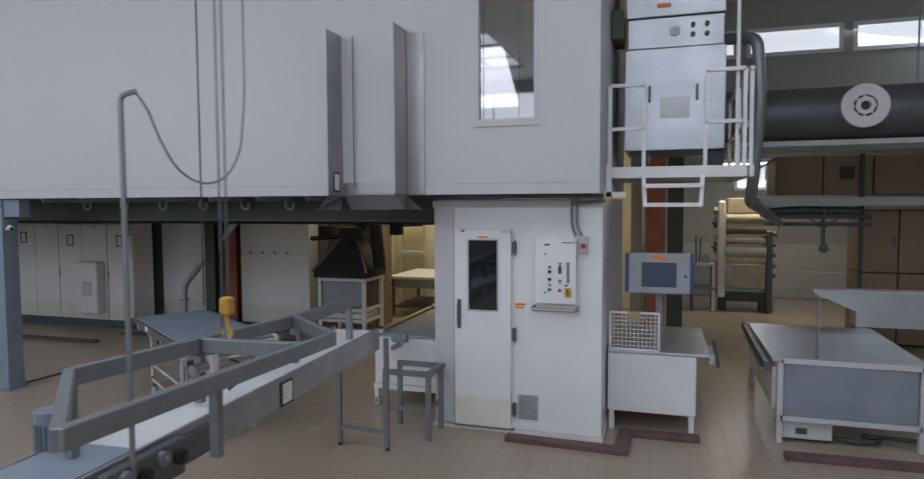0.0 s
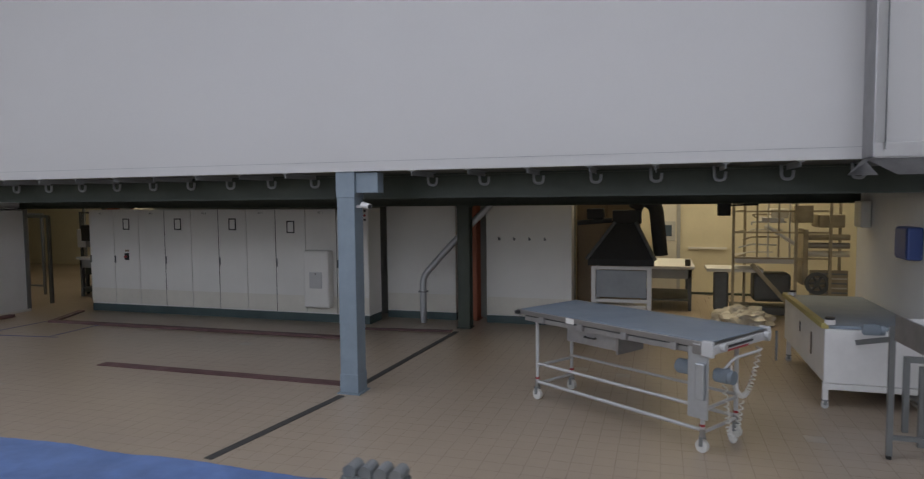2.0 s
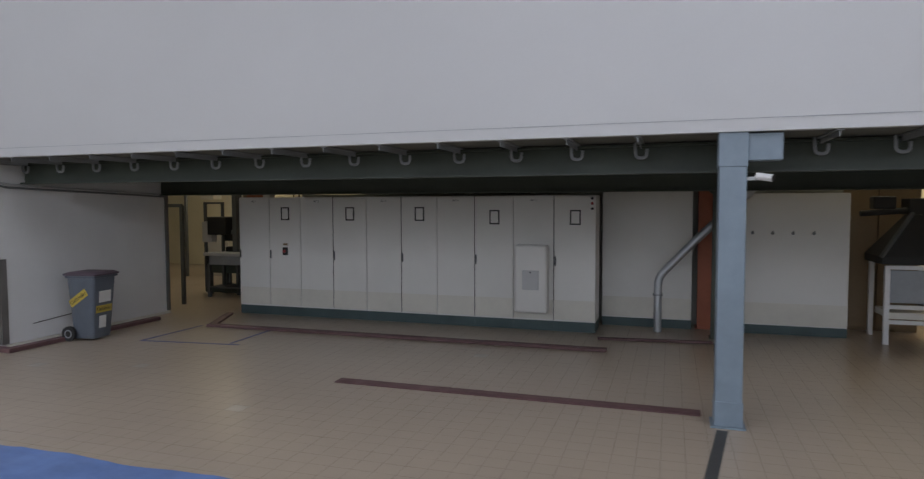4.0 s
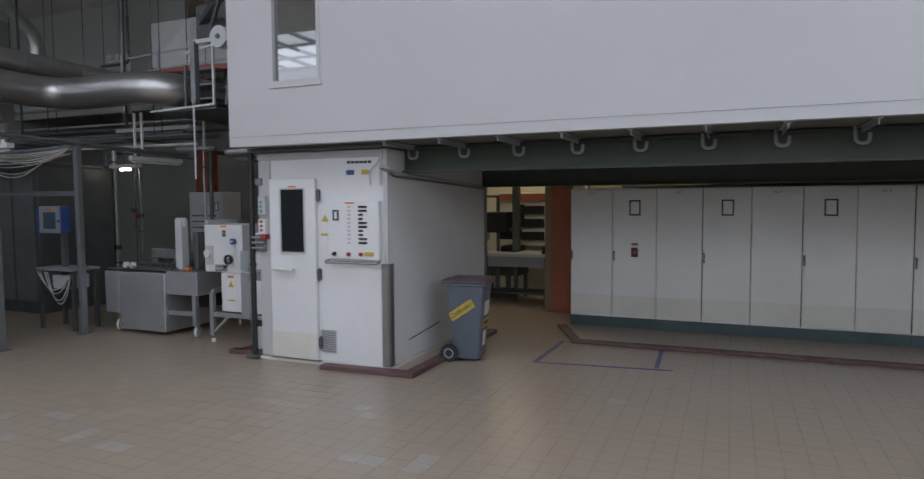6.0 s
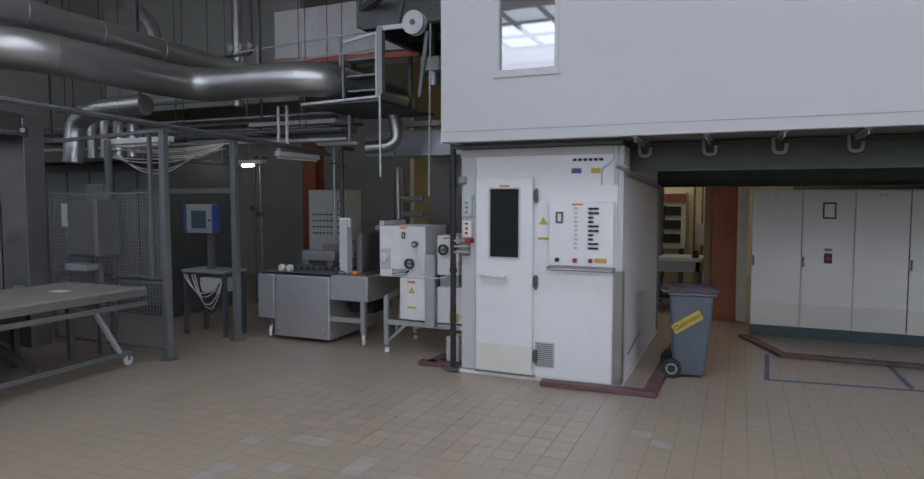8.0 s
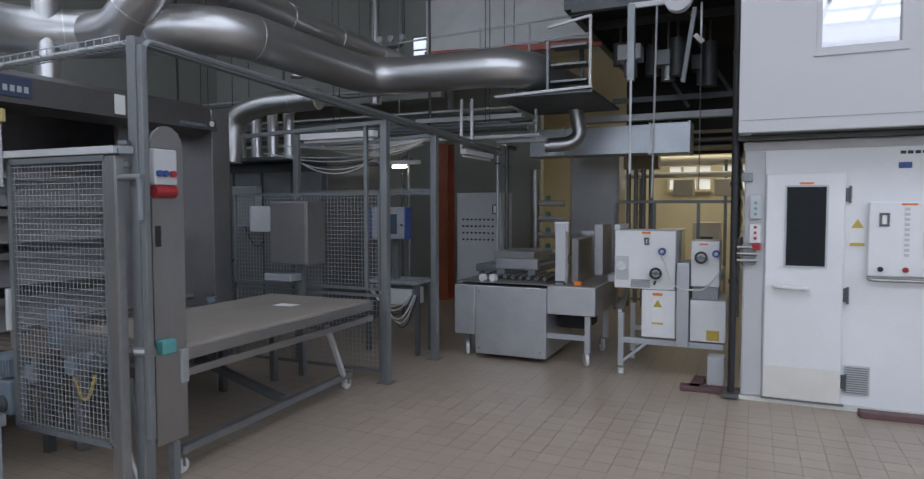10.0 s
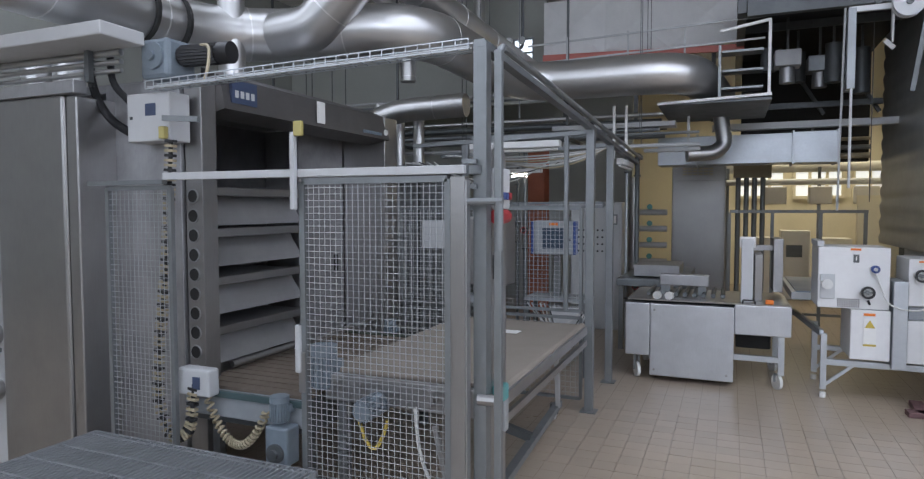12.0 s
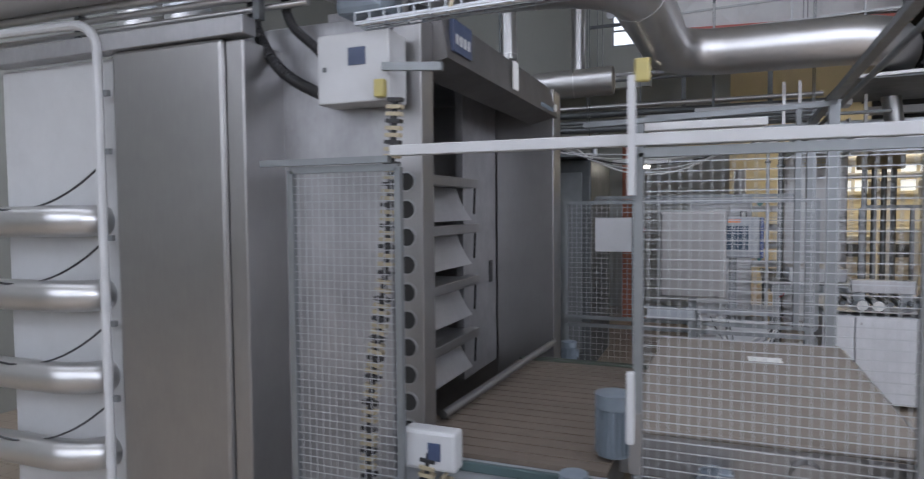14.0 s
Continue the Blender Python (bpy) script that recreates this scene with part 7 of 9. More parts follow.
hf = thing("faceted_hood", (-21.0, 9.8, 4.2), "pale faceted sheet-metal hood with a red edge", "hood")
for k in range(3):
    xa, xb = -22.25 + 0.95 * k, -21.32 + 0.95 * k
    bm = nb()
    c = [bm.verts.new(v) for v in ((xa, 9.4, 4.28), (xb, 9.4, 4.22), (xb, 9.4, 5.05), (xa, 9.4, 5.1), ((xa + xb) / 2, 9.32, 4.66))]
    for a, b in ((0, 1), (1, 2), (2, 3), (3, 0)):
        bm.faces.new((c[a], c[b], c[4]))
    part("facet_panel", bm, WHITE_PAINT, hf)
part("body", box(-22.25, -19.45, 9.41, 10.4, 4.25, 5.1), WHITE_PAINT, hf)
part("red_edge", bar(nb(), (-22.25, 9.36, 4.24), (-19.40, 9.36, 4.14), 0.05, 0.09), HOOD_RED, hf)
for k in range(3):
    part("post", bar(nb(), (-22.0 + 1.1 * k, 9.8, 3.2), (-22.0 + 1.1 * k, 9.8, 4.25), 0.06, 0.06), FRAME_DARK, hf)
dk = thing("dark_gantry", (-18.6, 9.6, 4.3), "dark steel gantry under the roof beside the chamber", "gantry")
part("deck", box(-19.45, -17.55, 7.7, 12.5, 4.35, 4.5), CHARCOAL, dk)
part("side_beam", box(-19.5, -19.40, 7.7, 12.5, 4.15, 4.62, 0.006), FRAME_DARK, dk)
part("front_beam", box(-19.4, -17.55, 7.66, 7.76, 4.1, 4.62, 0.006), FRAME_DARK, dk)
# added dark sheet stands in for the gloom above the duct
part("dark_backing", box(-19.4, -17.55, 11.4, 11.5, 2.66, 4.35), CHARCOAL, dk)
for k in range(3):
    part("service_pipe", tube([(-19.3, 11.2, 2.74 + 0.13 * k), (-17.56, 11.2, 2.74 + 0.13 * k)], 0.045 - 0.008 * k, 12), (MACHINE_TAN, FRAME, MACHINE_TAN)[k], dk, smooth=True)
for k in range(4):
    part("motor_pod", tube([(-19.1 + 0.38 * k, 9.2 + 0.4 * (k % 2), 3.75 - 0.1 * k), (-19.1 + 0.38 * k, 9.2 + 0.4 * (k % 2), 4.05)], 0.10, 16), FRAME_DARK, dk, smooth=True)
    part("hanger_rod", bar(nb(), (-19.1 + 0.38 * k, 9.2 + 0.4 * (k % 2), 4.05), (-19.1 + 0.38 * k, 9.2 + 0.4 * (k % 2), 4.35), 0.03, 0.03), FRAME_DARK, dk)
for k in range(2):
    part("brace", bar(nb(), (-18.9 + 0.7 * k, 10.4, 4.3), (-18.3 + 0.7 * k, 10.4, 3.3), 0.05, 0.05), FRAME_DARK, dk)
part("hook_plate", bar(nb(), (-17.95, 7.9, 3.72), (-17.95, 7.9, 4.1), 0.02, 0.07), WHITE_PAINT, dk)
part("hook_tip", bar(nb(), (-18.02, 7.9, 3.75), (-17.93, 7.9, 3.66), 0.02, 0.05), WHITE_PAINT, dk)
for k in range(3):
    fb = part("filter_box", box(-19.05 + 0.42 * k, -18.75 + 0.42 * k, 8.7 + 0.5 * k, 9.0 + 0.5 * k, 3.72, 3.92, 0.01), (GREYBOX, FRAME, FRAME_DARK)[k], dk)
    part("collar", tube([(-18.90 + 0.42 * k, 8.85 + 0.5 * k, 3.52), (-18.90 + 0.42 * k, 8.85 + 0.5 * k, 3.715)], 0.09, 18), STEEL_DARK, fb, smooth=True)
    part("support", bar(nb(), (-18.90 + 0.42 * k, 8.85 + 0.5 * k, 3.925), (-18.90 + 0.42 * k, 8.85 + 0.5 * k, 4.35), 0.03, 0.03), FRAME_DARK, fb)
part("cross_tie", bar(nb(), (-19.4, 10.2, 3.42), (-17.6, 10.2, 3.42), 0.06, 0.08), FRAME_DARK, dk)
part("cross_tie", bar(nb(), (-19.4, 9.0, 4.28), (-17.6, 9.0, 4.28), 0.05, 0.10), FRAME_DARK, dk)
part("pull_rod", tube([(-18.45, 7.75, 1.9), (-18.42, 7.75, 4.1)], 0.012, 8), GREYBOX, dk)
part("pull_chain", tube([(-18.0, 8.6, 2.0), (-18.0, 8.6, 4.3)], 0.006, 6), FRAME_DARK, dk)

# reel on its arm by the chamber's corner
rl = thing("cable_reel", (-18.2, 6.7, 3.4), "white cable reel on a bracket arm", "reel")
bm = nb()
disc(bm, (-18.07, 6.60, 3.80), (0, 1, 0), 0.13, 0.02, 28)
disc(bm, (-18.07, 6.68, 3.80), (0, 1, 0), 0.13, 0.02, 28)
part("flange", bm, GREYBOX, rl)
bm = nb()
disc(bm, (-18.07, 6.64, 3.80), (0, 1, 0), 0.09, 0.06, 24)
part("drum", bm, FRAME, rl)
bm = nb()
disc(bm, (-18.07, 6.585, 3.80), (0, 1, 0), 0.03, 0.02, 16)
part("hub", bm, FRAME_DARK, rl)
part("arm", bar(nb(), (-18.54, 6.66, 3.79), (-18.07, 6.70, 3.80), 0.04, 0.05), GREYBOX, rl)
part("bracket", box(-18.55, -18.48, 6.62, 6.70, 3.05, 3.80, 0.004), FRAME, rl)
part("pull_rod", tube([(-18.51, 6.62, 2.12), (-18.51, 6.62, 3.05)], 0.012, 8), GREYBOX, rl)
part("tail", bar(nb(), (-18.02, 6.66, 3.0), (-17.92, 6.66, 3.7), 0.04, 0.04), FRAME_DARK, rl)
part("hanger", bar(nb(), (-18.3, 6.68, 3.82), (-18.3, 6.9, 4.4), 0.04, 0.04), FRAME_DARK, rl)
part("crosshead", bar(nb(), (-19.4, 7.7, 4.38), (-18.25, 6.9, 4.42), 0.08, 0.08), FRAME_DARK, rl)
bp = thing("black_riser_pipe", (-17.53, 6.47, 0), "black riser pipe at the booth's corner", "pipe")
part("pipe", tube([(-17.53, 6.47, 0.06), (-17.53, 6.47, ZC)], 0.032, 12), CABLE_K, bp, smooth=True)
for z in (1.1, 2.0, 3.2):
    part("coupling", tube([(-17.53, 6.47, z - 0.02), (-17.53, 6.47, z + 0.02)], 0.04, 12), RUBBER, bp)
part("flange", box(-17.60, -17.46, 6.40, 6.54, 0.02, 0.055), FRAME_DARK, bp)
# rippled steel cladding on the chamber's west side
bm = nb()
n = 60
prev = None
for i in range(n + 1):
    z = 1.42 + (ZC - 1.42) * i / n
    x = -17.508 - 0.014 * (1 + math.sin(i * 2.1))
    a, b = bm.verts.new((x, 6.72, z)), bm.verts.new((x, 10.6, z))
    if prev:
        bm.faces.new((prev[0], prev[1], b, a))
    prev = (a, b)
struct("trim", bm, CLAD, "rippled steel cladding on the chamber's side", "cladding", True)

# ---- floor machines ----
sm = thing("stainless_feeder", (-19.8, 7.5, 0), "stainless wheeled feeder with a roller top", "machine")
part("body", box(-20.35, -19.48, 6.97, 8.1, 0.06, 0.87, 0.012), FEEDER, sm)
part("left_body", box(-20.62, -20.352, 6.97, 8.1, 0.28, 0.87, 0.012), FEEDER, sm)
part("right_tray", box(-19.478, -18.93, 7.0, 8.1, 0.58, 0.90, 0.01), FEEDER, sm)
part("top_sheet", box(-20.60, -18.95, 7.0, 8.1, 0.901, 0.912), STEEL, sm)
part("right_leg", bar(nb(), (-19.02, 7.05, 0.17), (-19.02, 7.05, 0.58), 0.06, 0.06), GALV, sm)
part("right_leg", bar(nb(), (-19.02, 8.0, 0.17), (-19.02, 8.0, 0.58), 0.06, 0.06), GALV, sm)
part("leg_rail", bar(nb(), (-19.48, 7.05, 0.33), (-19.02, 7.05, 0.33), 0.05, 0.06), GALV, sm)
part("drive", box(-19.46, -19.1, 7.4, 7.9, 0.36, 0.56, 0.02), CHARCOAL, sm)
for x, y in ((-20.50, 7.10), (-19.05, 7.10), (-20.50, 7.95), (-19.05, 7.95)):
    caster(sm, x, y, 0.085, 0.27 if x < -20 else 0.17, WHEEL_W, (0.9, 0.45, 0))
po2 = part("upright", box(-19.42, -19.30, 7.12, 7.24, 0.913, 1.60, 0.008), GREYBOX, sm)
part("upright_cap", box(-19.44, -19.28, 7.15, 7.2, 1.50, 1.62, 0.01), WHITE_PAINT, sm)
part("side_board", box(-19.28, -19.20, 7.3, 8.0, 0.913, 1.42, 0.006), STEEL, sm)
part("side_board", box(-19.08, -18.98, 7.6, 8.1, 0.98, 1.58, 0.006), STEEL_DARK, sm)
part("board_edge", box(-19.28, -18.98, 7.78, 7.82, 1.44, 1.50), STEEL_DARK, sm)
for k in range(2):
    bm = nb()
    disc(bm, (-20.28 + 0.13 * k, 7.05, 0.955), (0.3, 1, 0), 0.045, 0.05, 18)
    part("guide_wheel", bm, WHEEL_W, sm, smooth=True)
for k in range(9):
    part("roller", tube([(-20.4 + 0.10 * k, 7.3, 0.94), (-20.4 + 0.10 * k, 8.0, 0.94)], 0.025, 10), FRAME_DARK, sm, smooth=True)
part("cross_bar", box(-20.30, -19.75, 7.5, 7.62, 1.02, 1.15, 0.01), STEEL_DARK, sm)
part("rod_stand", box(-20.28, -20.18, 7.5, 7.6, 0.913, 1.02), FRAME, sm)
part("rod_stand", box(-19.87, -19.78, 7.5, 7.6, 0.913, 1.02), FRAME, sm)
part("orange_block", box(-19.18, -19.10, 7.03, 7.09, 0.913, 0.96, 0.01), ORANGE, sm)
part("grab_handle", tube(bend([(-19.40, 7.02, 0.912), (-19.40, 7.02, 0.95), (-19.28, 7.02, 0.95), (-19.28, 7.02, 0.912)], 0.02), 0.009, 8), BLACK, sm)
for x, z in ((-20.3, 0.8), (-19.55, 0.13), (-20.3, 0.13)):
    bm = nb()
    disc(bm, (x, 6.966, z), (0, 1, 0), 0.012, 0.012, 12)
    part("bolt", bm, STEEL, sm)

wm = thing("white_cutting_machine", (-18.2, 7.2, 0), "white machine with knobs on a steel trestle", "machine")
part("head", box(-18.71, -18.09, 6.93, 7.5, 0.93, 1.54, 0.008), WHITE_PAINT, wm)
part("lower_box", box(-18.42, -18.08, 6.90, 7.5, 0.43, 0.925, 0.008), WHITE_PAINT, wm)
part("side_head", box(-17.94, -17.67, 6.93, 7.45, 0.98, 1.44, 0.008), WHITE_PAINT, wm)
part("side_lower", box(-17.94, -17.60, 6.92, 7.45, 0.42, 0.84, 0.008), WHITE_PAINT, wm)
part("side_link", box(-17.92, -17.68, 6.97, 7.4, 0.845, 0.975), GREY_PAINT, wm)
part("column", box(-18.07, -17.95, 6.86, 7.3, 0.36, 1.22, 0.006), GALV, wm)
part("top_lip", box(-18.72, -18.66, 6.95, 7.5, 1.545, 1.60, 0.004), GREYBOX, wm)
part("belt_bed", box(-18.9, -17.7, 7.52, 9.2, 0.92, 1.0, 0.008), GREYBOX, wm)
part("belt", box(-18.85, -17.75, 7.53, 9.15, 1.002, 1.015), BELT_BLUE, wm)
part("beam", box(-18.66, -17.62, 6.95, 7.02, 0.34, 0.40, 0.004), GALV, wm)
part("beam", box(-18.66, -17.62, 7.7, 7.77, 0.34, 0.40, 0.004), GALV, wm)
for x, y in ((-18.64, 6.97), (-18.64, 7.73)):
    l = part("leg", bar(nb(), (x, y, 0.09), (x, y, 0.66), 0.055, 0.055), GALV, wm)
    bm = nb()
    disc(bm, (x, y, 0.03), (0, 0, 1), 0.03, 0.055, 14)
    part("foot", bm, WHEEL_W, l)
    part("brace", bar(nb(), (x + 0.02, y, 0.14), (x + 0.26, y, 0.35), 0.03, 0.03), GALV, wm)
part("foot_box", box(-17.76, -17.60, 6.78, 6.98, 0.02, 0.30, 0.01), GREYBOX, wm)
part("long_rail", bar(nb(), (-18.66, 6.99, 0.66), (-18.9, 8.9, 0.70), 0.04, 0.06), GALV, wm)
for x, z, r in ((-18.28, 1.10, 0.062), (-17.84, 1.28, 0.062)):
    part("hand_wheel", ring_mesh((x, 6.88, z), (0, 1, 0), r - 0.02, r, 0.03, 24), BLACK, wm)
    bm = nb()
    disc(bm, (x, 6.90, z), (0, 1, 0), 0.018, 0.05, 12)
    bar(bm, (x - r + 0.01, 6.89, z), (x + r - 0.01, 6.89, z), 0.015, 0.015)
    part("wheel_hub", bm, FRAME, wm)
part("crank_grip", tube([(-18.28, 6.86, 1.02), (-18.28, 6.80, 1.0)], 0.012, 8), BLACK, wm)
for x, z in ((-18.22, 1.33), (-17.70, 1.32)):
    bm = nb()
    disc(bm, (x, 6.905, z), (0, 1, 0), 0.038, 0.04, 18)
    k = part("blue_dial", bm, BLUE_PL, wm)
    bm = nb()
    disc(bm, (x, 6.88, z), (0, 1, 0), 0.018, 0.02, 14)
    part("dial_core", bm, GREYBOX, k)
part("inset_plate", box(-18.69, -18.56, 6.915, 6.928, 1.02, 1.27, 0.004), GREYBOX, wm)
bm = nb()
disc(bm, (-18.63, 6.90, 1.17), (0, 1, 0), 0.05, 0.05, 20)
part("valve", bm, WHEEL_W, wm)
bm = nb()
for i in range(10):
    for j in range(5):
        disc(bm, (-18.53 + 0.02 * i, 6.927, 0.95 + 0.018 * j), (0, 1, 0), 0.0065, 0.006, 8)
# dark discs paint the shade inside the vent holes
tagged(part("vent_holes", bm, CHARCOAL, wm), "small round vent holes", "", "", "stuff")
framed_sheet(wm, -18.38, 6.928, 1.43, 0.05, 0.08, FRAME_DARK)
part("orange_label", box(-18.43, -18.34, 6.922, 6.928, 1.51, 1.53), ORANGE, wm)
part("orange_label", box(-18.31, -18.21, 6.893, 6.898, 0.87, 0.895), ORANGE, wm)
part("orange_label", box(-17.86, -17.78, 6.922, 6.928, 1.405, 1.42), ORANGE, wm)
hs = part("hazard_sign", box(-18.31, -18.20, 6.894, 6.898, 0.56, 0.84), PAPER, wm, "white sign with a yellow hazard triangle")
bm = nb()
tri = [bm.verts.new((-18.255 + dx, 6.8925, 0.75 + dz)) for dx, dz in ((-0.045, 0), (0.045, 0), (0, 0.08))]
bm.faces.new(tri)
part("triangle", bm, YELLOW, hs)
part("yellow_band", box(-18.31, -18.20, 6.8915, 6.8935, 0.57, 0.59), YELLOW, hs)
part("yellow_label", box(-17.78, -17.66, 6.914, 6.919, 0.44, 0.54), YELLOW, wm)
part("cable", tube(bend([(-18.22, 6.90, 1.30), (-18.12, 6.86, 1.0), (-18.0, 6.84, 0.95), (-17.8, 6.88, 0.95), (-17.66, 6.9, 1.15)], 0.08), 0.008, 6), CABLE_W, wm)

# operator terminal and boxes in the cage
hmi(-21.63, -21.17, 6.74, 1.40, 1.79, "grey operator terminal with blue grips inside the cage", ((-21.4, 6.95, 0.90), (-21.4, 6.95, 1.55)))
tb3 = thing("terminal_desk", (-21.4, 6.95, 0), "grey steel desk with hanging cables below the terminal", "desk")
part("top", box(-21.75, -21.0, 6.75, 7.2, 0.86, 0.90, 0.006), GREY_PAINT, tb3)
part("box", box(-21.45, -21.10, 6.78, 7.1, 0.60, 0.80, 0.01), GREYBOX, tb3)
for x in (-21.72, -21.03):
    part("leg", bar(nb(), (x, 7.15, 0.001), (x, 7.15, 0.86), 0.05, 0.05), FRAME_DARK, tb3)
    part("leg", bar(nb(), (x, 6.80, 0.001), (x, 6.80, 0.86), 0.05, 0.05), FRAME_DARK, tb3)
for k in range(6):
    part("cable", tube(hang((-21.7 + 0.05 * k, 6.74, 0.84), (-21.1 + 0.02 * k, 6.74, 0.74), 0.20 + 0.05 * k), 0.008, 6), (CABLE_W, GREYBOX, CABLE_K)[k % 3], tb3)
gx = thing("steel_cabinet", (-21.7, 5.4, 1.2), "brushed steel cabinet hung in the cage", "cabinet")
part("body", box(-21.95, -21.48, 5.30, 5.60, 1.20, 1.85, 0.01), STEEL, gx)
part("door", box(-21.94, -21.49, 5.28, 5.298, 1.21, 1.84, 0.006), STEEL, gx)
part("post", bar(nb(), (-21.72, 5.50, 0.001), (-21.72, 5.50, 1.20), 0.06, 0.06), FRAME, gx)
part("shelf", box(-22.05, -21.7, 5.3, 5.5, 1.02, 1.10, 0.01), GREY_PAINT, gx)
np_ = thing("notice_sheet", (-22.35, 5.6, 1.6), "white notice sheet on the mesh", "sheet")
part("sheet", box(-22.5, -22.2, 5.60, 5.607, 1.52, 1.80), GREYBOX, np_)
for x0, x1, y, z, lb in ((-22.15, -21.16, 6.1, 2.56, "pale unlit tube lamp across the cage"), (-20.84, -20.76, 7.62, 2.52, "pale unlit tube lamp under the cage rail")):
    L = thing("tube_lamp", (x0, y, z), lb, "lamp")
    if x1 - x0 > 0.3:
        part("housing", box(x0, x1, y - 0.05, y + 0.05, z, z + 0.07, 0.008), WHITE_PAINT, L)
        part("tube", tube([(x0 + 0.03, y, z - 0.02), (x1 - 0.03, y, z - 0.02)], 0.016, 10), PAPER, L)
        part("hanger", bar(nb(), ((x0 + x1) / 2, y, z + 0.07), ((x0 + x1) / 2, y, z + 0.12), 0.03, 0.03), FRAME, L)
        part("hang_rail", bar(nb(), (x0, y, z + 0.13), (-20.80, y, z + 0.14), 0.03, 0.02), FRAME, L)
    else:
        part("housing", box(x0, x1, y, y + 0.98, z - 0.05, z + 0.02, 0.008), WHITE_PAINT, L)
        part("tube", tube([(x0 + 0.04, y + 0.03, z - 0.07), (x0 + 0.04, y + 0.95, z - 0.07)], 0.016, 10), PAPER, L)
        part("hanger", bar(nb(), (x0 + 0.04, y + 0.5, z + 0.02), (x0 + 0.04, y + 0.5, z + 0.10), 0.02, 0.02), FRAME, L)
cb = thing("cable_bundle", (-21.6, 6.2, 2.4), "loose grey and pink cables slung under the rail", "cables")
for k in range(6):
    part("cable", tube(hang((-22.5 + 0.1 * k, 6.2 + 0.05 * k, 2.52), (-20.80, 6.65, 2.58), 0.05 + 0.025 * k), 0.009, 6), (GREYBOX, CABLE_W, CABLE_T)[k % 3], cb)

# control cabinet with rows of switches, far column, tall cabinet
kc = thing("switch_panel_cabinet", (-21.9, 9.3, 0), "grey switch cabinet with rows of knobs", "cabinet")
part("body", box(-22.25, -21.45, 9.2, 9.7, 0.001, 2.02, 0.01), GREYBOX, kc)
part("door", box(-22.22, -21.48, 9.18, 9.198, 0.1, 1.98, 0.005), GREYBOX, kc)
for j in range(4):
    for i in range(8):
        bm = nb()
        disc(bm, (-22.12 + 0.075 * i, 9.17, 1.58 - 0.11 * j), (0, 1, 0), 0.016, 0.02, 10)
        part("knob", bm, BLACK, kc)
framed_sheet(kc, -21.56, 9.178, 1.75, 0.09, 0.16, FRAME_DARK)
kc.location = (-21.55, 9.92, 0)
h_column("steel_column", -22.86, 11.28, 3.0, 0.32, ORANGE_STEEL, "rust orange steel column behind the cage")
tc = thing("tall_steel_cabinet", (-20.1, 12.2, 0), "tall brushed steel cabinet with a louvred top", "cabinet")
part("body", box(-20.53, -19.62, 11.95, 12.6, 0.001, 2.75, 0.01), STEEL, tc)
part("door", box(-20.50, -19.65, 11.93, 11.948, 0.08, 2.42, 0.005), STEEL, tc)
for j in range(3):
    for i in range(6):
        part("louvre", box(-20.35 + 0.09 * i, -20.28 + 0.09 * i, 11.935, 11.948, 2.52 + 0.05 * j, 2.545 + 0.05 * j), CABLE_T, tc)
vp = thing("valve_pipes", (-20.9, 11.9, 0), "stacked pale pipe stubs with teal valves", "pipes")
part("riser", tube([(-21.2, 11.9, 0.05), (-21.2, 11.9, 2.5)], 0.09, 16), DUCT, vp, smooth=True)
for j in range(4):
    z = 0.95 + 0.30 * j
    part("stub", tube([(-21.11, 11.85, z), (-20.60, 11.85, z)], 0.055, 14), GREYBOX, vp, smooth=True)
    bm = nb()
    disc(bm, (-20.9, 11.76, z + 0.1), (0, 1, 0), 0.05, 0.03, 14)
    part("valve_wheel", bm, TEAL, vp)
    part("spindle", bar(nb(), (-20.9, 11.79, z + 0.06), (-20.9, 11.79, z + 0.12), 0.025, 0.025), TEAL, vp)
rb = thing("roller_bed", (-20.6, 9.2, 0), "long grey roller bed behind the feeder", "conveyor")
part("bed", box(-20.95, -20.05, 8.4, 10.6, 0.88, 0.98, 0.01), FRAME, rb)
part("top_box", box(-20.75, -20.15, 8.6, 9.4, 1.0, 1.16, 0.01), STEEL_DARK, rb)
for x in (-20.9, -20.1):
    for y in (8.5, 10.5):
        part("leg", bar(nb(), (x, y, 0.001), (x, y, 0.88), 0.06, 0.06), FRAME, rb)
rf = thing("rail_fence", (-18.5, 11.3, 0), "grey tube fence in front of the back room", "fence")
part("top_rail", bar(nb(), (-19.55, 11.3, 1.87), (-17.55, 11.3, 1.87), 0.05, 0.05), FRAME, rf)
part("low_rail", bar(nb(), (-19.55, 11.3, 0.2), (-17.55, 11.3, 0.2), 0.04, 0.04), FRAME, rf)
for x in (-19.55, -18.9, -18.2, -17.58):
    part("post", bar(nb(), (x, 11.3, 0.001), (x, 11.3, 1.85), 0.05, 0.05), FRAME, rf)
gp = thing("grey_pipe_bank", (-19.2, 11.8, 0), "bank of dark upright pipes beside the tall cabinet", "pipes")
for k in range(4):
    part("pipe", tube([(-19.42 + 0.13 * k, 11.8, 0.001), (-19.42 + 0.13 * k, 11.8, 2.6)], 0.04, 12), FRAME, gp, smooth=True)
part("head_box", box(-19.5, -18.9, 11.7, 12.0, 2.45, 2.68, 0.01), CABLE_T, gp)

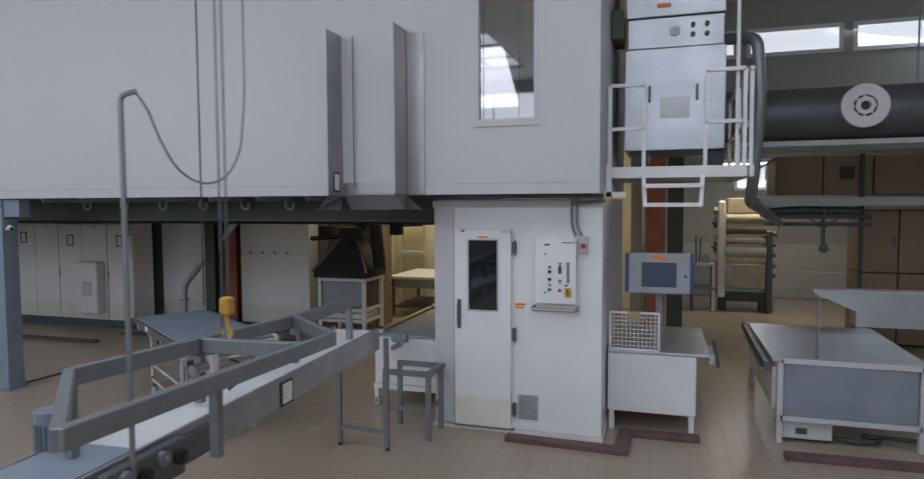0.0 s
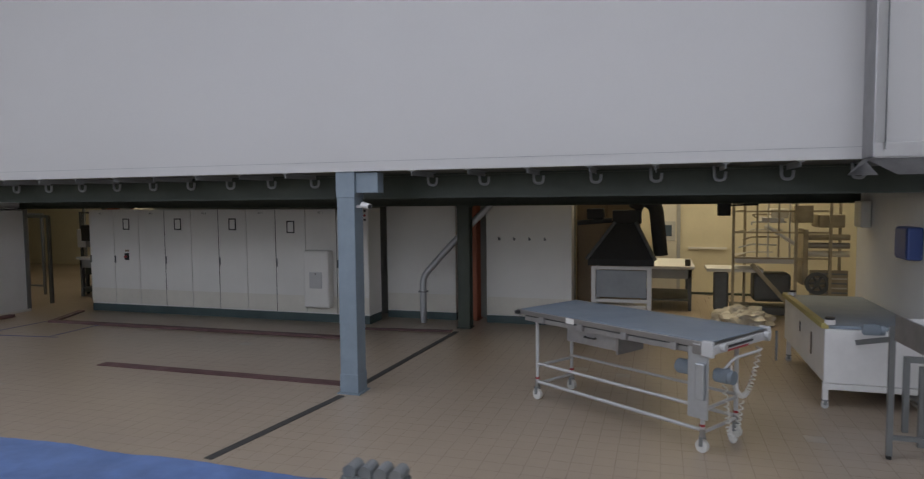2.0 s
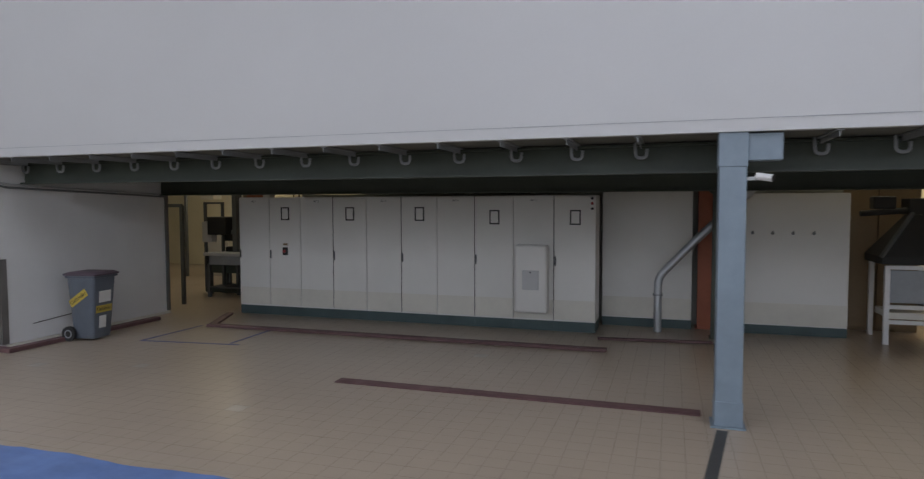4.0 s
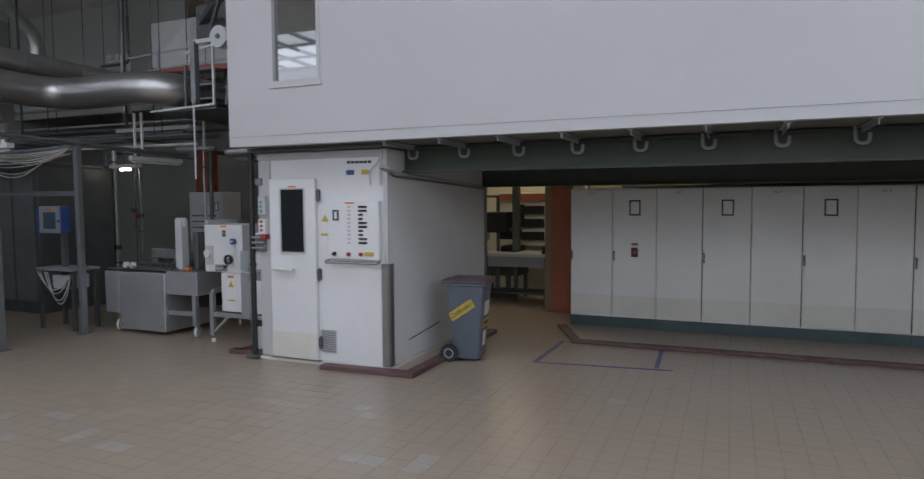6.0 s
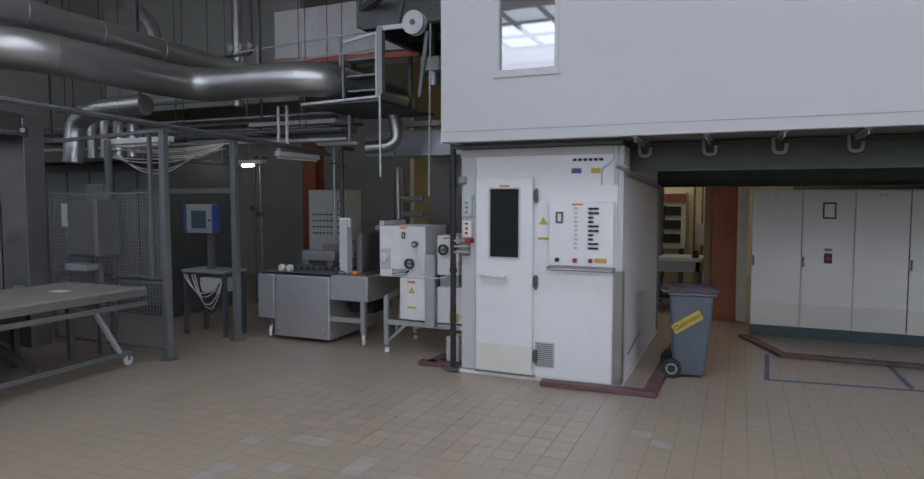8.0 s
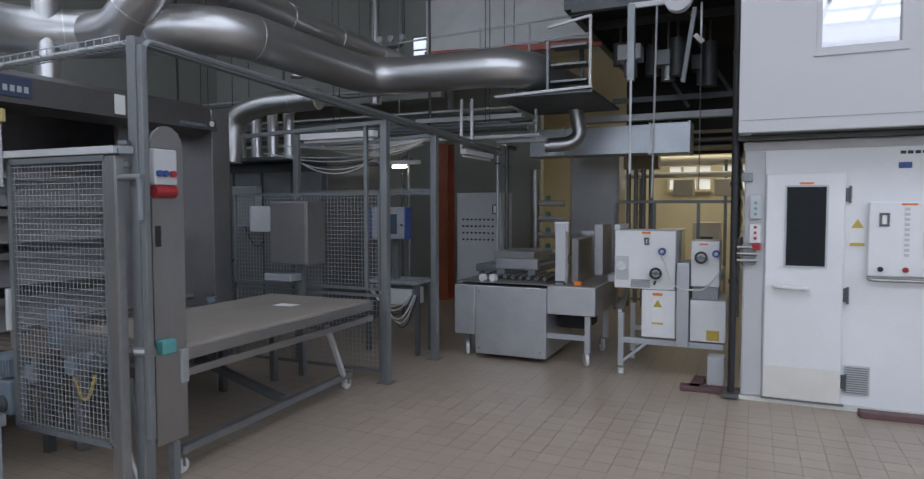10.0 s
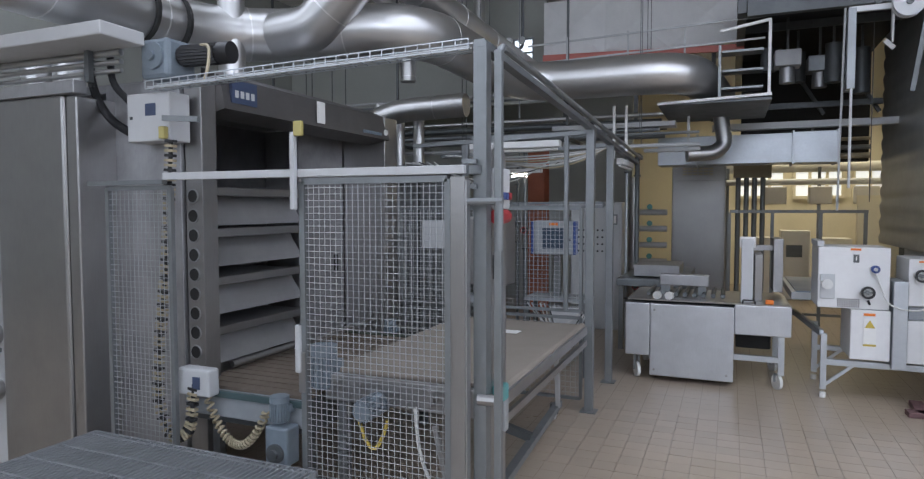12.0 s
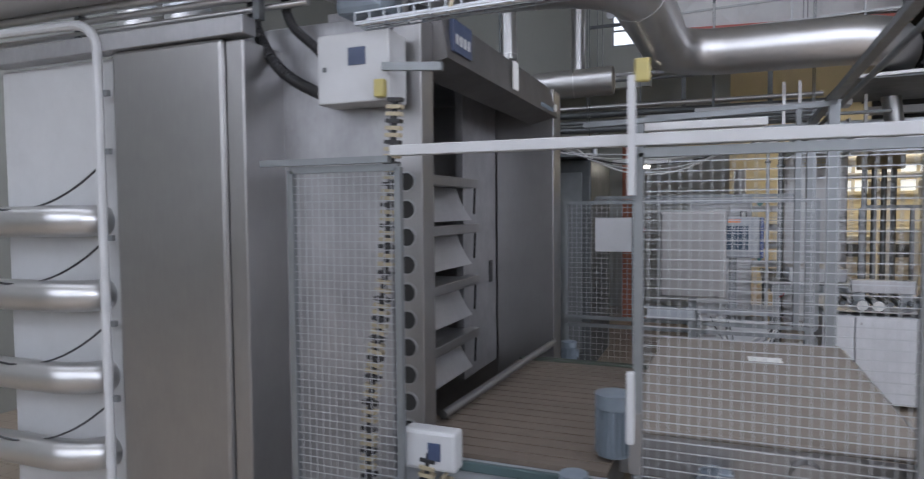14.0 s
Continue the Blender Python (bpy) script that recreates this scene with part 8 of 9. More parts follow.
# dark block of machinery behind, closing the view to the west
struct("wall_inner_west", box(-28.0, -27.8, 2.2, 17.3, -0.01, ZC), BACK_WALL, "plain wall behind the oven line", "wall")


# ---- wheeled bin ----
BN = Matrix.Translation((-15.19, 7.37, 0)) @ pose(0, 0, 0, 0, 0, 7) @ Matrix.Diagonal((0.92, 0.92, 1.0, 1.0))
wb = thing("wheelie_bin", (-15.19, 7.37, 0), "grey wheeled bin with a mauve lid and yellow stickers", "bin")
bm = nb()
rings = []
for z, xa, xb, hy in ((0.03, -0.16, 0.17, 0.175), (0.06, -0.17, 0.18, 0.185), (0.80, -0.215, 0.245, 0.225), (0.86, -0.22, 0.25, 0.23)):
    rr = []
    for sx, sy in ((1, 1), (-1, 1), (-1, -1), (1, -1)):
        cx = xb if sx > 0 else xa
        for a in range(4):
            th = math.atan2(sy, sx) - math.pi / 4 + a * math.pi / 6
            rr.append(bm.verts.new((cx - sx * 0.04 + 0.04 * math.cos(th), sy * (hy - 0.04) + 0.04 * math.sin(th), z)))
    rings.append(rr)
for a, b in zip(rings, rings[1:]):
    for i in range(16):
        bm.faces.new((a[i], a[(i + 1) % 16], b[(i + 1) % 16], b[i]))
bm.faces.new(rings[0][::-1])
bm.faces.new(rings[-1])
bm.transform(BN)
part("body", bm, BIN_GREY, wb, smooth=True)
part("rim", box(-0.235, 0.275, -0.245, 0.245, 0.862, 0.895, 0.015, BN), BIN_GREY, wb)
bm = box(-0.25, 0.30, -0.255, 0.255, 0.897, 0.935, 0.018)
for v in bm.verts:
    if v.co.z > 0.92:
        v.co.x *= 0.88
        v.co.y *= 0.85
        v.co.z += 0.012
bm.transform(BN)
ld = part("lid", bm, BIN_LID, wb, "mauve hinged lid", True)
part("handle", tube([BN @ Vector(p) for p in bend([(-0.25, -0.2, 0.90), (-0.30, -0.2, 0.91), (-0.30, 0.2, 0.91), (-0.25, 0.2, 0.90)], 0.03)], 0.014, 8), BIN_GREY, wb)
for s in (-1, 1):
    bm = nb()
    disc(bm, BN @ Vector((-0.19, s * 0.235, 0.101)), BN.to_3x3() @ Vector((0, 1, 0)), 0.10, 0.045, 28)
    w = part("wheel", bm, RUBBER, wb, smooth=True)
    part("rim_ring", ring_mesh(BN @ Vector((-0.19, s * 0.259, 0.101)), BN.to_3x3() @ Vector((0, 1, 0)), 0.042, 0.058, 0.006), GREY_PAINT, w)
part("axle", tube([BN @ Vector((-0.19, -0.21, 0.101)), BN @ Vector((-0.19, 0.21, 0.101))], 0.012, 8), FRAME, wb)
SF = BN @ Matrix.Translation((-0.03, -0.2205, 0.592)) @ pose(0, 0, 0, 93.2, 0, 0) @ pose(0, 0, 0, 0, 0, 32)
part("sticker", box(-0.17, 0.17, -0.052, 0.052, 0.0, 0.002, 0, SF), YELLOW, wb, "yellow sticker")
text_mesh("Oelbinder", 0.076, SF @ Matrix.Translation((0, 0, 0.0035)), "sticker_text", BLACK, wb)


def bin_face(z):
    """The plane of the bin's end at height z, leaning outwards."""
    return BN @ Matrix.Translation((0.178 + 0.0878 * z, 0.0, z)) @ pose(0, 0, 0, 95.0, 0, 90)


SE = bin_face(0.43)
part("sticker", box(-0.16, 0.16, -0.05, 0.05, 0.0, 0.002, 0, SE), YELLOW, wb)
text_mesh("Oelbinder", 0.071, SE @ Matrix.Translation((0, 0, 0.0035)), "sticker_text", BLACK, wb)
part("paper_label", box(-0.11, 0.13, -0.08, 0.08, 0.0, 0.002, 0, bin_face(0.60)), PAPER, wb)
part("paper_label", box(-0.09, 0.05, -0.085, 0.085, 0.0, 0.002, 0, bin_face(0.25)), PAPER, wb)

# ---- room behind the rolling table ----
hpz = thing("hopper_stand", (-4.4, 10.4, 0), "black sooted hood on a white frame stand", "hopper")
for x in (-4.82, -3.97):
    for y in (10.2, 10.9):
        part("leg", bar(nb(), (x, y, 0.001), (x, y, 1.04), 0.06, 0.06), WHITE_PAINT, hpz)
for z in (1.02, 0.50, 0.30):
    part("rail", bar(nb(), (-4.79, 10.2, z), (-4.0, 10.2, z), 0.05, 0.05), WHITE_PAINT, hpz)
    part("rail", bar(nb(), (-3.97, 10.23, z), (-3.97, 10.87, z), 0.05, 0.05), WHITE_PAINT, hpz)
part("panel", box(-4.78, -4.01, 10.21, 10.24, 0.55, 0.98, 0.006), GREY_PAINT, hpz)
part("tray", box(-4.78, -4.01, 10.25, 10.85, 0.33, 0.42, 0.01), CREAM, hpz)
bm = nb()
lo = [bm.verts.new(v) for v in ((-4.90, 10.12, 1.06), (-3.90, 10.12, 1.06), (-3.90, 10.95, 1.06), (-4.90, 10.95, 1.06))]
mi = [bm.verts.new(v) for v in ((-4.90, 10.12, 1.16), (-3.90, 10.12, 1.16), (-3.90, 10.95, 1.16), (-4.90, 10.95, 1.16))]
hi = [bm.verts.new(v) for v in ((-4.50, 10.40, 1.70), (-4.18, 10.40, 1.70), (-4.18, 10.7, 1.70), (-4.50, 10.7, 1.70))]
for a, b in ((lo, mi), (mi, hi)):
    for i in range(4):
        bm.faces.new((a[i], a[(i + 1) % 4], b[(i + 1) % 4], b[i]))
bm.faces.new(hi)
part("hood", bm, CHARCOAL, hpz, "sooted black iron hood")
for a, b in (((-4.92, 10.10, 1.16), (-4.50, 10.38, 1.73)), ((-3.88, 10.10, 1.16), (-4.18, 10.38, 1.73))):
    part("hood_edge", bar(nb(), a, b, 0.04, 0.04), FRAME_DARK, hpz)
part("neck", box(-4.54, -4.10, 10.38, 10.72, 1.705, 1.92, 0.01), CHARCOAL, hpz)
part("side_motor", box(-4.95, -4.68, 10.4, 10.6, 1.78, 1.95, 0.02), CHARCOAL, hpz)
part("side_arm", tube([(-5.1, 10.4, 1.72), (-4.55, 10.45, 1.76)], 0.04, 12), CHARCOAL, hpz)
part("flue", tube(bend([(-4.2, 10.55, 1.93), (-4.1, 10.55, 2.12), (-3.88, 10.5, 2.0), (-3.80, 10.5, 1.2)], 0.2), 0.11, 18), CHARCOAL, hpz, smooth=True)
for k in range(5):
    bm = nb()
    disc(bm, (-4.62 + 0.12 * k, 10.195, 1.02), (0, 1, 0), 0.012, 0.02, 10)
    part("bolt", bm, FRAME, hpz)
dr = thing("brown_cupboard", (-5.0, 11.3, 0), "tall brown boarded cupboard behind the hopper", "cupboard")
for i in range(2):
    part("door", box(-5.18 + 0.50 * i, -4.70 + 0.50 * i, 11.15, 11.2, 0.05, 2.4, 0.006), BROWN_DOOR, dr)
part("body", box(-5.2, -4.15, 11.21, 11.8, 0.0, 2.42), BROWN_DOOR, dr)


def bench(x0, x1, y0, y1, z, label, mat):
    t = thing("work_table", ((x0 + x1) / 2, (y0 + y1) / 2, 0), label, "table")
    part("top", box(x0, x1, y0, y1, z - 0.06, z, 0.008), mat, t)
    part("apron", box(x0 + 0.05, x1 - 0.05, y0 + 0.05, y1 - 0.05, z - 0.24, z - 0.062), GREY_PAINT, t)
    for x in (x0 + 0.08, x1 - 0.08):
        for y in (y0 + 0.08, y1 - 0.08):
            part("leg", bar(nb(), (x, y, 0.001), (x, y, z - 0.062), 0.06, 0.06), FRAME_DARK, t)
    part("shelf", box(x0 + 0.06, x1 - 0.06, y0 + 0.06, y1 - 0.06, 0.18, 0.21, 0.004), FRAME_DARK, t)
    bm = nb()
    disc(bm, (x1 - 0.12, y0 + 0.1, z + 0.06), (0, 0, 1), 0.05, 0.12, 14)
    part("pot", bm, BLACK, t)
    return t


bench(-4.5, -3.2, 12.4, 14.0, 0.84, "pale-topped work table with a black pot", BELT_W)
tw = thing("filling_machine", (-1.7, 12.2, 0), "tall cream machine of frames, trays, chutes and pipes", "machine")
for x, y in ((-2.60, 11.9), (-2.34, 12.6), (-1.62, 11.9), (-1.10, 11.9), (-0.80, 12.6)):
    part("post", bar(nb(), (x, y, 0.001), (x, y, 2.6), 0.045, 0.045), MACHINE_TAN, tw)
for z in (1.06, 1.50, 1.86, 2.3):
    part("rail", bar(nb(), (-2.60, 11.9, z), (-1.10, 11.9, z), 0.03, 0.03), MACHINE_TAN, tw)
    part("rail", bar(nb(), (-2.60, 11.9, z), (-2.34, 12.6, z), 0.03, 0.03), MACHINE_TAN, tw)
tr = part("catch_tray", box(-2.55, -1.62, 11.95, 12.5, 0.96, 1.03, 0.008), BELT_W, tw, "cream catch tray")
part("tray_rim", box(-2.57, -1.60, 11.92, 11.948, 0.98, 1.06, 0.003), WHITE_PAINT, tr)
part("chute", bar(nb(), (-2.05, 12.1, 1.60), (-1.62, 12.1, 1.30), 0.40, 0.05, 0.01), BELT_W, tw, "cream sloping chute")
part("chute", bar(nb(), (-2.15, 12.1, 1.72), (-1.80, 12.1, 1.70), 0.36, 0.08, 0.01), BELT_W, tw)
part("hopper_body", box(-1.26, -0.86, 12.0, 12.6, 1.58, 1.80, 0.02), MACHINE_TAN, tw)
part("top_box", box(-2.00, -1.72, 12.0, 12.4, 1.74, 1.90, 0.015), CREAM, tw)
part("top_box", box(-1.64, -1.34, 12.0, 12.4, 1.66, 1.96, 0.015), MACHINE_TAN, tw)
for k in range(3):
    part("roller", tube([(-1.42, 11.98, 1.42 - 0.14 * k), (-0.80, 11.98, 1.42 - 0.14 * k)], 0.05, 14), (MACHINE_TAN, STEEL, CREAM)[k], tw, smooth=True)
part("side_plate", box(-1.50, -1.42, 11.95, 12.6, 0.60, 1.55, 0.01), MACHINE_TAN, tw)
part("front_panel", box(-1.38, -0.80, 12.0, 12.05, 0.42, 0.86, 0.012), MACHINE_TAN, tw)
pu = part("pulley", ring_mesh((-1.28, 11.93, 0.64), (0, 1, 0), 0.13, 0.19, 0.05), FRAME_DARK, tw)
bm = nb()
disc(bm, (-1.28, 11.93, 0.64), (0, 1, 0), 0.05, 0.06, 16)
for k in range(3):
    an = math.pi * k / 3
    bar(bm, (-1.28 - 0.15 * math.cos(an), 11.93, 0.64 - 0.15 * math.sin(an)), (-1.28 + 0.15 * math.cos(an), 11.93, 0.64 + 0.15 * math.sin(an)), 0.02, 0.03)
part("spokes", bm, FRAME_DARK, pu)
for k in range(5):
    part("cross_bar", bar(nb(), (-1.36, 11.99, 0.48 + 0.08 * k), (-0.82, 11.99, 0.48 + 0.08 * k), 0.02, 0.022), (FRAME, CREAM)[k % 2], tw)
part("brace", bar(nb(), (-2.30, 11.92, 0.95), (-1.70, 11.92, 0.25), 0.05, 0.07), MACHINE_TAN, tw)
part("drop_leg", box(-2.90, -2.66, 11.95, 12.2, 0.10, 0.80, 0.04), FRAME_DARK, tw)
part("motor_block", box(-2.25, -1.65, 12.05, 12.5, 0.28, 0.78, 0.06), FRAME_DARK, tw)
part("infeed_table", box(-3.02, -2.10, 11.95, 12.6, 0.80, 0.86, 0.01), BELT_W, tw, "cream infeed table")
part("base", box(-2.6, -0.85, 12.0, 12.5, 0.06, 0.20, 0.01), FRAME_DARK, tw)
for x in (-2.5, -0.95):
    part("foot", box(x - 0.06, x + 0.06, 12.1, 12.22, 0.001, 0.062), FRAME_DARK, tw)
for k in range(6):
    z = 1.10 + 0.13 * k
    part("pipe", tube(bend([(-2.58 + 0.07 * k, 12.0, z), (-2.30, 12.0, z + 0.06), (-1.95 + 0.05 * k, 12.05, z + 0.05)], 0.06), 0.014, 8), (CREAM, GREYBOX, MACHINE_TAN)[k % 3], tw, smooth=True)
for k in range(4):
    part("upright_rod", tube([(-2.22 + 0.17 * k, 11.93, 1.04), (-2.22 + 0.17 * k, 11.93, 2.0 + 0.1 * (k % 2))], 0.016, 8), (MACHINE_TAN, CREAM)[k % 2], tw, smooth=True)

bg = thing("plastic_sheet_heap", (-2.5, 11.4, 0), "crumpled clear plastic sheeting on the floor", "plastic sheet")
bm = nb()
bmesh.ops.create_icosphere(bm, subdivisions=4, radius=1.0)
for v in bm.verts:
    n = noise.noise(v.co * 2.2) * 0.30 + noise.noise(v.co * 5.5) * 0.14
    v.co *= 1 + n
    v.co = Vector((v.co.x * 0.46, v.co.y * 0.42, max(0.002, v.co.z * 0.24 + 0.06)))
bm.transform(Matrix.Translation((-2.5, 11.4, 0)))
part("sheet", bm, PLASTIC_BAG, bg)
pw = thing("control_pillar", (-3.66, 14.6, 0), "pale control pillar with a small screen", "control panel")
part("pillar", box(-3.98, -3.48, 14.45, 14.69, 0.05, 2.6, 0.01), CREAM, pw)
part("bezel", box(-3.83, -3.51, 14.43, 14.448, 1.18, 1.60, 0.008), GREYBOX, pw)
part("screen", box(-3.77, -3.58, 14.42, 14.429, 1.28, 1.52), SCREEN, pw)
struct("trim", box(-3.47, -3.40, 14.62, 14.697, 0, 3.0), GREYBOX, "pale door jamb on the back wall", "trim")
struct("trim", box(-3.23, -2.45, 14.66, 14.697, 0.99, 1.035), PAPER, "white bump rail on the back wall", "trim")
struct("trim", box(-3.40, -1.9, 14.68, 14.697, 0.0, 0.05), GREEN_DARK, "dark skirting along the back wall", "baseboard")
wr = thing("wall_rack", (-4.6, 14.4, 0), "narrow pale rack against the back wall", "rack")
for x in (-5.0, -4.45):
    part("post", bar(nb(), (x, 14.4, 0.001), (x, 14.4, 2.3), 0.05, 0.05), GREYBOX, wr)
for z in (0.6, 1.2, 1.8):
    part("shelf", box(-5.0, -4.45, 14.2, 14.6, z - 0.015, z + 0.015), GREYBOX, wr)
bx = thing("ceiling_box", (-3.0, 9.3, 1.85), "dark box hanging under the steel beam", "box")
part("box", box(-3.06, -2.90, 9.25, 9.42, 1.86, 2.02, 0.008), CHARCOAL, bx)
part("rod", bar(nb(), (-2.9, 9.33, 2.0), (-2.55, 9.33, 2.01), 0.025, 0.025), CHARCOAL, bx)
struct("wall_room_east", box(0.42, 0.60, 11.3, NY + 0.25, -0.01, ZC), BACK_WALL, "grey-green side wall beside the steel columns", "wall")
struct("wall_room_back", box(-5.25, 0.42, 14.7, 14.85, -0.01, ZC), YELLOW_WALL, "yellowed plaster end wall of the back room", "wall")
struct("wall_room_west", box(-5.35, -5.25, 11.9, 17.3, -0.01, ZC), YELLOW_WALL, "yellowed plaster side wall of the back room", "wall")

# ---- passage beside the second booth ----
rk = thing("oven_rack", (-15.9, 12.6, 0), "yellowed rack with dark oven openings", "rack")
part("body", box(-16.6, -15.62, 12.5, 13.1, 0.95, 1.98, 0.01), CREAM, rk)
part("red_head", box(-16.6, -15.62, 12.47, 12.498, 1.82, 1.95), ORANGE_STEEL, rk)
for k in range(3):
    # dark plate on the front paints the unlit inside of the opening
    part("opening", box(-16.2, -15.70, 12.48, 12.498, 1.06 + 0.25 * k, 1.22 + 0.25 * k), CHARCOAL, rk)
part("leg", bar(nb(), (-16.5, 12.7, 0.001), (-16.5, 12.7, 0.95), 0.08, 0.08), FRAME_DARK, rk)
part("leg", bar(nb(), (-15.7, 12.7, 0.001), (-15.7, 12.7, 0.95), 0.08, 0.08), FRAME_DARK, rk)
tbp = bench(-16.5, -15.25, 11.2, 11.9, 0.90, "grey work table in the passage", GREYBOX)
mn = thing("dark_machine", (-16.3, 11.6, 0.9), "dark machine head on the passage table", "machine")
part("head", box(-16.55, -16.1, 11.4, 11.8, 1.25, 1.62, 0.02), CHARCOAL, mn)
part("stem", box(-16.02, -15.92, 11.5, 11.7, 0.90, 2.3, 0.01), FRAME_DARK, mn)
part("arm", bar(nb(), (-16.3, 11.6, 1.3), (-15.97, 11.6, 1.3), 0.08, 0.08), FRAME_DARK, mn)
pp = thing("wall_pipes", (-15.4, 12.9, 0), "thin pipes and a small box on the yellow wall", "pipes")
for k in range(2):
    part("pipe", tube([(-15.50 + 0.14 * k, 12.95, 0.001), (-15.50 + 0.14 * k, 12.95, 2.9)], 0.018, 8), BROWN_DOOR, pp)
part("box", box(-15.46, -15.30, 12.86, 12.93, 1.0, 1.40, 0.01), GREYBOX, pp)
struct("wall_passage", box(-17.4, -15.0, 13.15, 13.3, -0.01, 2.15), YELLOW_WALL, "yellow wall at the end of the passage", "wall")
struct("pillar_passage", box(-15.22, -15.12, 10.80, 11.10, 0, 2.6), BROWN_DOOR, "grey-brown pillar cladding beside the column", "pillar")
struct("pillar_passage", box(-14.74, -14.60, 10.75, 10.89, 0, 2.6), CREAM, "cream pillar cladding beside the column", "pillar")
fd = thing("folding_gate", (-16.9, 10.4, 0), "dark steel gate frame at the passage mouth", "gate")
part("frame", bar(nb(), (-17.3, 10.3, 1.85), (-16.2, 10.3, 1.85), 0.06, 0.06), FRAME_DARK, fd)
for x in (-17.3, -16.2):
    part("post", bar(nb(), (x, 10.3, 0.001), (x, 10.3, 1.85), 0.06, 0.06), FRAME_DARK, fd)
part("grey_box", box(-17.2, -16.8, 10.24, 10.30, 1.2, 1.55, 0.01), GREYBOX, fd)

# ---- back of the west side ----
struct("wall_northwest", box(-27.8, -21.35, 12.7, 12.9, -0.01, ZC), BACK_WALL, "grey wall behind the cage", "wall")
wall_with_holes("wall_clerestory", -27.8, -22.5, 10.45, 0.12, 3.75, ZC, [(-23.10, -22.72, 4.38, 4.88)], BACK_WALL, "grey-green upper wall above the oven line")
glazed("window_13", -23.10, -22.72, 10.49, 4.38, 4.88, 1, 2, SKY_PANE, GREY_PAINT, "small bright window high in the upper wall", 0.06, 0.03)
WH = [(-19.4 + 1.25 * i, -18.3 + 1.25 * i, 2.15, 2.85) for i in range(4)]
for i, (a, b, c, d) in enumerate(WH):
    glazed("window_%d" % (i + 30), a, b, 17.2, c, d, 3, 2, DIM_PANE, YELLOW_WALL, "low bright window in the back room wall", 0.1, 0.07)
mxs = thing("yellow_machine_row", (-17.8, 15.0, 0), "row of pale machines and pipework in the back room", "machine")
for i in range(4):
    part("cabinet", box(-19.3 + 0.75 * i, -18.75 + 0.75 * i, 14.6, 15.2, 0.001, 1.3 + 0.15 * (i % 2), 0.01), CREAM, mxs)
    part("panel", box(-19.2 + 0.75 * i, -18.9 + 0.75 * i, 14.585, 14.599, 0.9, 1.15), FRAME_DARK, mxs)
part("overhead_pipe", tube([(-20.4, 14.2, 2.45), (-16.0, 14.2, 2.45)], 0.06, 12), GREYBOX, mxs, smooth=True)
part("overhead_pipe", tube([(-20.4, 14.4, 2.75), (-16.0, 14.4, 2.75)], 0.10, 14), CREAM, mxs, smooth=True)
for x in (-19.6, -17.9, -16.6):
    part("pipe_post", bar(nb(), (x, 14.3, 0.001), (x, 14.3, 2.75), 0.06, 0.06), FRAME, mxs)
for i in range(3):
    part("hanging_unit", box(-18.9 + 0.8 * i, -18.5 + 0.8 * i, 14.0, 14.35, 2.0, 2.35, 0.02), CREAM, mxs)
for x, y, z in ((-22.5, 8.95, 2.43), (-13.6, 14.0, 2.5), (-3.2, 14.2, 2.9)):
    L = thing("lit_tube_lamp", (x, y, z), "lit fluorescent tube lamp", "lamp")
    part("housing", box(x - 0.35, x + 0.35, y - 0.06, y + 0.06, z + 0.03, z + 0.09, 0.006), WHITE_PAINT, L)
    part("tube", tube([(x - 0.12, y, z), (x + 0.12, y, z)], 0.025, 10), TUBE_LIGHT, L)
    part("rod", bar(nb(), (x, y, z + 0.09), (x, y, ZC), 0.015, 0.015), FRAME, L)
# clutter of pipes and cable trays overhead
og = thing("pipe_run", (-23, 8, 3.0), "grey service pipes running under the roof", "pipes")
for k in range(5):
    part("pipe", tube([(-27.5, 8.2 + 0.25 * k, 2.95 + 0.13 * (k % 3)), (-20.4, 8.3 + 0.25 * k, 2.95 + 0.13 * (k % 3))], 0.03 + 0.012 * (k % 2), 10), (FRAME, FRAME_DARK, DUCT)[k % 3], og, smooth=True)
for x in (-26.5, -24.2, -21.6):
    part("hanger", bar(nb(), (x, 8.25, 2.9), (x, 8.25, ZC), 0.03, 0.03), FRAME_DARK, og)
    part("cross_bar", bar(nb(), (x, 8.1, 2.88), (x, 9.4, 2.88), 0.04, 0.04), FRAME_DARK, og)
dkb = thing("dark_machine_block", (-23.6, 8.5, 0), "dark machinery casing behind the cage", "machine")
part("casing", box(-25.8, -22.9, 7.6, 9.0, 0.001, 2.45, 0.02), FRAME_DARK, dkb)
part("top_plate", box(-25.8, -22.9, 7.2, 9.0, 2.455, 2.50), FRAME_DARK, dkb)
for k in range(5):
    part("panel", box(-25.7 + 0.55 * k, -25.2 + 0.55 * k, 7.58, 7.598, 0.2, 2.3, 0.006), FRAME, dkb)
vlv = thing("valve_rack", (-22.2, 9.0, 4.2), "small valves and gauges on the overhead pipes", "valves")
part("pipe", tube(bend([(-23.2, 9.1, 4.35), (-22.5, 9.1, 4.35), (-22.5, 9.1, 5.2)], 0.1), 0.025, 8), FRAME_DARK, vlv)
for k in range(3):
    bm = nb()
    disc(bm, (-22.9 + 0.2 * k, 9.04, 4.47), (0, 1, 0), 0.055, 0.04, 16)
    part("gauge", bm, GREYBOX, vlv)
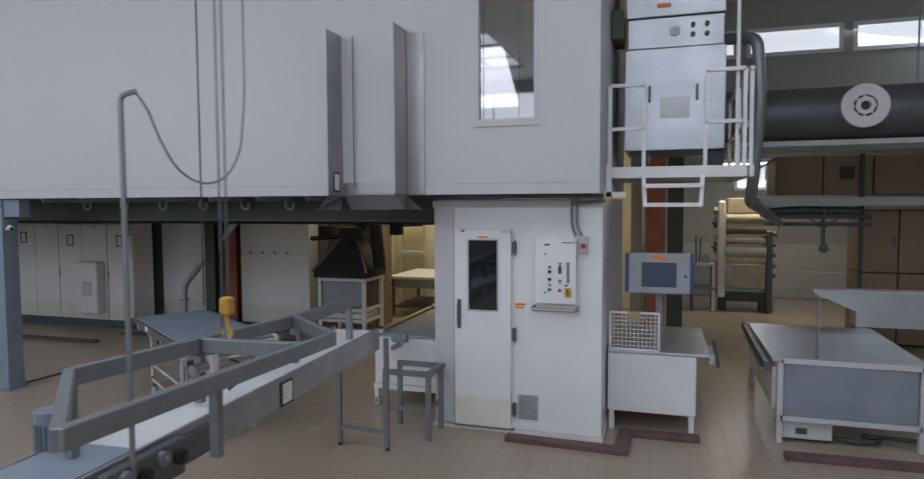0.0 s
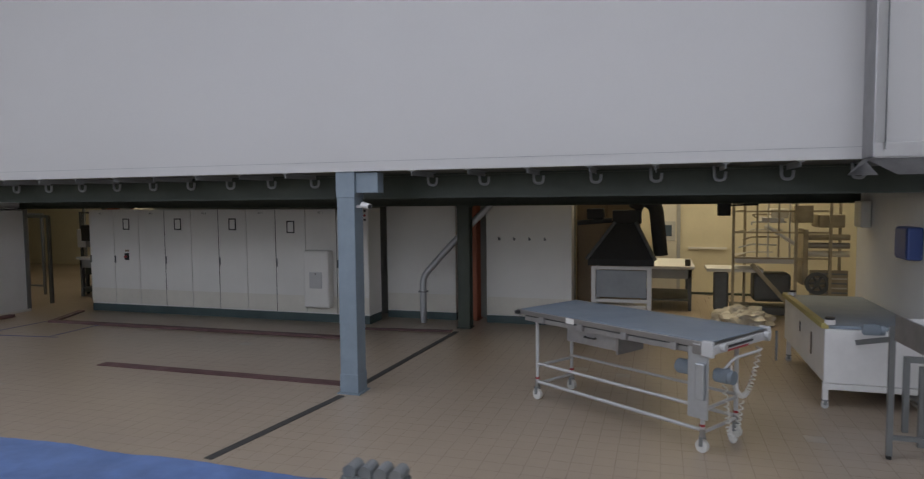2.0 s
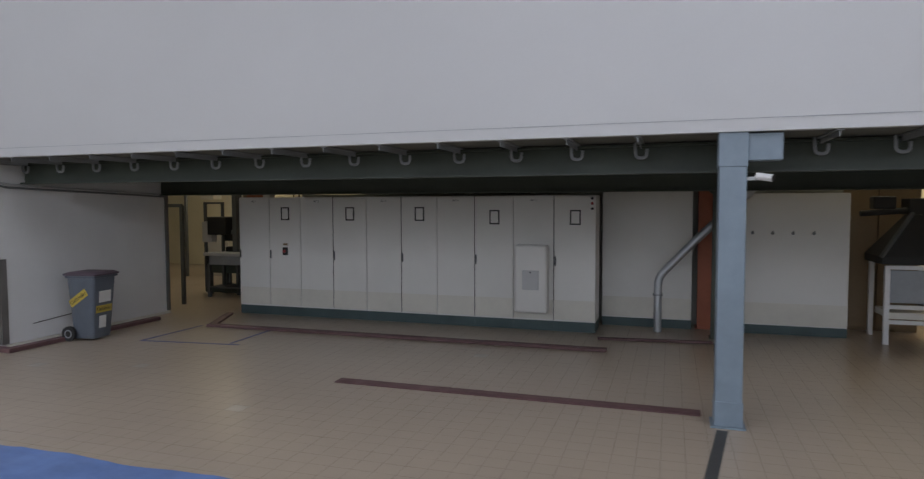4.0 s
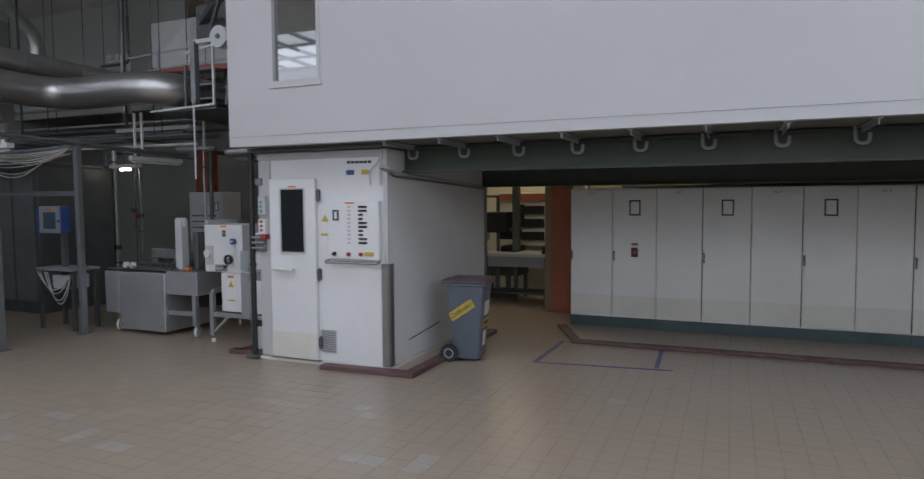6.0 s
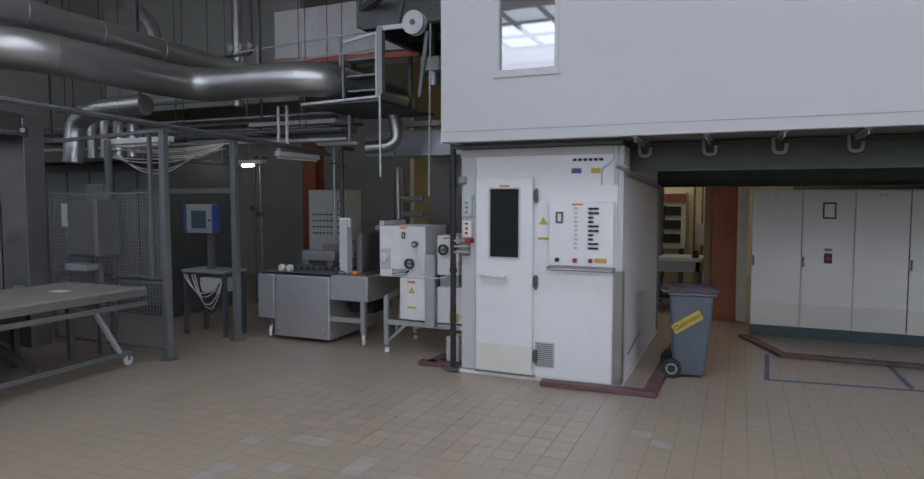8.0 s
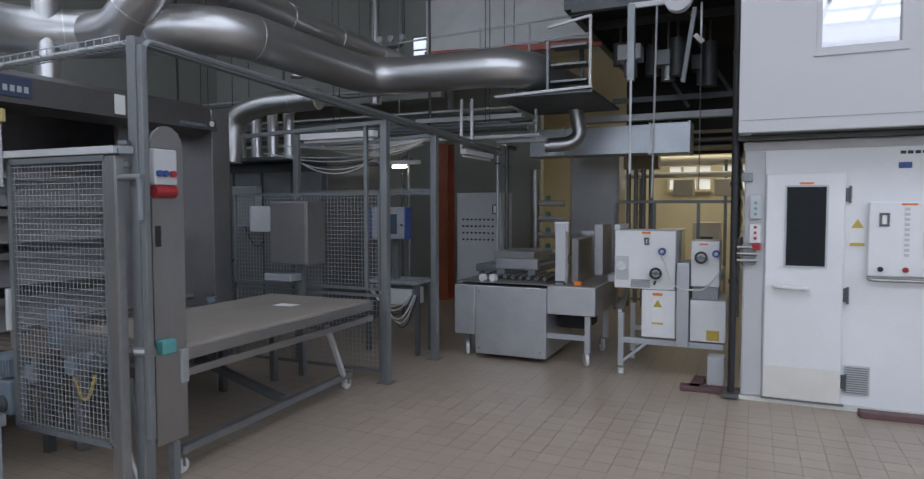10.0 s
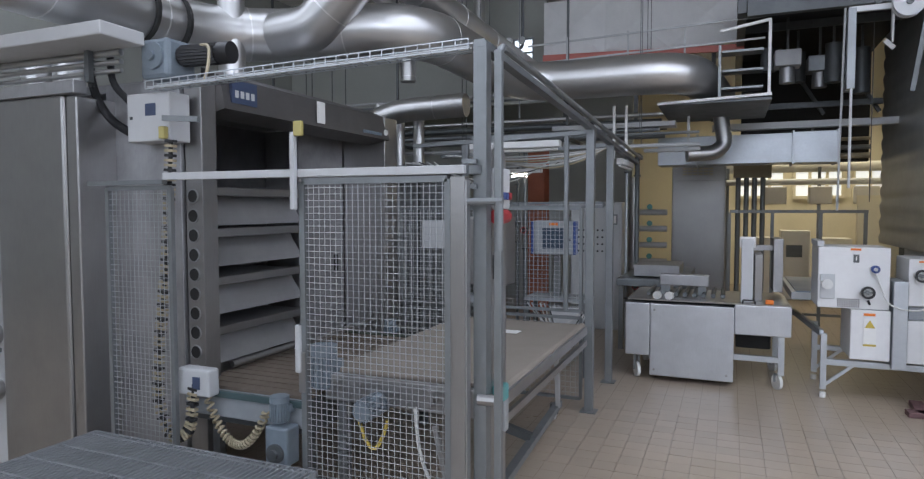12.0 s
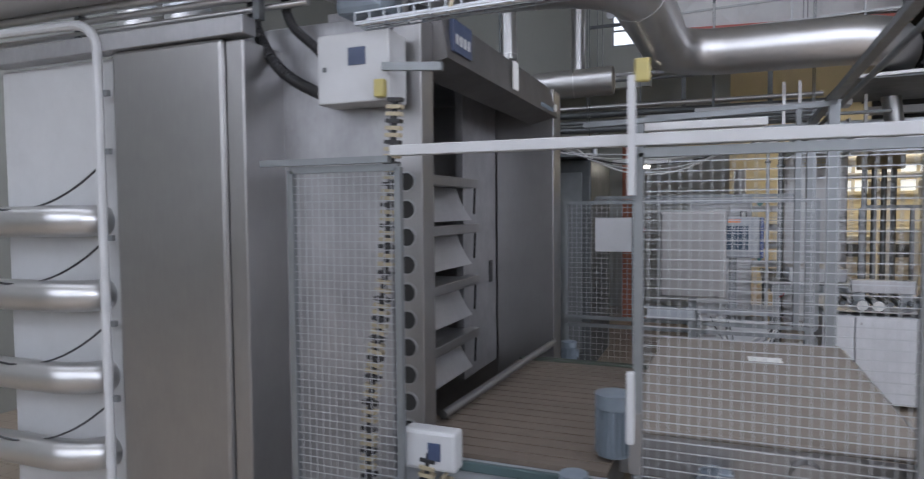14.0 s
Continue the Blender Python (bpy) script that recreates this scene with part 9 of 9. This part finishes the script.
part("hanger", bar(nb(), (-22.5, 9.1, 5.2), (-22.5, 9.1, ZC), 0.02, 0.02), FRAME_DARK, vlv)

# pipes, valves and boxes on the wall behind the cage
for k, (x, z0, z1, r) in enumerate(((-23.35, 0.9, 2.8, 0.03), (-23.15, 0.4, 2.9, 0.045), (-22.62, 1.1, 2.6, 0.02), (-22.50, 1.0, 2.85, 0.028), (-20.95, 0.3, 2.75, 0.022), (-20.80, 0.2, 2.7, 0.035))):
    t = thing("service_pipe", (x, 9.25, z0), "upright grey service pipe with a valve behind the cage", "pipe", "upright service pipes")
    part("pipe", tube(bend([(x, 9.25, 0.001), (x, 9.25, z1), (x, 9.6, z1)], 0.06), r, 10), (FRAME, GALV, FRAME_DARK)[k % 3], t, smooth=True)
    part("valve", box(x - r - 0.02, x + r + 0.02, 9.25 - r - 0.03, 9.25 + r, z0 + 0.55, z0 + 0.63, 0.008), FRAME_DARK, t)
    part("hand_wheel", ring_mesh((x, 9.25 - r - 0.06, z0 + 0.59), (0, 1, 0), 0.035, 0.05, 0.012, 16), RED if k % 2 else FRAME_DARK, t)
    for z in (z0 + 0.3, z1 - 0.3):
        part("clip", box(x - r - 0.012, x + r + 0.012, 9.25 - r - 0.004, 9.25 + r + 0.004, z - 0.012, z + 0.012), FRAME_DARK, t)
for k, (x, z, w, h) in enumerate(((-24.3, 1.5, 0.45, 0.6), (-24.9, 1.2, 0.35, 0.45))):
    t = thing("electrical_box", (x, 7.5, z), "small grey electrical box with a cable", "box", "boxes behind the cage")
    y = 7.575
    part("body", box(x - w / 2, x + w / 2, y - 0.14, y, z, z + h, 0.012), GREY_PAINT if k else GREYBOX, t)
    part("lid", box(x - w / 2 + 0.015, x + w / 2 - 0.015, y - 0.152, y - 0.141, z + 0.015, z + h - 0.015, 0.006), GREY_PAINT, t)
    part("cable", tube(hang((x - 0.05, y - 0.07, z), (x + 0.3, y - 0.05, z - 0.2), 0.18), 0.009, 6), CABLE_K, t)
for k in range(5):
    t = thing("hanging_cable", (-23.2 + 0.2 * k, 6.5, 2.4), "grey cable sagging between the cage rails", "cable", "cables over the cage")
    part("cable", tube(hang((-23.3 + 0.1 * k, 6.75, 2.50), (-20.9 - 0.12 * k, 6.74, 2.52), 0.10 + 0.05 * k), 0.008, 6), (GREYBOX, CABLE_W, CABLE_K)[k % 3], t)
for k, (y, z) in enumerate(((7.9, 2.85), (8.05, 2.72), (8.6, 3.5), (9.0, 3.65))):
    t = thing("overhead_conduit", (-23.0, y, z), "thin grey conduit on hangers under the roof", "conduit", "overhead conduits")
    part("conduit", tube([(-26.8, y, z + 0.02), (-19.9, y, z)], 0.018 + 0.006 * (k % 2), 8), (FRAME, GREYBOX)[k % 2], t)
    for x in (-25.6, -23.0, -20.6):
        part("hanger", bar(nb(), (x, y, z), (x, y, ZC), 0.01, 0.01), FRAME_DARK, t)

# dark machine frame seen through the passage
pm = thing("passage_machine", (-15.6, 11.9, 0), "dark green machine frame with a pale control box", "machine")
for x in (-16.05, -15.62, -15.28):
    part("post", bar(nb(), (x, 11.6, 0.06), (x, 11.6, 1.92 if x < -15.5 else 1.1), 0.05, 0.05), FRAME_DARK, pm)
part("top_rail", bar(nb(), (-16.05, 11.6, 1.90), (-15.62, 11.6, 1.90), 0.04, 0.04), FRAME_DARK, pm)
part("base_rail", bar(nb(), (-16.05, 11.6, 0.10), (-15.28, 11.6, 0.10), 0.08, 0.10), GREEN_DARK, pm)
part("control_box", box(-16.02, -15.78, 11.45, 11.60, 1.10, 1.52, 0.012), GREYBOX, pm, "pale grey control box")
part("bed", box(-16.0, -15.25, 11.62, 12.3, 0.45, 0.62, 0.01), GREEN_DARK, pm)
part("upper_beam", box(-15.60, -15.22, 11.62, 11.8, 1.12, 1.30, 0.01), CHARCOAL, pm)
part("screen", box(-15.45, -15.22, 11.9, 11.95, 1.35, 1.75, 0.01), CHARCOAL, pm)
part("drive_block", box(-15.58, -15.25, 11.6, 12.1, 0.62, 1.0, 0.03), CHARCOAL, pm)
part("tray", box(-15.98, -15.65, 11.58, 12.0, 0.70, 0.74, 0.005), FRAME, pm)
for x in (-15.98, -15.30):
    for y in (11.65, 12.25):
        part("leg", bar(nb(), (x, y, 0.001), (x, y, 0.45), 0.06, 0.06), FRAME_DARK, pm)
pm.location = (-16.3, 11.9, 0)


# ---- floor tiles ----
TW, TL, GAP = 0.172, 0.165, 0.0032


# where trolleys have scuffed the glaze
WORN_SPOTS = ((-17.9, 3.6), (-17.9, 4.16), (-16.6, 4.65), (-16.76, 5.13), (-15.45, 5.0), (-17.3, 4.9), (-17.28, 3.9), (-16.8, 3.93), (-14.75, 4.38))


def tile_mesh():
    bm = nb()
    add_box(bm, 0, TW - GAP, 0, TL - GAP, -0.011, 0.0)
    me = bpy.data.meshes.new("tile")
    bm.to_mesh(me)
    bm.free()
    me.materials.append(TILE)
    return me


def tile_floor():
    fl = thing("floor", (-12, 5, 0), "worn tan ceramic tile floor with dark joints", "floor", "", "structure")
    me = tile_mesh()
    rng = random.Random(5)
    picked = set()
    # the stretch walked nearest to
    for i in range(30):
        for j in range(10):
            picked.add((round(-21.0 / TW) + i, round(4.35 / TL) + j))
    for i, j in sorted(picked):
        ob = new("tile", me)
        ob.parent = fl
        ob.location = (i * TW + 12, j * TL - 5, rng.uniform(-0.0005, 0.0003))
    verts, faces, mats = [], [], []
    for i in range(int(-30 / TW), int(8.9 / TW)):
        for j in range(int(-4.0 / TL), int(17.2 / TL)):
            if (i, j) in picked:
                continue
            x, y, z = i * TW, j * TL, rng.uniform(-0.0005, 0.0003)
            k = len(verts)
            verts += [(x + 12, y - 5, z), (x + TW - GAP + 12, y - 5, z), (x + TW - GAP + 12, y + TL - GAP - 5, z), (x + 12, y + TL - GAP - 5, z)]
            faces.append((k, k + 1, k + 2, k + 3))
            near = min((x - a) ** 2 + ((y - b) * 1.4) ** 2 for a, b in WORN_SPOTS)
            mats.append(1 if rng.random() < (0.35 if near < 0.05 else 0.07 if near < 0.3 else 0.002) else 0)
    m2 = bpy.data.meshes.new("tile_field")
    m2.from_pydata(verts, [], faces)
    m2.materials.append(TILE_FAR)
    m2.materials.append(SCUFF)
    m2.polygons.foreach_set("material_index", mats)
    ob = new("tile_field", m2)
    ob.parent = fl
    tagged(ob, "worn tan floor tiles", "", "", "stuff")


tile_floor()
